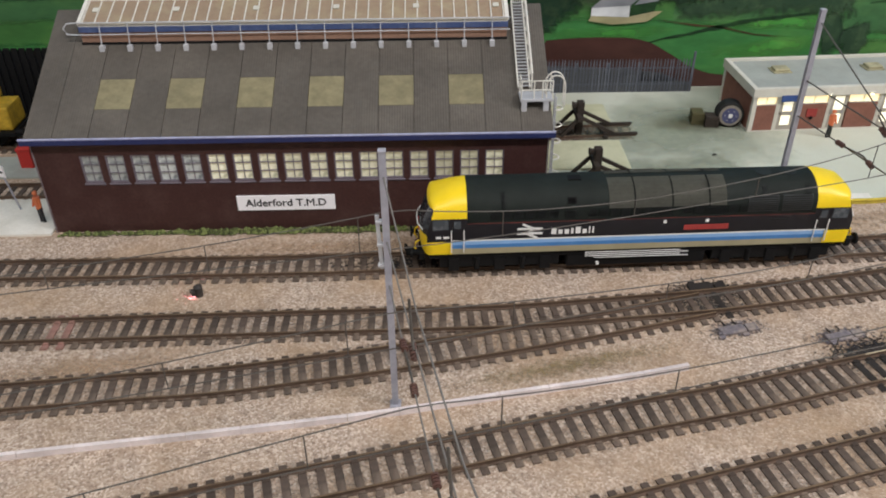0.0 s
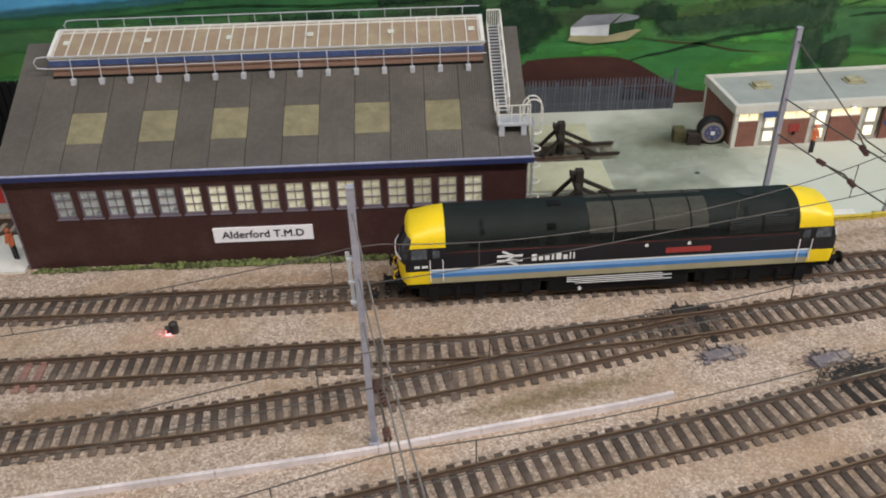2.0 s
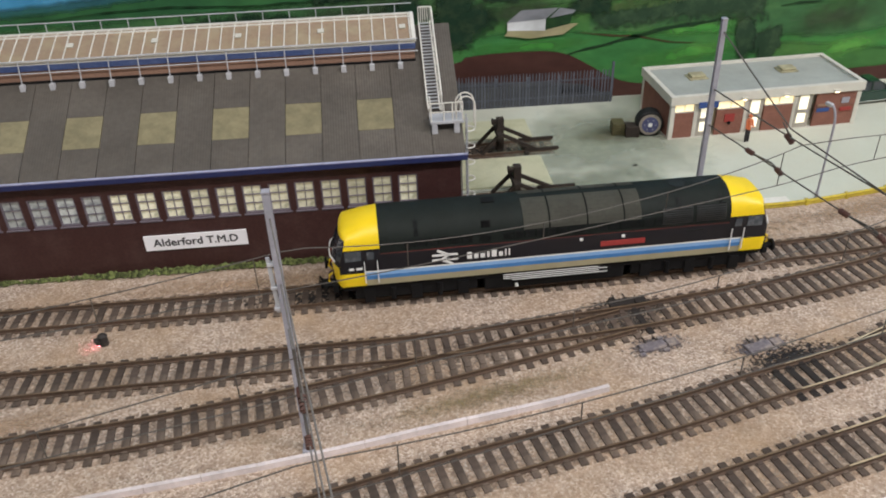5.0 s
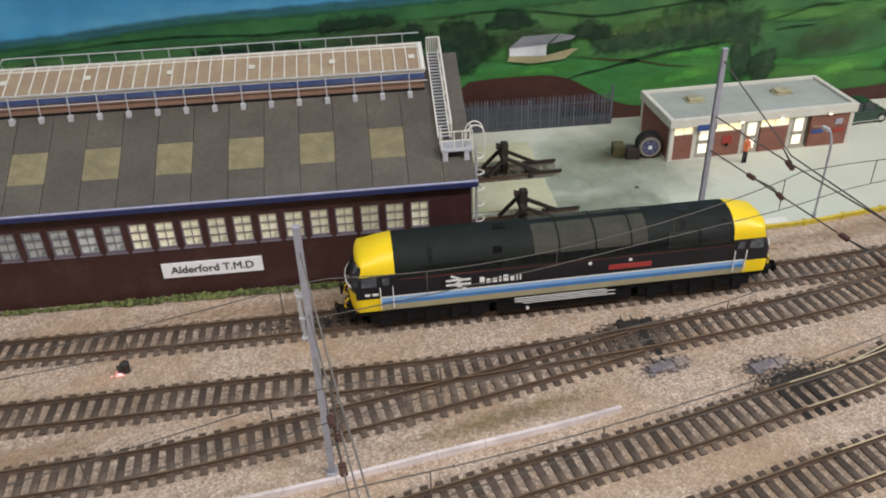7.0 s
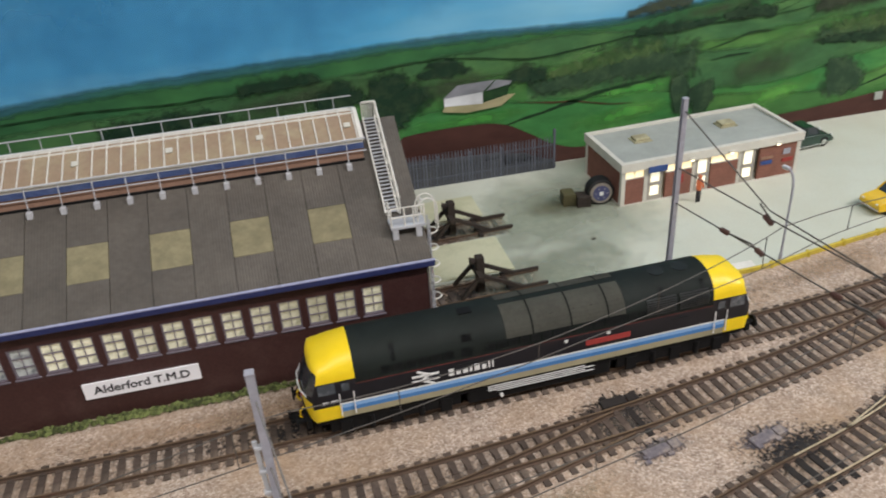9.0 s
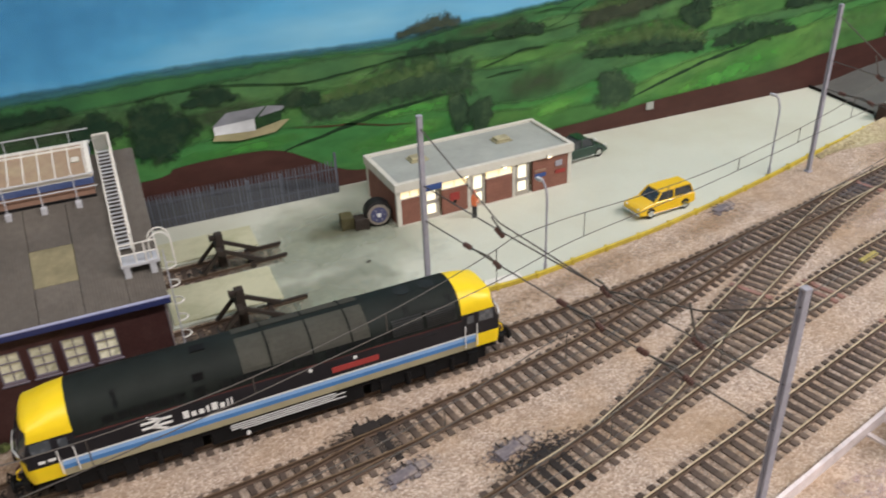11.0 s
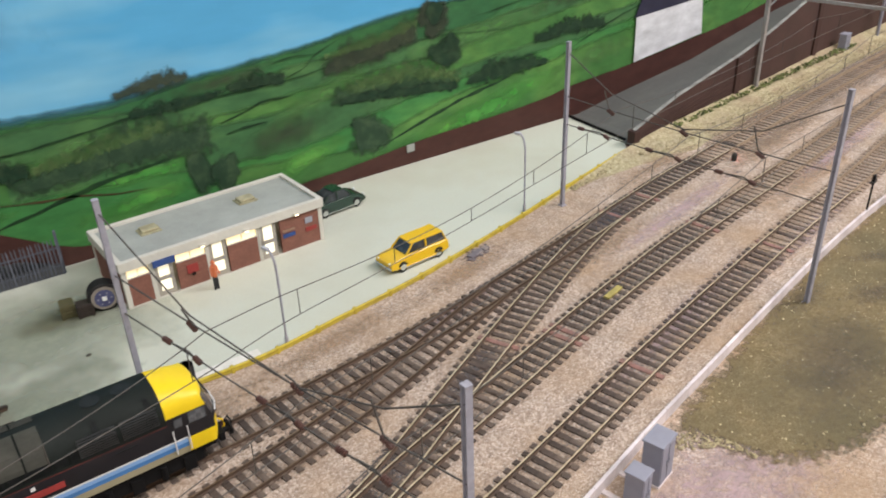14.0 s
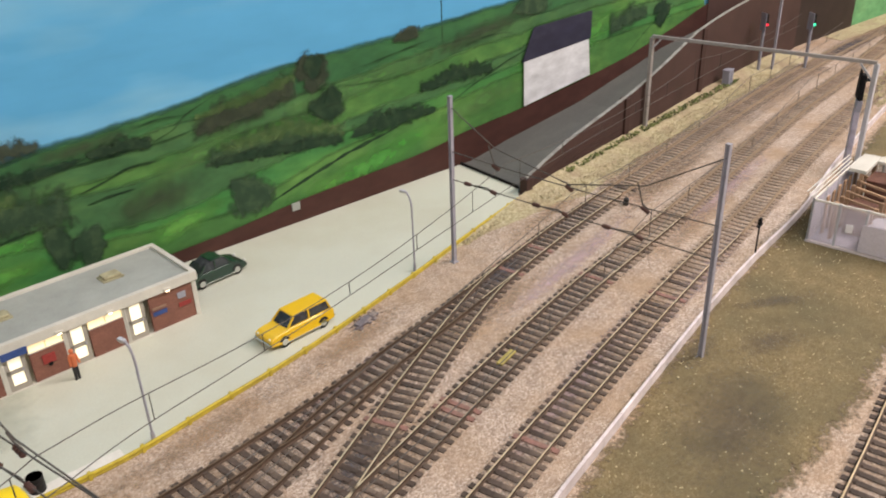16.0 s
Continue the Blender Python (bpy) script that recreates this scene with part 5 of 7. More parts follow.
DEEPSKY = soften(shader("deep_sky_wash", (0.045, 0.26, 0.52), 0.6, stain=0.6, stain_mm=120, stain_colour=(0.12, 0.42, 0.66), stretch=(0.35, 1, 1.4), spec=0.25), 60.0, 0.7, 0.8, 0.4)
wash(-120, 210, 430, 130, 4, DEEPSKY, 0.6)
part("board", box(B(), -640, 1640, 0.02, 8, -3, 430), SKYPAINT, backdrop, "blue painted sky with pale streaks of cloud")
HZ = [(-640, 84), (-262, 100), (-133, 110), (-46, 113), (33, 115), (118, 117), (208, 116), (243, 114), (281, 113), (336, 119), (366, 120), (414, 124), (464, 130), (519, 137), (578, 140), (700, 146), (795, 152), (900, 158), (1160, 168)]
layer("far_hills", HZ, 40, 1, TEAL, 0.8, 1.0, "dark blue-green far hills")
layer("hills", [(x, z - 6 + 5.0 * min(1, max(0, (x - 150) / 250))) for x, z in HZ], 30, 2, HILL, 0.8, 2.0, "dark green hills")
layer("hill_fields", [(-640, 70), (-262, 84), (-46, 92), (100, 100), (170, 104), (245, 107), (322, 101), (422, 112), (547, 112), (700, 124), (900, 138), (1160, 150)], 25, 3, MIDGREEN, 1.0, 3.0)
layer("fields", [(-640, 55), (-262, 66), (-46, 72), (64, 78), (168, 82), (250, 84), (364, 86), (450, 92), (560, 96), (650, 106), (760, 116), (900, 126), (1160, 138)], 15, 4, FIELD, 1.2, 4.0)
layer("fields", [(200, 74), (300, 80), (400, 78), (480, 80), (560, 78), (650, 84), (760, 98), (900, 112), (1160, 126)], 15, 5, MIDGREEN, 1.4, 5.0)
layer("near_fields", [(-640, 42), (-262, 46), (60, 58), (168, 59), (231, 55), (295, 52), (364, 46), (430, 44), (500, 58), (560, 66), (630, 72), (706, 78), (900, 96), (1160, 110)], 5, 6, NEARFIELD, 0.9, 6.0)
layer("near_fields", [(360, 40), (430, 33), (480, 30), (540, 46), (600, 57), (660, 62), (706, 66), (800, 78), (1000, 92), (1160, 100)], 5, 7, FIELD, 0.8, 7.0)
# broad washes of lighter and darker green over the fields
for k, (x, z, rx, rz, tilt, m) in enumerate([
    (615, 33, 130, 17, 11, WASHBRIGHT), (425, 33, 48, 13, 12, WASHBRIGHT), (610, 108, 120, 13, 8, WASHLIGHT), (445, 83, 70, 13, 18, WASHLIGHT), (290, 55, 70, 8, 2, WASHBRIGHT),
    (285, 35, 60, 10, 5, WASHBRIGHT), (410, 58, 52, 16, 10, WASHOLIVE), (255, 88, 60, 10, 4, WASHLIGHT), (140, 78, 60, 12, 5, WASHOLIVE), (900, 96, 130, 22, 12, WASHBRIGHT),
    (760, 60, 80, 16, 8, WASHLIGHT), (760, 130, 90, 12, 8, WASHOLIVE), (150, 48, 60, 8, 0, WASHBRIGHT), (20, 84, 90, 14, 5, WASHOLIVE), (360, 112, 60, 7, 5, WASHOLIVE),
]):
    wash(x, z, rx, rz, tilt, m, 7.6 + 0.05 * k)
# hedges and lanes
for k, (pts, w, m) in enumerate([
    ([(64, 97), (130, 101), (201, 92), (249, 95), (277, 98), (298, 100), (354, 101), (386, 101), (420, 102), (462, 107)], 1.7, HEDGE),
    ([(295, 104), (309, 113), (326, 117)], 0.9, HEDGE), ([(355, 80), (374, 84), (394, 89), (419, 89)], 2.0, HEDGE), ([(358, 70), (377, 72), (396, 72)], 2.4, HEDGE),
    ([(411, 102), (431, 109), (443, 118), (470, 128)], 1.2, HEDGE), ([(403, 117), (423, 119), (443, 118)], 1.3, HEDGE),
    ([(506, 27), (549, 39), (588, 49), (622, 55), (650, 60)], 4.0, HEDGE), ([(529, 112), (577, 111), (622, 107), (670, 106)], 1.0, HEDGE),
    ([(192, 58), (213, 54), (239, 52), (266, 46), (294, 43)], 1.8, LANE), ([(170, 34), (188, 41), (211, 46), (239, 52), (268, 57), (302, 61), (329, 63)], 3.6, HEDGE),
    ([(706, 66), (760, 84), (800, 96), (840, 104)], 1.6, HEDGE), ([(1000, 66), (1040, 90), (1080, 104)], 1.6, HEDGE), ([(600, 122), (650, 128), (700, 134)], 1.0, HEDGE),
    ([(-262, 88), (-150, 96), (-60, 94), (20, 98)], 1.2, HEDGE), ([(-180, 62), (-80, 70), (40, 68)], 1.4, HEDGE), ([(720, 118), (770, 124), (800, 122)], 1.2, HEDGE),
]):
    stroke("hedge" if m is HEDGE else "lane", pts, w, 9, m, k * 1.7)
# trees and bushes: crowns first, then rows between a foot line and a top line
for k, (a, b, c, d, m) in enumerate([
    (61, 124, 46, 97, TREEDARK), (112, 158, 84, 104, TREEDARK), (32, 74, 66, 96, TREEDARK), (320, 346, 24, 72, TREEMID), (338, 366, 20, 60, TREEMID),
    (455, 510, 18, 64, TREEMID), (540, 574, 108, 146, TREEBROWN), (548, 572, 120, 144, TREEDARK), (548, 598, 80, 112, TREEROW), (566, 588, 94, 116, TREEROW),
    (800, 870, 134, 156, TREEMID), (1040, 1080, 84, 124, TREEDARK), (1080, 1150, 120, 150, TREEMID), (-260, -200, 66, 84, TREEDARK), (640, 690, 136, 150, TREEBROWN),
]):
    foliage("painted_tree", a, b, c, d, 10 + 0.1 * k, m, 30 + k)
for k, (foot, top, m) in enumerate([
    ([(281, 114), (308, 116), (337, 118)], [(281, 118), (305, 126), (322, 129), (337, 124)], TREEBROWN), ([(288, 98), (325, 97), (360, 102)], [(288, 103), (325, 107), (360, 105)], TREEDARK),
    ([(366, 102), (390, 102), (413, 105)], [(366, 105), (392, 111), (413, 108)], TREEDARK), ([(205, 60), (242, 62), (270, 65), (312, 64), (345, 62)], [(205, 70), (246, 82), (276, 90), (317, 92), (345, 84)], TREEMID),
    ([(448, 98), (489, 101), (540, 112)], [(448, 110), (470, 120), (500, 120), (540, 131)], TREEBROWN), ([(455, 74), (515, 69), (582, 62)], [(462, 84), (490, 89), (532, 91), (582, 76)], TREEMID), ([(594, 61), (640, 60), (694, 64)], [(594, 70), (620, 78), (648, 79), (694, 69)], TREEROW),
    ([(458, 72), (515, 67), (582, 60)], [(458, 78), (515, 76), (582, 68)], TREEROW), ([(676, 86), (722, 88), (770, 87)], [(676, 95), (721, 104), (764, 99)], TREEROW), ([(366, 103), (388, 102), (412, 100)], [(366, 107), (388, 113), (412, 106)], TREEROW),
    ([(468, 80), (530, 80), (582, 69)], [(468, 88), (530, 93), (582, 77)], TREELIGHT), ([(450, 113), (489, 115), (540, 124)], [(450, 116), (489, 121), (540, 132)], TREELIGHT), ([(212, 74), (246, 76), (312, 84)], [(212, 79), (246, 85), (312, 93)], TREELIGHT),
    ([(960, 92), (1000, 98), (1030, 104)], [(960, 112), (1000, 118), (1030, 118)], TREEMID), ([(-120, 72), (-70, 74), (-30, 76)], [(-120, 84), (-70, 88), (-30, 84)], TREEDARK),
    ([(-20, 92), (10, 94), (40, 96)], [(-20, 102), (10, 104), (40, 102)], TREEDARK), ([(178, 72), (196, 73), (216, 74)], [(178, 80), (196, 88), (216, 82)], TREEDARK),
]):
    tree_row("painted_tree", foot, top, 12 + 0.1 * k, m, 60 + k)
# painted barn
for k, (pts, m) in enumerate((([(130, 58.8), (150, 55.5), (178, 57.5), (190, 66), (162, 66), (133, 64)], BARNYARD), ([(163, 62), (183, 66), (185, 75), (172, 79), (163, 71)], HEDGE), ([(132, 63), (163, 61.5), (163, 71), (132, 70)], BARNWHITE), ([(131, 69.5), (163, 71), (173, 79.5), (143, 79)], BARNROOF), ([(166, 71.5), (174, 79.5), (187, 77), (185, 74.5)], BARNROOF))):
    part("painted_barn", prism(B(), pts, -3.0 - 0.12 * k, -2.95 - 0.12 * k, "y"), m, backdrop)
# painted white house beside the road
part("painted_house", prism(B(), [(817, 41), (926, 54), (921, 96.5), (816, 89.5)], -3.6, -3.0, "y"), BARNWHITE, backdrop, "flat white painted house front")
part("painted_house", prism(B(), [(813, 88.5), (924, 95.5), (925, 126), (830, 122)], -3.9, -3.2, "y"), HOUSEROOF, backdrop, "flat dark painted roof")
# brown band along the foot of the board
layer("brown_band", [(-640, 38), (-240, 38), (60, 37), (96, 43), (130, 45), (174, 43), (205, 28), (222, 18), (262, 11), (435, 13), (539, 21), (677, 27), (729, 34), (833, 42), (981, 60), (1100, 84), (1160, 100), (1400, 150)], -1, 18, BANDPAINT, 0.35, 9.0, "dark red-brown painted retaining wall", 0.5)
part("grey_band", prism(B(), [(52, -1), (52, 22), (110, 21), (160, 18.5), (196, 14), (214, 6), (222, -1)], -3.7, -3.45, "y"), paint("grey_band_paint", (0.075, 0.080, 0.086), (0.11, 0.115, 0.115), 40), backdrop, "grey painted strip behind the fence")
part("end_panel", box(B(), 1162, 1335, -4.2, -3.4, -2, 300), BRICKBROWN, backdrop, "dark brown painted panel at the far end")
# near-black panel stands in for the dark recess of the far wall
part("end_panel", box(B(), 1335, 1610, -6.2, -3.4, -2, 300), shader("near_black_recess_tone", (0.032, 0.019, 0.015), 0.7, grain=0.2, grain_mm=3, stain=0.5, stain_mm=60, stain_colour=(0.055, 0.036, 0.028)), backdrop, "almost black brown panel standing for a dark recess at the far end")
part("end_panel", box(B(), 1425, 1600, -7.2, -6.3, 72, 300), shader("grey_brown_upper_panel", (0.085, 0.068, 0.058), 0.7, grain=0.15, grain_mm=3, stain=0.4, stain_mm=40), backdrop, "grey-brown upper panel at the far end")
part("end_panel", box(B(), 1610, 2040, -4.2, -3.4, -2, 300), paint("light_end_green", (0.13, 0.36, 0.16), (0.20, 0.46, 0.20), 50), backdrop, "light green painted panel at the far end")
part("board_joint", box(B(), 705.6, 706.4, -0.5, 0.2, 60, 430), HEDGE, backdrop, "dark joint between two boards")
part("socket_plate", box(B(), 522.5, 530.5, -4.6, -3.3, 13, 20, None, 0.3), FELT, backdrop, "small pale plate on the brown band")

RIMTAN = shader("dull_tan_rim", (0.30, 0.26, 0.215), 0.6, grain=0.2, grain_mm=2)
DOORTAN = shader("grey_tan_door_paint", (0.36, 0.33, 0.28), 0.6, grain=0.08, grain_mm=2)
DULLRED = shader("dull_red_box_paint", (0.30, 0.040, 0.035), 0.6, grain=0.15, grain_mm=2)
HATCHTAN = shader("tan_hatch_paint", (0.38, 0.35, 0.22), 0.8, grain=0.1, grain_mm=2, stain=0.4, stain_mm=6)

# ---- yard office ----
def office():
    t = thing("yard_office", 241, 552, 1.4, 2.6, "flat-roofed brick yard office with cream frame and lit windows", "office building")
    L, D, H = 151.0, 62.0, 35.0
    part("plinth", box(B(), 0, L, 0, D, -0.4, 0.8), CREAM, t)
    for x, y in ((0, 0), (L - 3.4, 0), (0, D - 3.4), (L - 3.4, D - 3.4)):
        part("corner_post", box(B(), x, x + 3.4, y, y + 3.4, 0.8, 28.0, None, 0.3), CREAM, t)
    part("fascia", box(B(), -1.2, L + 1.2, -1.2, 2.4, 28.0, H, None, 0.3), CREAM, t)
    part("fascia", box(B(), -1.2, L + 1.2, D - 2.4, D + 1.2, 28.0, H, None, 0.3), CREAM, t)
    part("fascia", box(B(), -1.2, 2.4, 2.4, D - 2.4, 28.0, H, None, 0.2), CREAM, t)
    part("fascia", box(B(), L - 2.4, L + 1.2, 2.4, D - 2.4, 28.0, H, None, 0.2), CREAM, t)
    part("roof", box(B(), 2.4, L - 2.4, 2.4, D - 2.4, 30.5, 33.2), FELT, t, "grey felt roof")
    # end and back walls
    part("wall", box(B(), 0.5, 2.5, 3.4, D - 3.4, 0.8, 28.0), OFFBRICK, t, "red brick end wall")
    part("wall", box(B(), L - 2.5, L - 0.5, 3.4, D - 3.4, 0.8, 28.0), OFFBRICK, t, "red brick end wall")
    part("wall", box(B(), 3.4, L - 3.4, D - 2.5, D - 0.5, 0.8, 28.0), OFFBRICK, t)
    part("inner_partition", box(B(), 3.4, L - 3.4, 14, 15, 0.8, 28.0), CREAM, t)
    # front: brick bays with a lit strip over them, and doors between
    for x0, x1, lit in ((3.4, 18.5, True), (36.5, 58.0, True), (74.0, 97.0, True), (115.5, L - 3.4, False)):
        top = 21.5 if lit else 28.0
        bay = part("bay_wall", box(B(), x0, x1, 0.5, 2.2, 0.8, top), OFFBRICK, t, "red brick bay")
        for row in range(int(top / 3)):
            part("brick_course", box(B(), x0 + 0.2, x1 - 0.2, 0.36, 0.55, 1.2 + 3.0 * row, 3.95 + 3.0 * row), OFFBRICK, bay)
        if lit:
            wd = thing("window")
            wd.parent = t
            part("pane", box(B(), x0 + 0.5, x1 - 0.5, 1.2, 1.8, 22.2, 27.6), LITPANE, wd, "warm lit strip window")
            part("window_sill", box(B(), x0, x1, 0.0, 1.9, 21.5, 22.2), CREAM, wd)
            part("window_frame", box(B(), (x0 + x1) / 2 - 0.3, (x0 + x1) / 2 + 0.3, 0.8, 1.2, 22.2, 27.6), CREAM, wd)
        part("mullion", box(B(), x1, x1 + 1.6, 0.1, 2.4, 0.8, 28.0), CREAM, t)
    for x0 in (21.5, 60.5, 99.5):
        d = thing("door")
        d.parent = t
        d.matrix_basis = pose(x0 * MM, 0, 0)
        lf = B()
        box(lf, 0, 12.6, 0.7, 1.8, 0.8, 4.5)
        box(lf, 0, 12.6, 0.7, 1.8, 12.5, 15.5)
        box(lf, 0, 12.6, 0.7, 1.8, 26.6, 28.0)
        box(lf, 0, 2.6, 0.7, 1.8, 4.5, 26.6)
        box(lf, 10.0, 12.6, 0.7, 1.8, 4.5, 26.6)
        part("door_leaf", lf, DOORTAN, d, "grey-tan framed door")
        part("pane", box(B(), 2.6, 10.0, 1.0, 1.5, 15.5, 26.6), LITWHITE, d, "brightly lit glazing")
        part("pane", box(B(), 2.6, 10.0, 1.0, 1.5, 4.5, 12.5), LITWHITE, d)
        part("door_handle", box(B(), 9.6, 10.4, 0.1, 0.7, 13.0, 14.8), STEELGREY, d)
        part("jamb", box(B(), -1.8, -0.1, 0.1, 2.2, 0.8, 28.0), CREAM, d)
    part("blue_sign", box(B(), 20.5, 36.0, -2.2, -1.3, 24.6, 29.4, None, 0.2), BLUE, t, "plain blue sign over a door")
    part("fire_box", box(B(), 43, 51, -0.4, 0.3, 11.0, 17.5, None, 0.3), DULLRED, t, "red fire point box")
    part("fire_box", rod(B(), (47, -0.6, 10.2), (47, -0.2, 10.2), 1.4, 10), BLACK, t)
    for x0, x1, z0, z1, m in ((117, 127, 12.5, 15.5, BLUE), (117, 127, 17.0, 19.0, ORANGE_BRICK), (136, 145, 12.0, 15.0, DULLRED), (136, 142, 18.5, 23.0, STEELGREY)):
        part("notice", box(B(), x0, x1, -0.3, 0.3, z0, z1), m, t)
    for x in (56.0, 89.0, 129.0):
        lp = part("wall_lamp", box(B(), x - 2.4, x + 2.4, -2.6, -1.2, 29.0, 30.6, None, 0.2), CREAM, t)
        part("lamp_lens", box(B(), x - 1.3, x + 1.3, -2.8, -1.8, 28.5, 28.9), LAMPGLOW, lp, "glowing lens")
    for x in (34.0, 108.0):
        v = part("roof_hatch", box(B(), x - 7.5, x + 7.5, 31.5, 43.5, 33.2, 34.0, None, 0.35), HATCHTAN, t, "tan roof hatch")
        part("hatch_lid", box(B(), x - 6, x + 6, 33.0, 42.0, 34.0, 36.2, None, 1.0), HATCHTAN, v)
    return t


office()


# ---- palisade fence behind the yard ----
def fence():
    t = thing("palisade_fence", 56, 633, 1.4, -0.4, "grey steel palisade fence with a double gate", "fence")
    grey = shader("galvanised_fence_paint", (0.115, 0.125, 0.155), 0.5, grain=0.15, grain_mm=3, per_object=0.2)
    sheet = shader("dull_grey_sheet", (0.088, 0.094, 0.102), 0.6, grain=0.15, grain_mm=3, stain=0.5, stain_mm=18, stain_colour=(0.13, 0.13, 0.12))
    bm = B()
    prism(bm, [(-0.5, 0), (0.5, 0), (0.5, 26.4), (0.15, 28.8), (-0.15, 28.8), (-0.5, 26.4)], -0.3, 0.3, "y")
    me = mesh_of("pale", bm, grey)
    n = 62
    for k in range(n):
        ob = new("pale", me)
        ob.parent = t
        ob.matrix_basis = pose((1 + 2.64 * k) * MM, -0.6 * MM, 0, 0, random.Random(k).uniform(-0.8, 0.8), 0)
    # sheets added behind the pales so the lower gaps come out dark grey
    for x0, x1, z1 in ((0, 33, 19.0), (33.4, 92, 18.0), (92.4, 118, 15.0), (118.4, 163, 9.0)):
        part("back_sheet", box(B(), x0, x1, 0.1, 0.45, -0.6, z1), sheet, t, "dull grey sheet added behind the pales to darken the gaps")
    for z in (7.0, 21.0):
        part("fence_rail", box(B(), 0, 163, -0.3, 0.05, z - 0.6, z + 0.6), grey, t)
    for x in (0.0, 33.0, 66.0, 92.0, 118.0, 163.0):
        part("fence_post", box(B(), x - 0.9, x + 0.9, 0.5, 2.0, -1, 25.0 if x < 160 else 34.0), grey, t)
    return t


fence()


# ---- buffer stops on the yard roads ----
def buffer_stop(x, y, rz):
    t = thing("buffer_stop", x, y, 0, rz, "dark timber buffer stop at the end of a yard track", "buffer stop", "yard buffer stops")
    part("post", box(B(), -1.6, 3.6, -2.8, 2.8, 0, 27.0, None, 0.5), DARKWOOD, t)
    part("buffer_pad", rod(B(), (-1.4, 0, 24.4), (-4.4, 0, 24.4), 1.9, 12), DARKWOOD, t)
    part("pad_face", rod(B(), (-4.4, 0, 24.4), (-5.2, 0, 24.4), 2.6, 12), DARKWOOD, t)
    part("cross_beam", box(B(), -2.6, 1.0, -10.5, 10.5, 14.6, 18.0, None, 0.4), DARKWOOD, t)
    for s in (-1, 1):
        part("rear_strut", bar(B(), (1, s * 8.0, 17.0), (27, s * 8.8, 3.4), 2.3, 2.4), DARKWOOD, t)
        part("front_strut", bar(B(), (-1.5, s * 8.0, 16.4), (-14, s * 8.8, 3.0), 2.2, 2.2), DARKWOOD, t)
        part("end_rail", box(B(), 18, 44, s * 8.9 - 0.9, s * 8.9 + 0.9, 2.6, 4.6, None, 0.3), DARKWOOD, t)
    part("tie_beam", box(B(), 18, 21, -13, 13, 1.2, 3.2, None, 0.3), DARKWOOD, t)
    return t


buffer_stop(111.5, 479.5, 2.0)
buffer_stop(112, 556.0, 2.0)


# ---- things on the yard ----
def spare_wheel():
    t = thing("spare_wheel", 229, 560, 1.4, -8, "large dark spare wheel with a blue-grey hub leaning by the office", "wheel")
    r = 10.2
    part("tyre", rod(B(), (0, 0.8, r), (0, 9.5, r), r, 36), RUBBER, t)
    part("tread_edge", rod(B(), (0, 0, r), (0, 0.8, r), r - 0.9, 36, r), RUBBER, t)
    part("rim", rod(B(), (0, -0.5, r), (0, 0.3, r), 8.2, 28), RIMTAN, t)
    hb = part("hub", rod(B(), (0, -1.0, r), (0, 0.3, r), 6.2, 28), HUBBLUE, t, "blue-grey hub disc")
    part("boss", box(B(), -1.5, 1.5, -1.6, -0.9, r - 1.5, r + 1.5, None, 0.3), LWHITE, hb, "pale square boss")
    for k in range(6):
        a = math.pi * k / 3
        part("bolt", rod(B(), (4.2 * math.cos(a), -1.5, r + 4.2 * math.sin(a)), (4.2 * math.cos(a), -0.9, r + 4.2 * math.sin(a)), 0.5, 6), STEELGREY, hb)
    return t


spare_wheel()


def timber_crate(x, y, rz, sx, sy, sz, m, label):
    t = thing("timber_crate", x, y, 1.4, rz, label, "crate", "crates by the office")
    part("body", box(B(), -sx / 2, sx / 2, -sy / 2, sy / 2, 0.4, sz, None, 0.5), m, t)
    for k in range(3):
        z = sz * (0.2 + 0.3 * k)
        part("slat", box(B(), -sx / 2 - 0.3, sx / 2 + 0.3, -sy / 2 - 0.5, -sy / 2, z - 1.2, z + 1.2), m, t)
    for q in (-1, 1):
        part("corner_batten", box(B(), q * (sx / 2 - 0.8) - 0.8, q * (sx / 2 - 0.8) + 0.8, -sy / 2 - 1.0, -sy / 2 - 0.5, 0, sz + 0.3), m, t)
    return t


timber_crate(207, 571, -6, 9, 11, 9.8, OLIVE, "olive brown wooden crate beside the spare wheel")
# added darker box: stands for the shaded front of the olive crate
timber_crate(216.5, 565, -6, 10, 9, 9.0, DARKWOOD, "dark brown box standing for the olive crate's shaded front")


def pallet_stack():
    t = thing("pallet_stack", 131, 446, 1.4, 8, "stack of orange-brown wooden pallets", "pallets")
    for k in range(5):
        z = 2.3 * k
        p = thing("pallet")
        p.parent = t
        p.matrix_basis = pose(0, 0, z * MM, 0, 0, (-1) ** k * 2.0)
        for x in (-7.5, 0, 7.5):
            part("bearer", box(B(), x - 0.9, x + 0.9, -7.5, 7.5, 0, 1.3), PALLETWOOD, p)
        for y in (-6.6, -3.3, 0, 3.3, 6.6):
            part("board", box(B(), -8.8, 8.8, y - 1.2, y + 1.2, 1.3, 1.9), PALLETWOOD, p)
    return t


pallet_stack()


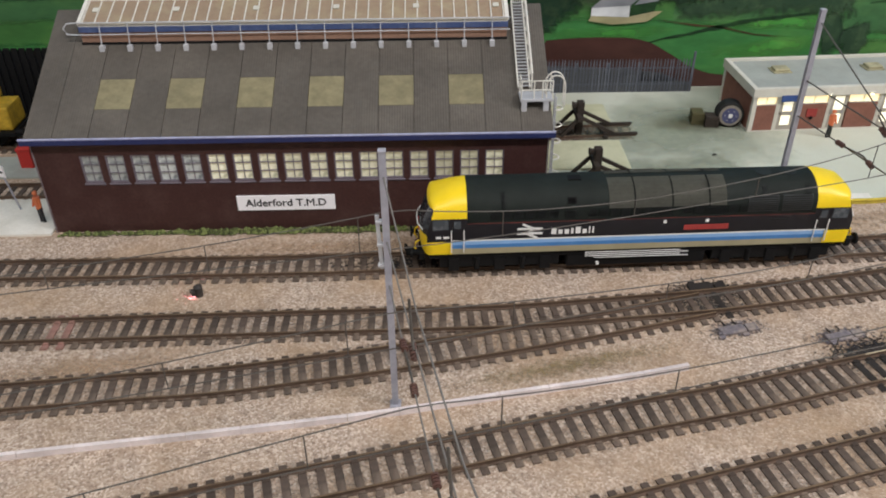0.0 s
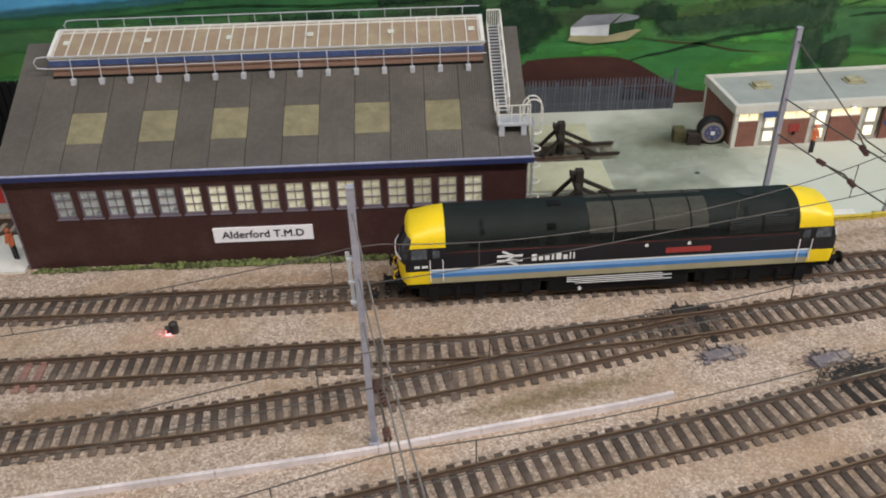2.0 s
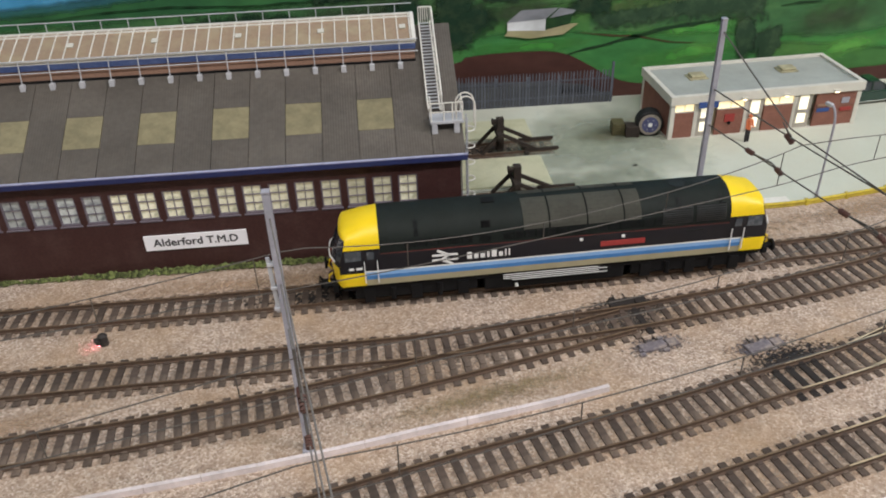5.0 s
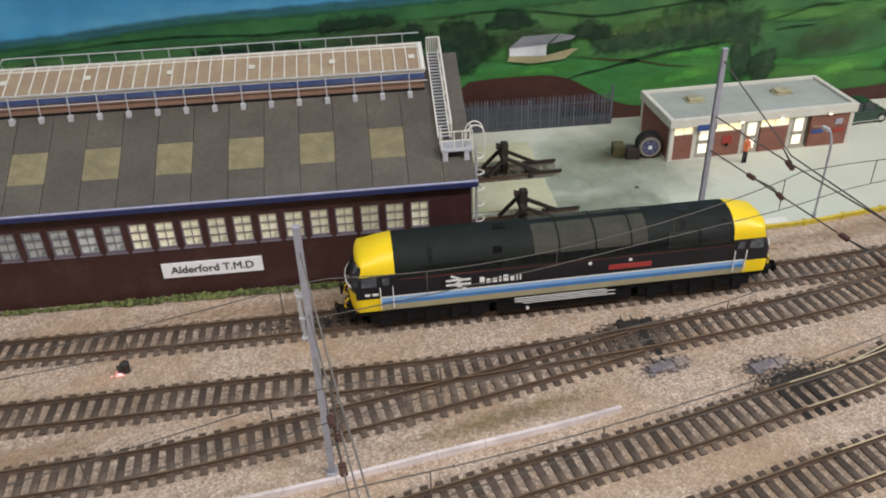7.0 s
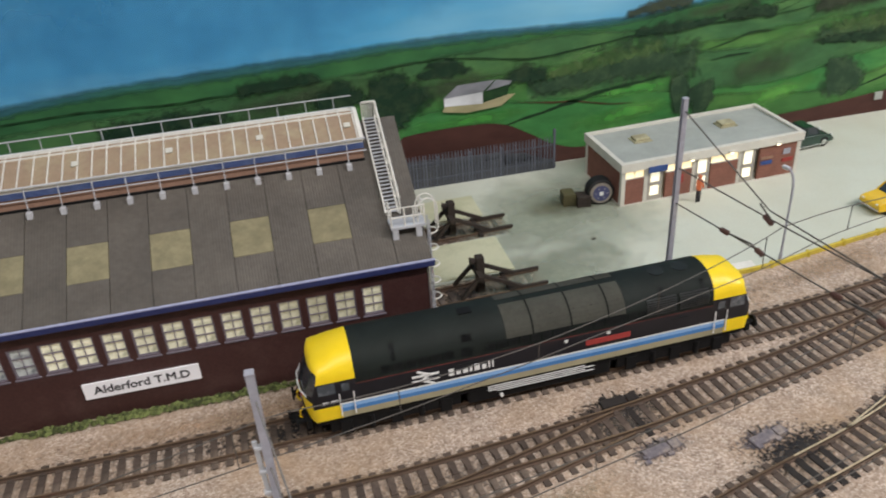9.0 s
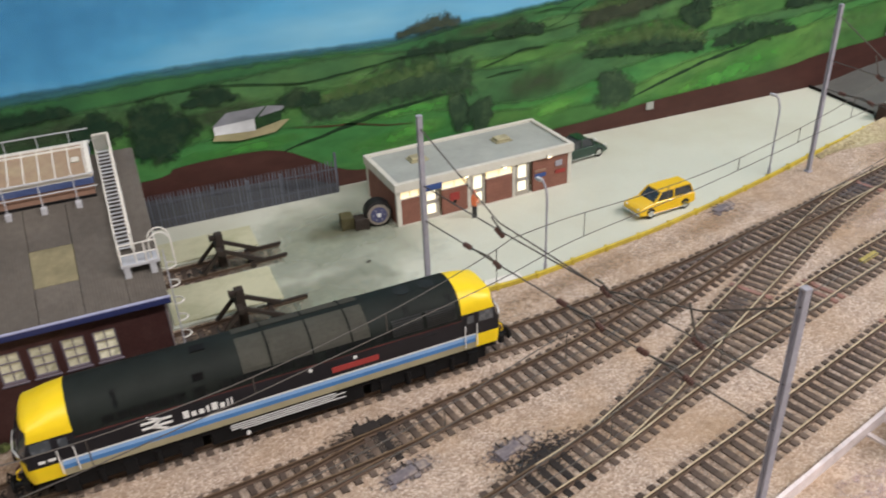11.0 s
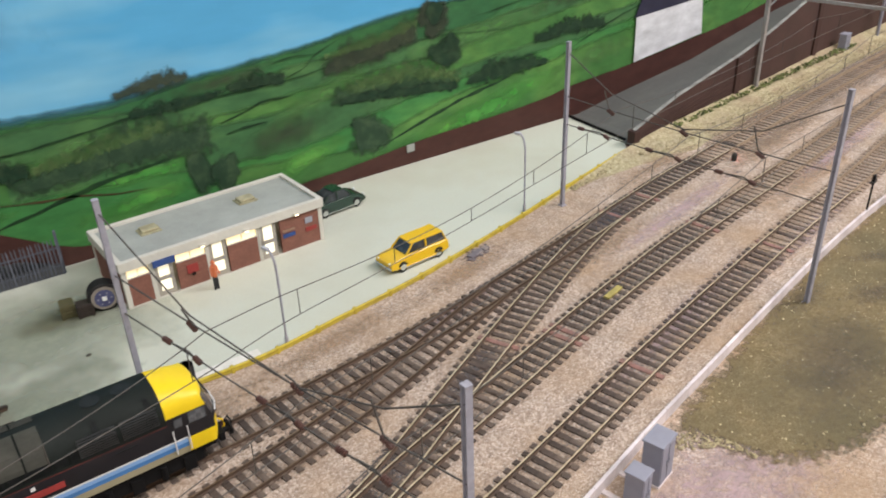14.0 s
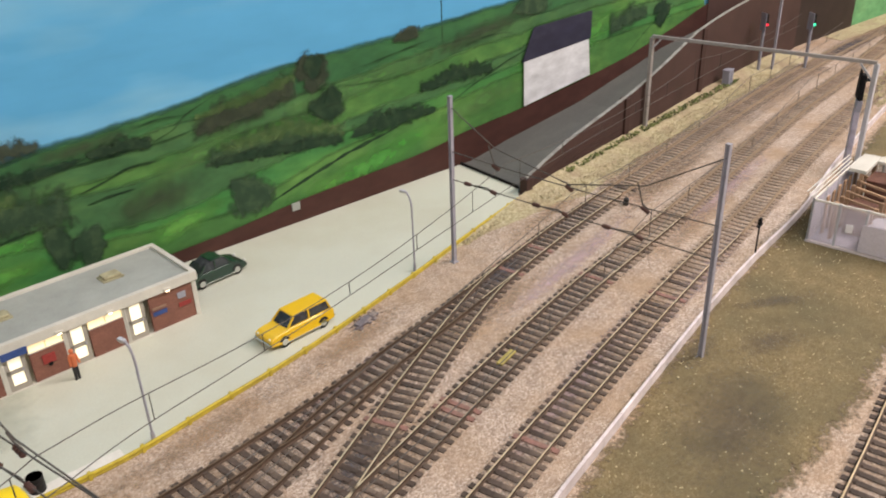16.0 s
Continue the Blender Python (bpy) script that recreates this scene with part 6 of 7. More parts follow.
def yard_bin(x, y, rz, sx, sy, sz, m, label, lid=None):
    t = thing("scrap_crate", x, y, 0.2, rz, label, "crate", "scrap crates by the track")
    part("body", box(B(), -sx / 2, sx / 2, -sy / 2, sy / 2, 0, sz, None, 0.6), m, t)
    for a in (-1, 1):
        part("rib", box(B(), a * sx / 3 - 0.6, a * sx / 3 + 0.6, -sy / 2 - 0.5, sy / 2 + 0.5, 0.4, sz + 0.3), m, t)
    part("lid", box(B(), -sx / 2 + 0.7, sx / 2 - 0.7, -sy / 2 + 0.7, sy / 2 - 0.7, sz, sz + 0.8), lid or m, t)
    return t


DARKCRATE = shader("dark_grey_crate", (0.045, 0.045, 0.048), 0.6, grain=0.2, grain_mm=2, stain=0.5, stain_mm=7, stain_colour=(0.10, 0.09, 0.08))
yard_bin(155, 436, 22, 13, 11, 8.5, DARKCRATE, "dark grey scrap crate beside the track")
yard_bin(167.5, 439.5, 22, 13, 10, 8.0, DARKCRATE, "dark scrap crate with a cream lid", SLAB)
yard_bin(180, 444, 22, 13, 12, 10, DARKCRATE, "tall dark brown scrap crate beside the track")
br = thing("oil_drum", 246, 455, 1.4, 0, "black oil drum on the yard edge", "drum")
part("shell", rod(B(), (0, 0, 0), (0, 0, 9.5), 4.0, 20), RUBBER, br)
for z in (0.4, 3.4, 6.4, 9.2):
    part("hoop", rod(B(), (0, 0, z - 0.3), (0, 0, z + 0.3), 4.3, 20), RUBBER, br)
sp = thing("stone_chip", 205, 515, 1.4, 20, "small dark stone chip lying on the yard", "stone")
part("stone", box(B(), -1.6, 1.6, -0.8, 0.8, 0, 0.9, None, 0.3), RUBBER, sp)


def lamp_post(x, y, rz, tall=66.0):
    t = thing("lamp_post", x, y, 0.4, rz, "thin grey yard lamp post with a curved arm", "lamp post", "yard lamp posts")
    arc = [(0, 0, 0), (0, 0, tall * 0.8), *[(6 * (1 - math.cos(a)), 0, tall * 0.8 + tall * 0.2 * math.sin(a)) for a in (math.pi / 2 * k / 6 for k in range(1, 7))]]
    part("pole", pipe(B(), arc, 0.75, 8), STEELGREY, t)
    part("base", rod(B(), (0, 0, 0), (0, 0, 7), 1.2, 10), STEELGREY, t)
    hd = part("lamp_head", box(B(), 4.8, 10.0, -1.2, 1.2, tall - 1.0, tall + 0.7, None, 0.4), PALEGREY, t)
    part("lens", box(B(), 5.4, 9.6, -0.9, 1.0, tall - 1.5, tall - 0.9), WHITE, hd)
    return t


lamp_post(307, 450, 105)
lamp_post(541, 500, 105)


def figurine(x, y, z, rz, label):
    """A small painted worker figure as one plain shape."""
    bm = B()
    for s in (-1, 1):
        rod(bm, (s * 1.1, 0, 0), (s * 0.8, 0, 10.5), 0.9, 8, 1.2)
    for f in bm.faces:
        f.material_index = 1
    k = len(bm.faces)
    rod(bm, (0, 0, 10.0), (0, 0, 18.2), 1.8, 10, 2.2)
    bmesh.ops.create_uvsphere(bm, u_segments=10, v_segments=7, radius=1.6, matrix=Matrix.Translation((0, 0, 20.8)))
    for s in (-1, 1):
        rod(bm, (s * 2.2, 0, 17.6), (s * 2.9, -1.4, 11.5), 0.7, 7)
    me = mesh_of("worker_figurine", bm, [HIVIS, BODYBLACK])
    ob = new("worker_figurine", me)
    ob.matrix_world = pose(x * MM, y * MM, z * MM, 0, 0, rz)
    return tagged(ob, label, "figurine")


figurine(298, 541, 1.4, 10, "small painted worker figurine in orange by the office")
figurine(-247, 439, 1.2, -20, "small painted worker figurine in orange by the shed")
dark_sheets = thing("corrugated_fence", -350, 606, 0, 0, "dark corrugated sheet fence beyond the shed", "fence")
for k in range(36):
    part("sheet_rib", box(B(), -110 + 6 * k, -105.4 + 6 * k, -0.8, 0.8, 0, 56, None, 0.5), BLACK, dark_sheets)
part("backing_sheet", box(B(), -110, 106, 0.9, 1.6, 0, 54), BODYBLACK, dark_sheets)
part("rail", box(B(), -110, 106, 1.7, 2.6, 44, 47), BLACK, dark_sheets)


# ---- cars ----
def car(name, x, y, rz, L, W, side, roof, paint_mat, label, colour_trim=None):
    """side: outline of the lower body (along, up); roof: outline of the cabin (along, up)."""
    t = thing(name, x, y, 1.4, rz, label, "car")

    def hull(outline, wid, tuck, bevel):
        bm = B()
        prism(bm, outline, -wid / 2, wid / 2, "y")
        top = max(z for _, z in outline)
        for v in bm.verts:
            q = max(0.0, min(1.0, (v.co.z - 4) / max(1.0, top - 4)))
            v.co.y *= 1 - tuck * q
        bmesh.ops.bevel(bm, geom=bm.edges[:], offset=bevel, segments=3, affect="EDGES", profile=0.6)
        return bm

    part("body", hull(side, W, 0.06, 1.0), paint_mat, t, smooth=False)
    part("cabin", hull(roof, W * 0.88, 0.16, 0.9), GLASS_DARK, t, "dark windows")
    zt = max(z for _, z in roof)
    xs = [p for p, z in roof if z > zt - 1.2]
    part("roof", box(B(), min(xs) - 0.6, max(xs) + 0.6, -W * 0.37, W * 0.37, zt - 0.9, zt + 0.5, None, 0.5), paint_mat, t)
    x0, x1 = min(p for p, _ in roof), max(p for p, _ in roof)
    for s in (-1, 1):
        for a, b in ((roof[0], roof[1]), (roof[-1], roof[-2])):
            part("pillar", bar(B(), (a[0], s * W * 0.43, a[1]), (b[0], s * W * 0.375, b[1]), 1.1, 1.0), paint_mat, t)
        part("pillar", bar(B(), ((x0 + x1) / 2, s * W * 0.435, side[0][1] + 6), ((x0 + x1) / 2, s * W * 0.375, zt), 1.0, 0.9), paint_mat, t)
        part("sill", box(B(), -L * 0.28, L * 0.28, s * W * 0.5 - 0.5, s * W * 0.5 + 0.3, 2.6, 3.4), CHROME, t)
        for xx in (-L * 0.31, L * 0.31):
            wh = thing("wheel")
            wh.parent = t
            wh.matrix_basis = pose(xx * MM, s * (W / 2 - 1.6) * MM, 4.2 * MM)
            part("tyre", rod(B(), (0, -1.5, 0), (0, 1.5, 0), 4.2, 20), RUBBER, wh)
            part("hub_cap", rod(B(), (0, s * 1.3, 0), (0, s * 1.9, 0), 2.4, 14), CHROME, wh)
        for xx, m in ((L / 2 - 0.6, LWHITE), (-L / 2 + 0.6, RED)):
            part("lamp", rod(B(), (xx - 0.5, s * W * 0.33, 8.0), (xx + 0.5, s * W * 0.33, 8.0), 1.2, 10), m, t)
    for xx in (-L / 2 - 0.3, L / 2 + 0.3):
        part("bumper", box(B(), xx - 0.7, xx + 0.7, -W * 0.46, W * 0.46, 4.4, 5.8, None, 0.4), CHROME, t)
    return t


car("saloon_car", 424, 602, 6, 50, 20,
    [(-25, 4), (-25, 7.5), (-21, 10.5), (-14, 11.5), (10, 11.5), (17, 10.8), (23, 8.5), (25, 6), (25, 4), (18, 2.5), (-18, 2.5)],
    [(-16, 11), (-10, 16.5), (-4, 18.6), (4, 18.4), (8, 16.8), (12, 11)], GREENCAR, "old dark green rounded saloon car")
car("estate_car", 427, 490, 184, 52, 20,
    [(-26, 4), (-26, 10.5), (-24.5, 11.5), (11, 11.5), (23, 10.2), (26, 8.5), (26, 4), (17, 2.8), (-17, 2.8)],
    [(-24, 11.3), (-21.5, 18.2), (3, 18.4), (6, 17.6), (12.5, 11.3)], YELLOWCAR, "bright yellow estate car parked by the yard edge")

# yellow kerb pipe along the yard's front
kp = thing("kerb_pipe", label="weathered yellow kerb pipe along the yard edge", category="pipe")
edge = [p for p in curve_pts(YARD_FRONT, 6.0) if p.x > 232]
part("pipe", pipe(B(), [(p.x, p.y - 1.5, 2.8) for p in edge], 1.15, 8), YPIPE, kp)
part("pipe", pipe(B(), [(p.x, p.y - 1.5, 0.7) for p in edge], 0.8, 8), YPIPE, kp)
for p in edge[1::5]:
    part("bracket", box(B(), p.x - 1.0, p.x + 1.0, p.y - 3.0, p.y + 0.2, -0.4, 4.2, None, 0.3), YPIPE, kp)

# ---- ramp road and brick retaining wall ----
WALL_BASE = [(712, 541), (800, 555), (894, 569), (971, 580), (1114, 605), (1294, 628), (1430, 638)]


def wall_y(x):
    return float(np.interp(x, [p[0] for p in WALL_BASE], [p[1] for p in WALL_BASE]))


def wall_top(x):
    return float(np.interp(x, [700, 776, 911, 1014, 1069, 1162, 1420], [14, 31, 49, 71, 84, 94, 112]))


def ramp():
    bm = B()
    rows = []
    for k in range(29):
        x = 712 + 25 * k
        z = max(1.0, wall_top(x) - 23)
        rows.append([bm.verts.new(p) for p in ((x, wall_y(x) + 2, z), (x, 643.5, z), (x, wall_y(x) + 2, -2), (x, 643.5, -2))])
    for a, b in zip(rows, rows[1:]):
        bm.faces.new((a[0], b[0], b[1], a[1]))
        bm.faces.new((a[2], b[2], b[0], a[0]))
    bm.faces.new((rows[0][2], rows[0][0], rows[0][1], rows[0][3]))
    return solid("road", bm, ROADGREY, "grey road climbing behind a brick retaining wall", "road", kind="structure")


ramp()
COPING = shader("dirty_pale_coping", (0.34, 0.34, 0.31), 0.8, grain=0.2, grain_mm=3, stain=0.7, stain_mm=14, stain_colour=(0.14, 0.13, 0.12))
rw = thing("retaining_wall", label="dark brown brick retaining wall with pale coping", category="wall", kind="structure")
bm, cp = B(), B()
prev = None
for k in range(30):
    x = 712 + 24 * k
    y, z = wall_y(x), wall_top(x)
    ring = [bm.verts.new(p) for p in ((x, y, -2), (x, y, z), (x, y + 4, z), (x, y + 4, -2))]
    crng = [cp.verts.new(p) for p in ((x, y - 0.5, z), (x, y - 0.5, z + 0.9), (x, y + 3.0, z + 0.9), (x, y + 3.0, z))]
    if prev:
        for i in range(4):
            bm.faces.new((prev[0][i], ring[i], ring[(i + 1) % 4], prev[0][(i + 1) % 4]))
            cp.faces.new((prev[1][i], crng[i], crng[(i + 1) % 4], prev[1][(i + 1) % 4]))
    else:
        bm.faces.new(ring)
        cp.faces.new(crng)
    prev = (ring, crng)
for b in (bm, cp):
    bmesh.ops.recalc_face_normals(b, faces=b.faces[:])
part("wall", bm, BRICKBROWN, rw)
part("coping", cp, COPING, rw, "pale grey coping")
for x in (713, 898, 1090):
    part("pilaster", box(B(), x - 4, x + 4, wall_y(x) - 3, wall_y(x) + 6, -1, wall_top(x) - 0.6, None, 0.4), BRICKBROWN, rw)
for z in range(4, 40, 6):
    part("brick_ledge", bar(B(), (720, wall_y(720) - 0.3, z * 0.3), (890, wall_y(890) - 0.3, z), 0.5, 0.5), BRICKBROWN, rw)
part("road_lip", bar(B(), (716, 556, 3), (722, 641, 3), 1.6, 2.4), BLACK, rw, "dark lip where the road meets the yard")

# straw-coloured bank between the track and the wall
bank = B()
rows = []
for k in range(65):
    x = 560 + 12.5 * k
    yw = wall_y(x) if x > 712 else float(np.interp(x, [560, 600, 712], [503, 514, 541]))
    rise = min(1.0, max(0.0, (x - 600) / 150))
    row = []
    for i in range(8):
        q = i / 7
        wide = 10 + 44 * rise
        row.append(bank.verts.new((x, yw - 1 - wide * (1 - q), -0.5 + (1.0 + 7.0 * rise) * q * q + 0.8 * noise.noise((x / 9, q * 4, 1.1)) * q)))
    rows.append(row)
for a, b in zip(rows, rows[1:]):
    for i in range(7):
        bank.faces.new((a[i], b[i], b[i + 1], a[i + 1]))
solid("grass_bank", bank, STRAW, "straw-coloured flock bank beside the track", "bank", kind="structure", smooth=True)
tuft_strip("foam_tufts", [(770, 545), (800, 549), (894, 562), (1044, 581), (1180, 598)], 5.0, 560, 1.5, GREENTUFT, "olive foam tufts at the foot of the brick wall", 11, 5.5)
tuft_strip("foam_tufts", [(700, 526), (800, 532), (894, 542), (1044, 562), (1250, 590)], 15.0, 2000, 0.9, STRAWTUFT, "straw-coloured tufts on the bank", 12, 2.0)
tuft_strip("foam_tufts", [(600, 507), (660, 520), (706, 533)], 2.5, 240, 1.3, STRAWTUFT, "straw-coloured tufts at the yard edge", 13, 0.0)

# brown flock earth at the layout's front
OUT = [(440, 254), (475, 270), (560, 290), (680, 318), (800, 337), (1000, 366), (1400, 440), (1400, 340), (1000, 280), (820, 238), (700, 208), (600, 196), (540, 190), (490, 194), (455, 210), (444, 228)]


def inside_depth(x, y):
    """How far a place lies inside the outline (minus: outside)."""
    best, within = 1e9, False
    for (ax, ay), (bx_, by_) in zip(OUT, OUT[1:] + OUT[:1]):
        dx, dy = bx_ - ax, by_ - ay
        q = max(0.0, min(1.0, ((x - ax) * dx + (y - ay) * dy) / (dx * dx + dy * dy)))
        best = min(best, math.hypot(x - ax - q * dx, y - ay - q * dy))
        if (ay > y) != (by_ > y) and x < ax + (y - ay) * dx / dy:
            within = not within
    return best if within else -best


earth = B()
EX, EY, ES = range(410, 1420, 5), range(166, 446, 5), 5
fringe = earth.verts.layers.float.new("edge")
place = {}
for x in EX:
    for y in EY:
        d = inside_depth(x, y)
        if d > -16:
            d += 5.0 * noise.noise((x / 22, y / 22, 2.0))
            place[x, y] = earth.verts.new((x, y, 0.5 + max(0.0, min(0.8, 0.05 * d)) + 0.3 * noise.noise((x / 25, y / 25, 1))))
            place[x, y][fringe] = max(-1.0, min(2.0, 0.5 + d / 11))
for x, y in list(place):
    q = [(x, y), (x + ES, y), (x + ES, y + ES), (x, y + ES)]
    if all(k in place for k in q):
        earth.faces.new([place[k] for k in q])
solid("earth_patch", earth, EARTH, "brown flock earth with pale specks beside the trough", "earth", kind="structure", smooth=True)
tuft_strip("foam_tufts", [(424, 250), (434, 244), (444, 236), (450, 222)], 7, 260, 0.7, STRAWTUFT, "straw-coloured tufts beside the grey cabinets", 17, 0.3)


flecks = B()
r = random.Random(8)
while len(flecks.verts) < 3800:
    x, y = r.uniform(430, 900), r.uniform(185, 345)
    if inside_depth(x, y) > 4 and noise.noise((x / 30, y / 30, 7)) > r.uniform(-0.5, 0.4):
        s, z = r.uniform(0.45, 1.1), 1.25 + 0.3 * noise.noise((x / 25, y / 25, 1))
        v = [flecks.verts.new((x + s * r.uniform(0.5, 1.2) * math.cos(b), y + s * r.uniform(0.5, 1.2) * math.sin(b), z - 0.2)) for b in (0, 2.1, 4.2)]
        v.append(flecks.verts.new((x, y, z + s * 0.6)))
        for i in range(3):
            flecks.faces.new((v[i], v[(i + 1) % 3], v[3]))
solid("straw_flecks", flecks, shader("pale_straw_fleck", (0.66, 0.58, 0.38), 0.9, per_island=0.4), "pale straw flecks scattered over the brown earth", "flecks", kind="stuff")
far_bank = B()
prism(far_bank, [(1500, 606), (1600, 600), (1760, 596), (2035, 590), (2035, 641), (1560, 641), (1510, 636)], -1.5, 1.0, "z")
solid("straw_ground", far_bank, STRAW, "straw-coloured flock ground beyond the far signals", "ground", kind="structure")


# ---- cable troughs: one lid after another ----
def trough(line, label, wide=4.6):
    t = thing("cable_trough", label=label, category="cable trough", group="cable troughs")
    pts = curve_pts(line, 24.0)
    for a, b in zip(pts, pts[1:]):
        d = (b - a).normalized()
        g = part("lid", bar(B(), (a.x + d.x * 0.15, a.y + d.y * 0.15, 0.9), (b.x - d.x * 0.15, b.y - d.y * 0.15, 0.9), 1.9, wide), TROUGHMAT, t)
    return t


trough([(-420, 208), (-300, 226), (-190, 242), (-94, 254), (-21, 264), (38, 275), (96, 285), (141, 295)], "pale concrete cable trough between the tracks", 4.8)
trough([(180, 200), (306, 231), (398, 254), (433, 263), (553, 290), (650, 311), (733, 326), (846, 343), (960, 370), (1077, 393), (1197, 414), (1400, 446)], "pale concrete cable trough beside the main track", 12.5)


# ---- lineside cabinets, point motors, plank, ground lamps ----
def cabinet(x, y, rz, sx, sy, sz, label):
    t = thing("lineside_cabinet", x, y, 0, rz, label, "cabinet", "lineside cabinets")
    part("body", box(B(), -sx / 2, sx / 2, -sy / 2, sy / 2, -0.3, sz, None, 0.4), BOXGREY, t)
    part("roof", box(B(), -sx / 2 - 0.6, sx / 2 + 0.6, -sy / 2 - 0.6, sy / 2 + 0.6, sz, sz + 1.2, None, 0.4), BOXGREY, t)
    for s in (-1, 1):
        d = part("door", box(B(), s * sx / 4 - sx / 4 + 0.5, s * sx / 4 + sx / 4 - 0.5, -sy / 2 - 0.35, -sy / 2, 1.2, sz - 1, None, 0.15), BOXGREY, t)
        part("handle", box(B(), s * 1.2 - 0.3, s * 1.2 + 0.3, -sy / 2 - 0.8, -sy / 2 - 0.3, sz * 0.45, sz * 0.6), STEELGREY, d)
    part("plinth", box(B(), -sx / 2 - 0.5, sx / 2 + 0.5, -sy / 2 - 0.5, sy / 2 + 0.5, -0.5, 0.8), TROUGHMAT, t)
    return t


cabinet(379, 231.5, 14, 8.4, 9.4, 21, "grey metal lineside cabinet beside the trough")
cabinet(401, 239, 14, 13.5, 10, 24, "wide grey metal lineside cabinet beside the trough")
cabinet(1152, 597, 8, 14, 9, 23, "grey metal lineside cabinet on the grass bank")
for x, y in ((374, 242.5), (389, 249)):
    q = thing("cable_duct", x, y, 0, -76, "short pale cable duct from trough to cabinet", "duct")
    part("lid", box(B(), -5, 5, -1.4, 1.4, -0.2, 1.2, None, 0.3), TROUGHMAT, q)


def point_motor(x, y, rz, m, label):
    t = thing("point_motor", x, y, 0, rz, label, "point motor", "point motors")
    part("case", box(B(), -9, 5, -3.0, 3.0, -0.2, 1.7, None, 0.8), m, t)
    part("cover", box(B(), 6, 12, -2.6, 2.6, -0.2, 1.6, None, 0.6), m, t)
    part("rod", rod(B(), (-4, 3, 0.8), (-4, 8, 0.8), 0.35, 6), OILED, t)
    part("rod", rod(B(), (2, 3, 0.8), (2, 8, 0.8), 0.35, 6), OILED, t)
    r = random.Random(int(x))
    for k in range(7):
        a, b = r.uniform(-11, 12), r.uniform(-5, 5)
        part("debris", box(B(), a - 1.6, a + 1.6, b - 1, b + 1, -0.3, r.uniform(0.7, 1.3), None, 0.3), m, t)
    return t


point_motor(158, 320, 12, MOTOR, "grey-blue point motor beside the turnout")
point_motor(211, 313, 14, MOTOR, "grey-blue point motor beside the turnout")
point_motor(152, 358, 6, OILED, "oily black point motor between the tracks")
point_motor(470, 470, 14, MOTOR, "grey-blue point motor by the yard edge")
# dark oily stain on the ballast around the motors
for x, y, sx, sy, m, n in ((152, 354, 20, 9, OILED, 420), (222, 303, 21, 8, OILED, 320), (150, 338, 14, 8, OILED, 160)):
    bm = B()
    r = random.Random(int(x + y))
    for k in range(n):
        a, q = r.uniform(0, 6.3), r.random() ** 0.7
        px, py, s = x + sx * q * math.cos(a), y + sy * q * math.sin(a), r.uniform(0.3, 0.65)
        v = [bm.verts.new((px + s * r.uniform(0.6, 1.2) * math.cos(b), py + s * r.uniform(0.6, 1.2) * math.sin(b), 0.1)) for b in (0, 1.6, 3.1, 4.7)]
        v.append(bm.verts.new((px, py, 0.2 + s * 0.7)))
        for i in range(4):
            bm.faces.new((v[i], v[(i + 1) % 4], v[4]))
    solid("oily_chippings", bm, m, "dark oily ballast chippings round a point motor", "chippings", kind="stuff")

# soft dirt on the ballast: oily patches by the turnouts, brown and grey bloom along the tracks
OILDIRT = soften(shader("oily_dirt", (0.017, 0.015, 0.016), 0.7, grain=0.5, grain_mm=1.6, stain=0.4, stain_mm=9), 2.2, 1.6, 0.93, 1.0)
GREYDIRT = soften(shader("grey_dirt", (0.085, 0.078, 0.092), 0.8, grain=0.4, grain_mm=1.6, stain=0.4, stain_mm=9), 2.2, 1.6, 0.75, 1.0)
BEDDIRT = soften(shader("track_bed_dirt", (0.16, 0.13, 0.105), 0.85, grain=0.4, grain_mm=1.5, stain=0.5, stain_mm=20), 2.0, 1.3, 0.42, 0.9)
RUSTDIRT = soften(shader("rusty_ballast_dirt", (0.39, 0.265, 0.165), 0.85, grain=0.3, grain_mm=1.5, stain=0.3, stain_mm=20), 5.0, 1.0, 0.5, 0.8)


PINKDIRT = soften(shader("pinkish_ballast_bloom", (0.50, 0.375, 0.395), 0.85, grain=0.4, grain_mm=1.0, stain=0.3, stain_mm=24), 7.0, 0.9, 0.55, 0.7)
OLIVEDIRT = soften(shader("olive_brown_dirt", (0.25, 0.19, 0.095), 0.85, grain=0.3, grain_mm=1.5, stain=0.4, stain_mm=14), 3.5, 0.8, 0.62, 0.9)


def dirt_shade_patch(x, y, rx, ry, rz, m, label, lift=0.42):
    bm = B()
    e = bm.verts.layers.float.new("edge")
    c, s = math.cos(radians(rz)), math.sin(radians(rz))
    rows = []
    for a in range(13):
        row = []
        for b in range(13):
            u, v = b / 6 - 1, a / 6 - 1
            vert = bm.verts.new((x + c * u * rx - s * v * ry, y + s * u * rx + c * v * ry, lift))
            vert[e] = 1.25 - 1.7 * math.hypot(u, v)
            row.append(vert)
        rows.append(row)
    for p, q in zip(rows, rows[1:]):
        for b in range(12):
            bm.faces.new((p[b], p[b + 1], q[b + 1], q[b]))
    return solid("ballast_stain", bm, m, label, "stain", kind="stuff")


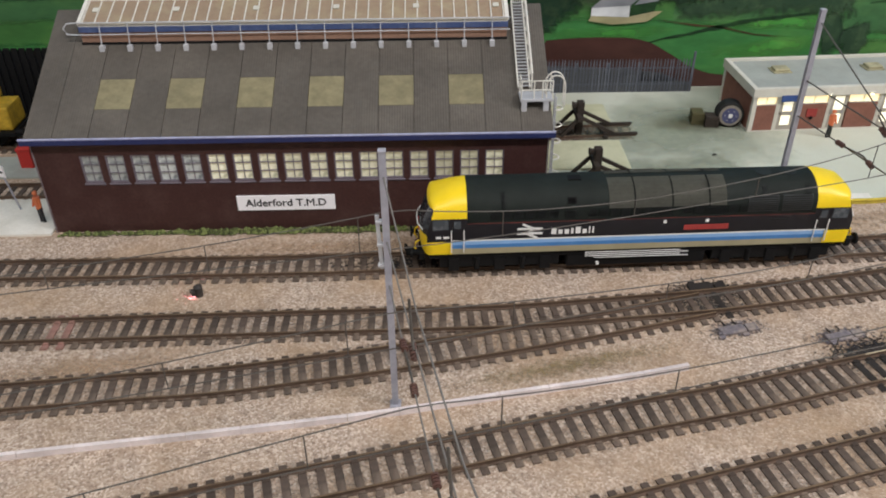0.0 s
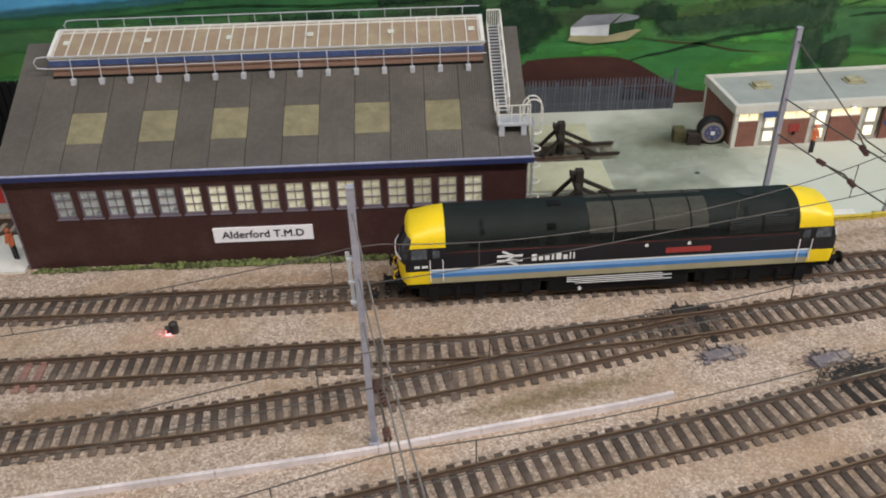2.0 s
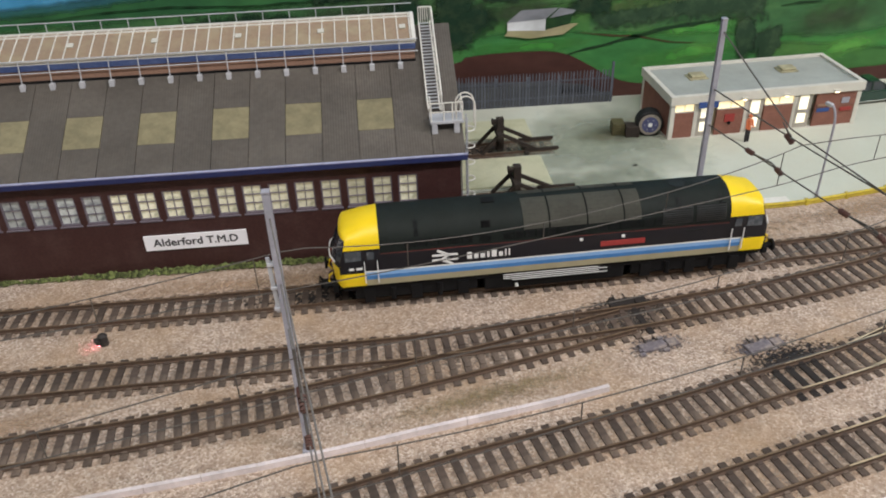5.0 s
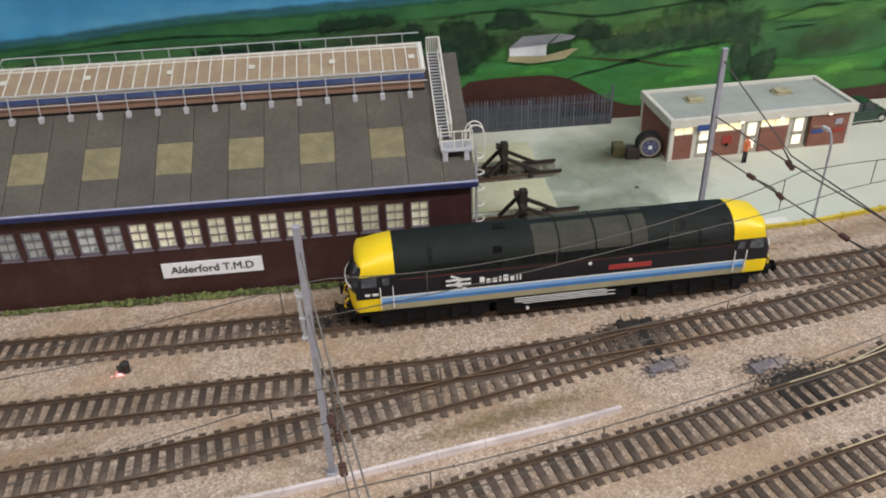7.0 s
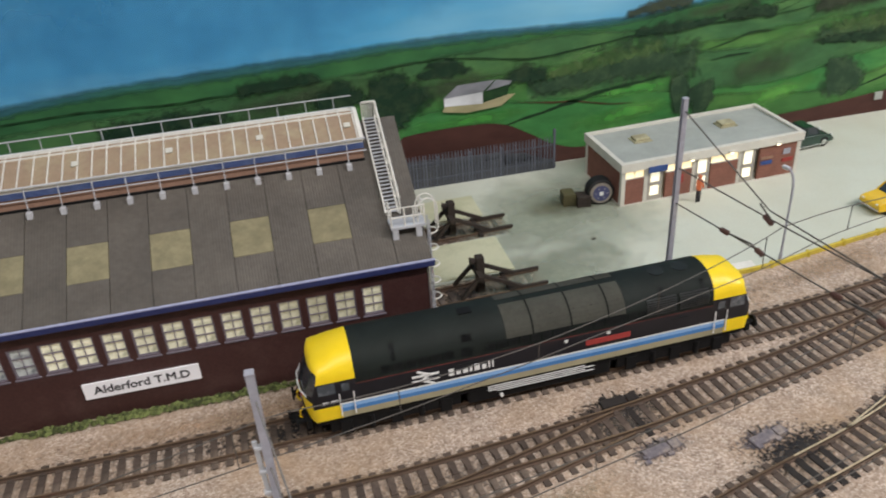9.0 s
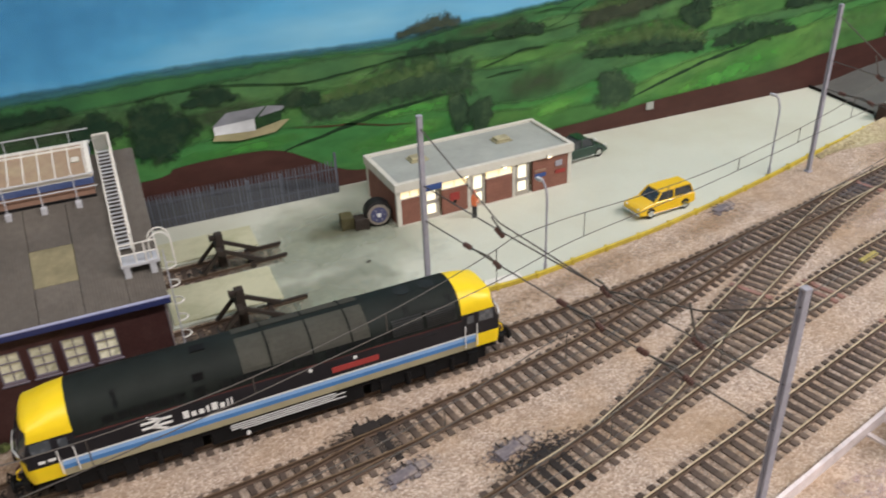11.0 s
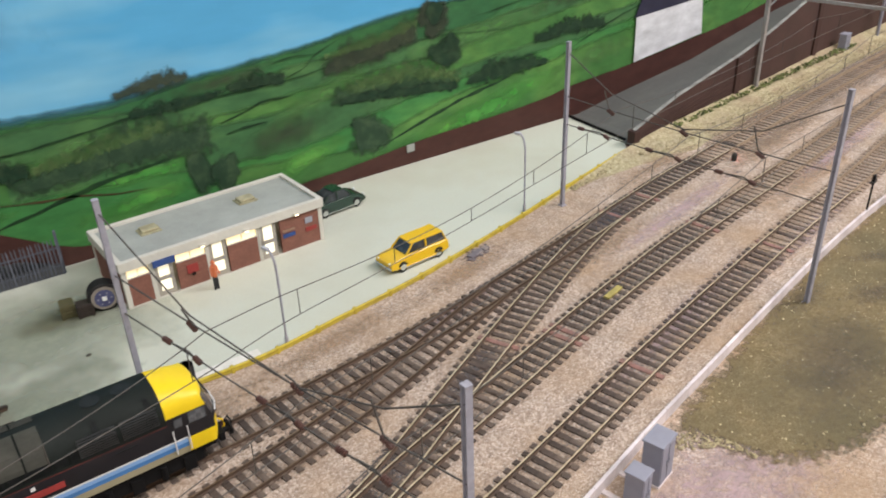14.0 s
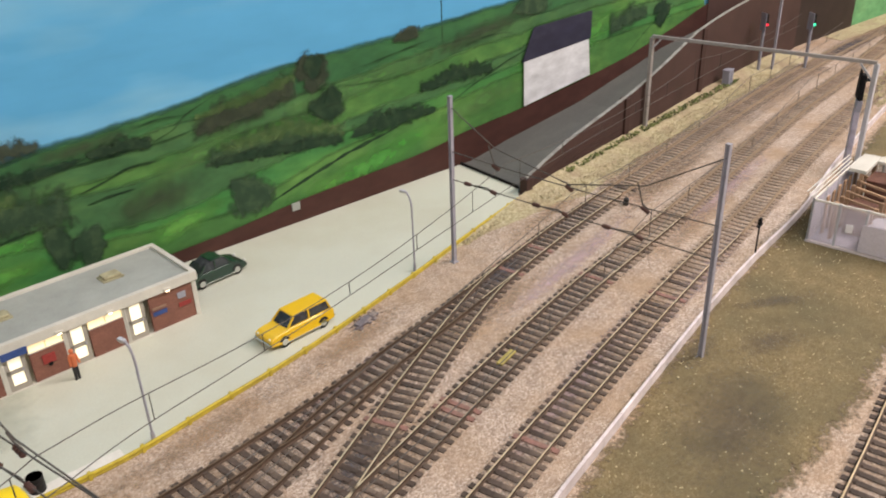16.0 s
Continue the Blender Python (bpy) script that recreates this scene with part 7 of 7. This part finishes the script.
for k, (x, y, rx, ry, rz, m) in enumerate([
    (150, 352, 40, 17, 8, OILDIRT), (222, 302, 42, 18, 14, OILDIRT), (159, 321, 26, 11, 10, GREYDIRT), (211, 314, 28, 11, 12, GREYDIRT), (148, 338, 30, 14, 12, OILDIRT),
    # the last row is a dark band along the track before the shed
    (300, 322, 60, 16, 20, GREYDIRT), (380, 358, 60, 14, 26, GREYDIRT), (470, 470, 24, 9, 14, GREYDIRT), (590, 452, 60, 16, 14, GREYDIRT), (20, 388, 130, 13, 2, OILDIRT),
]):
    dirt_shade_patch(x, y, rx, ry, rz, m, "dark oily ballast round the turnout, dark band along the shed track" if m is OILDIRT else "grey dirt stain on the ballast near the turnout", 0.42 + 0.012 * k)
for k, (x, y, rx, ry, rz) in enumerate([(200, 415, 110, 20, 6), (330, 436, 90, 16, 10), (-60, 405, 120, 14, 1), (450, 455, 80, 14, 14), (-180, 300, 90, 12, 8), (560, 420, 70, 14, 16), (700, 500, 120, 14, 12), (830, 470, 150, 22, 11), (780, 400, 150, 16, 11), (900, 530, 160, 20, 11), (70, 296, 80, 9.5, 13)]):
    dirt_shade_patch(x, y, rx, ry, rz, RUSTDIRT if x > 100 or y > 299 else OLIVEDIRT, "rusty brown bloom on the ballast beside the track", 0.40 - 0.01 * k)

for k, (x, y, rx, ry, rz) in enumerate([(400, 205, 170, 50, 14), (300, 170, 160, 60, 14), (520, 322, 150, 12, 15), (700, 345, 160, 12, 12), (640, 425, 150, 13, 12), (860, 420, 160, 14, 11), (420, 420, 90, 9, 16)]):
    dirt_shade_patch(x, y, rx, ry, rz, PINKDIRT, "pinkish bloom on the ballast", 0.30 + 0.01 * k)
SMUDGE = soften(shader("bluish_smudge", (0.085, 0.075, 0.072), 0.85, grain=0.4, grain_mm=1.6, stain=0.4, stain_mm=14), 3.0, 0.7, 0.38, 0.8)
dirt_shade_patch(552, 236, 80, 38, 20, SMUDGE, "dark bluish smudge on the brown earth", 1.75)
dirt_shade_patch(640, 262, 36, 16, -20, SMUDGE, "dark bluish smudge on the brown earth", 1.8)
dirt_shade_patch(690, 285, 46, 10, -30, SMUDGE, "dark bluish smudge on the brown earth", 1.85)
dirt_shade_patch(600, 288, 30, 12, 10, SMUDGE, "dark bluish smudge on the brown earth", 1.9)

# green-grey patches put the shade on the yard's shed side into its colour
YARDSHADE = soften(shader("green_grey_painted_shade", (0.27, 0.30, 0.225), 0.85, grain=0.1, grain_mm=3, stain=0.2, stain_mm=30), 40.0, 0.8, 0.85, 0.35)
CRATESHADE = soften(shader("olive_painted_shade", (0.15, 0.145, 0.085), 0.85, grain=0.2, grain_mm=3, stain=0.3, stain_mm=18), 14.0, 0.8, 0.6, 0.4)
dirt_shade_patch(190, 555, 105, 92, 0, YARDSHADE, "faint green-grey shade painted on the yard concrete", 1.62)
dirt_shade_patch(168, 480, 75, 44, 0, YARDSHADE, "faint green-grey shade painted on the yard concrete", 1.68)
# contact shade round crate and wheel, painted as an olive patch
dirt_shade_patch(198, 566, 40, 20, 0, CRATESHADE, "dark olive shade painted on the yard round the crate and wheel", 1.80)
dirt_shade_patch(214, 574, 34, 22, 0, YARDSHADE, "faint green-grey shade painted on the yard concrete", 1.74)
for k, y in enumerate((478, 556)):
    dirt_shade_patch(112, y, 55, 20, 1, OILDIRT, "dark oily dirt between the rails of a shed road", 0.45)


def bed_dirt(line, lo, hi, label, lift, wide=1.0):
    bm = B()
    e = bm.verts.layers.float.new("edge")
    pts = [p for p in curve_pts(line, 12.0) if lo < p.x < hi]
    prev = None
    for a, b in zip(pts, pts[1:]):
        d = (b - a).normalized()
        row = []
        for off, val in ((-19, -0.4), (-14, 0.5), (-6, 0.75), (6, 0.75), (14, 0.5), (19, -0.4)):
            v = bm.verts.new((a.x - d.y * off * wide, a.y + d.x * off * wide, lift))
            v[e] = val - (0.20 if a.x < 240 else 0.16) + 0.25 * noise.noise((a.x / 45, a.y / 45, off)) + 0.15 * min(1.0, max(0.0, (a.x - 760) / 300))
            row.append(v)
        if prev:
            for i in range(5):
                bm.faces.new((prev[i], row[i], row[i + 1], prev[i + 1]))
        prev = row
    return solid("ballast_stain", bm, BEDDIRT, label, "stain", kind="stuff")


for k, (line, lo, hi) in enumerate(((LINE_A, -330, 1350), (LINE_B, -330, 380), (LINE_C, -330, 100), (LINE_D, -330, 1350), (LINE_E, -330, 1350), (ROAD_1_R, 60, 160), (ROAD_2_R, 60, 160), (LINE_X, 300, 560), (LINE_G, 300, 1100))):
    bed_dirt(line, lo, hi, "grey-brown dirt between the sleepers of a track", 0.50 + 0.012 * k)
# dark grey patch over the ballast beyond the far signals
dirt_shade_patch(1470, 582, 150, 30, 4, GREYDIRT, "dark grey patch over the ballast at the far end", 0.75)
bed_dirt(LINE_A, 760, 1350, "brown dirt spread beside the far track", 0.34, 1.9)

pl = thing("yellow_plank", 506, 368.5, 1.2, 14, "short yellow-painted plank lying between the rails", "plank")
part("board", box(B(), -9, 9, -2.1, 2.1, 0, 1.4, None, 0.3), shader("faded_yellow_board", (0.42, 0.35, 0.11), 0.7, grain=0.2, grain_mm=3, stain=0.2, stain_mm=8), pl)
LAMPCASE = shader("worn_black_lamp_case", (0.030, 0.026, 0.024), 0.7, grain=0.3, grain_mm=1.5, stain=0.5, stain_mm=4, stain_colour=(0.09, 0.07, 0.06))
PINKGLOW = shader("pink_lamp_glow", (1.0, 0.4, 0.5), 0.4, emit=(1.0, 0.30, 0.46), power=90.0)
REDGLOW = shader("red_lamp_glow", (1.0, 0.15, 0.1), 0.4, emit=(1.0, 0.06, 0.05), power=45.0)


def ground_lamp(x, y, rz, m, label):
    t = thing("ground_signal", x, y, 0, rz, label, "ground signal", "ground signals")
    part("housing", rod(B(), (0, 0, 0), (0, 0, 6.0), 2.3, 14, 2.5), LAMPCASE, t)
    part("cap", rod(B(), (0, 0, 6.0), (0, 0, 7.2), 2.6, 14, 1.2), LAMPCASE, t)
    part("lens", rod(B(), (-2.3, 0, 2.9), (-2.9, 0, 2.5), 0.8, 10), m, t, "small glowing lens")
    part("hood", box(B(), -4.6, -1.8, -1.7, 1.7, 3.9, 4.4, None, 0.2), LAMPCASE, t)
    part("hood_side", box(B(), -4.0, -1.8, -1.9, -1.5, 1.6, 4.2, None, 0.1), LAMPCASE, t)
    return t


ground_lamp(-130, 359, 20, PINKGLOW, "black ground signal with a pink glow beside the track")
ground_lamp(113, 411, 20, REDGLOW, "black ground signal with a red glow beside the yard edge")
ground_lamp(757, 462, 200, REDGLOW, "black ground signal with a red glow between far tracks")
# small black signal on a thin post
ss = thing("post_signal", 738, 327.5, 0, 10, "small black signal head on a thin post", "signal")
part("post", rod(B(), (0, 0, 0), (0, 0, 34), 0.7, 8), BLACK, ss)
part("head", box(B(), -1.8, 1.8, -1.0, 1.0, 31, 36, None, 0.4), BLACK, ss)
part("shelf", box(B(), -4.0, 4.0, -1.4, 1.4, 29.8, 30.6), BLACK, ss)
part("side_lamp", box(B(), 2.4, 3.6, -0.8, 0.8, 30.6, 33.4, None, 0.3), BLACK, ss)

# ---- wire-sided compound at the layout's front ----
def upright(a, b, z0, z1, thick):
    """A thin upright panel between two points."""
    av, bv = Vector((*a, 0)), Vector((*b, 0))
    d = (bv - av).normalized()
    s = Vector((-d.y, d.x, 0)) * thick / 2
    return prism(B(), [(p.x, p.y) for p in (av + s, bv + s, bv - s, av - s)], z0, z1, "z")


def struts(a, b, z0, z1, pitch=2.3):
    """The ends of the crossing wires of a diamond mesh between two points, cut off at the panel's edges."""
    av, bv = Vector((*a, 0)), Vector((*b, 0))
    long, tall = (bv - av).length, z1 - z0
    d = (bv - av) / long
    for k in range(int(-tall / pitch), int(long / pitch) + 1):
        u = k * pitch
        lo, hi = max(0.0, u), min(long, u + tall)
        if hi - lo > 0.5:
            p, q = av + d * lo, av + d * hi
            yield (p.x, p.y, z0 + lo - u), (q.x, q.y, z0 + hi - u)
            yield (p.x, p.y, z1 - lo + u), (q.x, q.y, z1 - hi + u)


CASEPALE = shader("pale_lilac_case_paint", (0.56, 0.54, 0.60), 0.5, grain=0.05, grain_mm=2, stain=0.3, stain_mm=10)


def compound():
    t = thing("equipment_compound", 796, 314.5, 0.5, 7, "grey mesh-sided equipment compound with white top rails", "compound")
    W, D, H = 116.0, 80.0, 37.0
    mesh_back = shader("purple_grey_mesh_sheet", (0.60, 0.57, 0.66), 0.7, grain=0.12, grain_mm=2.5, stain=0.8, stain_mm=18, stain_colour=(0.44, 0.42, 0.50))
    wire = shader("pale_mesh_wire", (0.64, 0.60, 0.66), 0.5, grain=0.1, grain_mm=2)
    casebrown = shader("dark_brown_case_paint", (0.13, 0.060, 0.042), 0.7, grain=0.25, grain_mm=2, stain=0.4, stain_mm=8)
    timber = shader("tan_compound_timber", (0.36, 0.23, 0.14), 0.75, grain=0.2, grain_mm=3, per_object=0.25)
    part("base", box(B(), -1.5, W + 1.5, -D - 1.5, 1.5, -0.8, 2.6, None, 0.4), TROUGHMAT, t, "pale concrete base")
    part("compound_floor", box(B(), 1, W - 1, -D + 1, -1, 2.7, 3.2), mesh_back, t)
    for a, b in (((0, 0), (W, 0)), ((0, -D), (W, -D)), ((0, 0), (0, -D)), ((W, 0), (W, -D))):
        lattice = B()
        for u, v in struts(a, b, 2.8, H - 0.8):
            bar(lattice, u, v, 0.72, 0.3)
        part("wire_mesh", lattice, wire, t, "pale lilac-grey diamond wire mesh")
        part("top_rail", bar(B(), (*a, H), (*b, H), 1.3, 1.5), WHITE, t)
        n = 4
        av, bv = Vector((*a, 0)), Vector((*b, 0))
        for k in range(n + 1):
            p = av.lerp(bv, k / n)
            part("post", box(B(), p.x - 0.8, p.x + 0.8, p.y - 0.8, p.y + 0.8, 1, H + 1.2), PALEGREY, t)
    # barbed rails that lean out over the far side
    for k in range(3):
        part("leaning_rail", bar(B(), (-1 - 1.5 * k, 2 + 1.5 * k, H + 2 + 2.4 * k), (W - 18, 2 + 1.5 * k, H + 2 + 2.4 * k), 0.8, 0.8), WHITE, t)
    # timber frames and cases inside
    for x in (10, 24, 38, 52, 66, 80):
        for y in (-14, -40):
            part("timber_upright", box(B(), x - 1.4, x + 1.4, y - 1.6, y + 1.6, 3, 35 if y == -14 else 31, None, 0.3), timber, t)
        part("timber_plank", box(B(), x + 3.0, x + 8.5, -6.5, -5.2, 3.2, 36, None, 0.2), timber, t)
        part("timber_beam", bar(B(), (x, -15.8, 33.5), (x, -38.2, 30), 1.8, 1.8), timber, t)
    for x, y, sx, sy, h, m in ((38, -27, 24, 18, 24, casebrown), (84, -27, 24, 17, 33, casebrown), (16, -52, 18, 22, 22, CASEPALE), (70, -60, 24, 18, 22, CASEPALE)):
        u = part("equipment_case", box(B(), x - sx / 2, x + sx / 2, y - sy / 2, y + sy / 2, 3.2, h, None, 0.5), m, t)
        part("case_lid", box(B(), x - sx / 2 - 0.8, x + sx / 2 + 0.8, y - sy / 2 - 0.8, y + sy / 2 + 0.8, h, h + 1.6, None, 0.4), m, u)
    part("white_roof", box(B(), 67, 110, -18, -4, 40.5, 43.5, None, 0.5), CREAM, t, "white roof slab")
    part("white_roof", box(B(), 97, 112, -44, -18.1, 40.5, 43.3, None, 0.5), CREAM, t, "white roof slab")
    for x in (69, 107):
        part("roof_post", box(B(), x - 1.4, x + 1.4, -16, -13.2, 3, 40.5), timber, t)
    g = part("gate", upright((-1.2, -38), (-1.2, -58), 3.5, 26, 0.8), wire, t, "pale mesh gate")
    part("notice_plate", box(B(), -2.4, -1.7, -32, -27, 17, 24), SIGNWHITE, t, "small white notice plate")
    return t


compound()


# ---- portal gantry over the far tracks ----
GANTRYGREY = shader("weathered_gantry_grey", (0.33, 0.31, 0.29), 0.55, grain=0.12, grain_mm=2, stain=0.4, stain_mm=14, stain_colour=(0.22, 0.19, 0.16))
gn = thing("portal_gantry", label="pale grey steel portal gantry over the far tracks", category="gantry")
GA, GB = Vector((938, 571, 0)), Vector((974, 354, 0))
for p, m in ((GA, GANTRYGREY), (GB, PALEGREY)):
    part("leg", box(B(), p.x - 2.0, p.x + 2.0, p.y - 2.0, p.y + 2.0, 0, 104, None, 0.3), m, gn)
part("beam", bar(B(), GA + Vector((0, 0, 105)), GB + Vector((0, 0, 105)), 3.0, 3.2), GANTRYGREY, gn)
dv = (GB - GA).normalized()
part("brace", bar(B(), GB - dv * 14 + Vector((0, 0, 103)), GB + Vector((0, 0, 86)), 1.6, 1.6), PALEGREY, gn)
part("brace", bar(B(), GA + dv * 10 + Vector((0, 0, 103)), GA + Vector((0, 0, 92)), 1.6, 1.6), PALEGREY, gn)
SIGNALGREY = shader("lilac_grey_signal_paint", (0.40, 0.38, 0.47), 0.5, grain=0.08, grain_mm=2, stain=0.3, stain_mm=10)
sg = thing("colour_light_signal", GB.x - 10, GB.y + 6, 0, 30, "dark colour-light signal head beside the gantry leg", "signal")
part("post", box(B(), -4.2, 4.2, -2.5, 2.5, 0, 64, None, 0.5), SIGNALGREY, sg)
part("post_rib", box(B(), -0.8, 0.8, -3.1, -2.5, 2, 60, None, 0.2), SIGNALGREY, sg)
part("head", box(B(), -6, 6, -2.5, 2, 72, 96, None, 1.2), BLACK, sg)
part("backboard", prism(B(), [(-8, 74), (8, 74), (4, 100), (-4, 100)], 2.1, 3.0, "y"), BLACK, sg)
part("route_box", box(B(), -5, 5, -3, 2, 61, 71.5, None, 0.6), BOXGREY, sg)
part("hood", box(B(), -4, 4, -6, -2.4, 90, 91.2, None, 0.3), BLACK, sg)
REDSIGNAL = shader("red_signal_lens", (0.8, 0.03, 0.04), 0.3, emit=(1.0, 0.02, 0.05), power=1.6)
GREENSIGNAL = shader("green_signal_lens", (0.02, 0.6, 0.35), 0.3, emit=(0.02, 1.0, 0.50), power=1.2)
for x, y, m, h, lab in ((1248, 606, REDSIGNAL, 65, "far colour-light signal showing red"), (1311, 571, GREENSIGNAL, 60, "far colour-light signal showing green")):
    s2 = thing("colour_light_signal", x, y, 0, 60, lab, "signal")
    part("post", rod(B(), (0, 0, 0), (0, 0, h), 1.9, 8), BOXGREY, s2)
    part("ladder", box(B(), 3.0, 3.8, -0.4, 0.4, 0, h + 12), BOXGREY, s2)
    part("backboard", box(B(), -6.4, 6.4, 2.0, 2.8, h - 8, h + 15, None, 0.3), BOXGREY, s2)
    part("head", box(B(), -5, 5, -2, 2, h - 4, h + 14, None, 0.8), BLACK, s2)
    part("lens", rod(B(), (-5.2, 0, h), (-6.2, 0, h), 1.8, 14), m, s2, "glowing lens")
    part("lens", rod(B(), (-1.5, -2.1, h), (-1.5, -3.0, h), 1.8, 14), m, s2, "glowing lens")
mast(1270, 598, 112)

# green painted board that closes the far end
solid("wall_far_end", box(B(), 2040, 2046, -60, 640, -2, 300), paint("end_board_green", (0.042, 0.20, 0.032), (0.11, 0.31, 0.05), 50), "green painted end board beyond the far tracks", "board", kind="structure")
tuft_strip("foam_tufts", [(1180, 420), (1300, 440), (1420, 470)], 30, 500, 2.0, STRAWTUFT, "straw-coloured tufts beside the far tracks", 19, 0.0)


# ---- beyond the shed's west end ----
DULLYELLOW = shader("dull_shunter_yellow", (0.50, 0.32, 0.03), 0.6, grain=0.15, grain_mm=3, stain=0.4, stain_mm=12)


def shunter():
    t = thing("shunting_locomotive", -366, 557, 3.1, 0, "yellow and black model shunting locomotive at the shed", "locomotive")
    part("body", box(B(), -52, 40, -15, 15, 12, 44, None, 2.0), BODYBLACK, t)
    part("cab_end", box(B(), 40.2, 46, -15, 15, 12, 46, None, 1.5), DULLYELLOW, t, "dull yellow end")
    for k in range(4):
        part("chevron", bar(B(), (46.4, -13 + 7 * k, 14), (46.4, -8 + 7 * k, 30), 1.0, 2.6), BLACK, t)
    part("bonnet", box(B(), 46.2, 60, -12, 12, 12, 30, None, 2.0), DULLYELLOW, t, "dull yellow bonnet")
    part("roof", box(B(), -54, 48, -14, 14, 44.2, 50, None, 2.4), ROOFBLACK, t)
    part("running_plate", box(B(), -60, 62, -15.5, 15.5, 9, 12), BLACK, t)
    for x in (-40, -10, 20, 46):
        for s in (-1, 1):
            part("wheel", rod(B(), (x, s * 7.6, 7), (x, s * 10.2, 7), 7, 18), BLACK, t)
    for s in (-1, 1):
        part("buffer", rod(B(), (62, s * 11, 10.5), (67, s * 11, 10.5), 2.6, 12), BLACK, t)
    return t


shunter()
fb = thing("red_fire_bin", -287, 517, 0, 0, "small red bin standing beside the shed entrance", "bin")
part("body", box(B(), -4.5, 4.5, -4, 4, 0, 14, None, 0.6), RED, fb)
part("lid", box(B(), -5, 5, -4.5, 4.5, 14, 16, None, 0.6), RED, fb)
st = thing("warning_sign", -268, 455, 1.2, -25, "small white sign on a leaning thin post", "sign")
part("post", rod(B(), (0, 0, 0), (-6, 0, 24), 0.6, 8), STEELGREY, st)
part("plate", box(B(), -11, -3, -0.9, -0.2, 23, 31), SIGNWHITE, st)
part("bar", box(B(), -9.5, -4.5, -1.2, -0.9, 26, 27.4), SIGNBLACK, st)
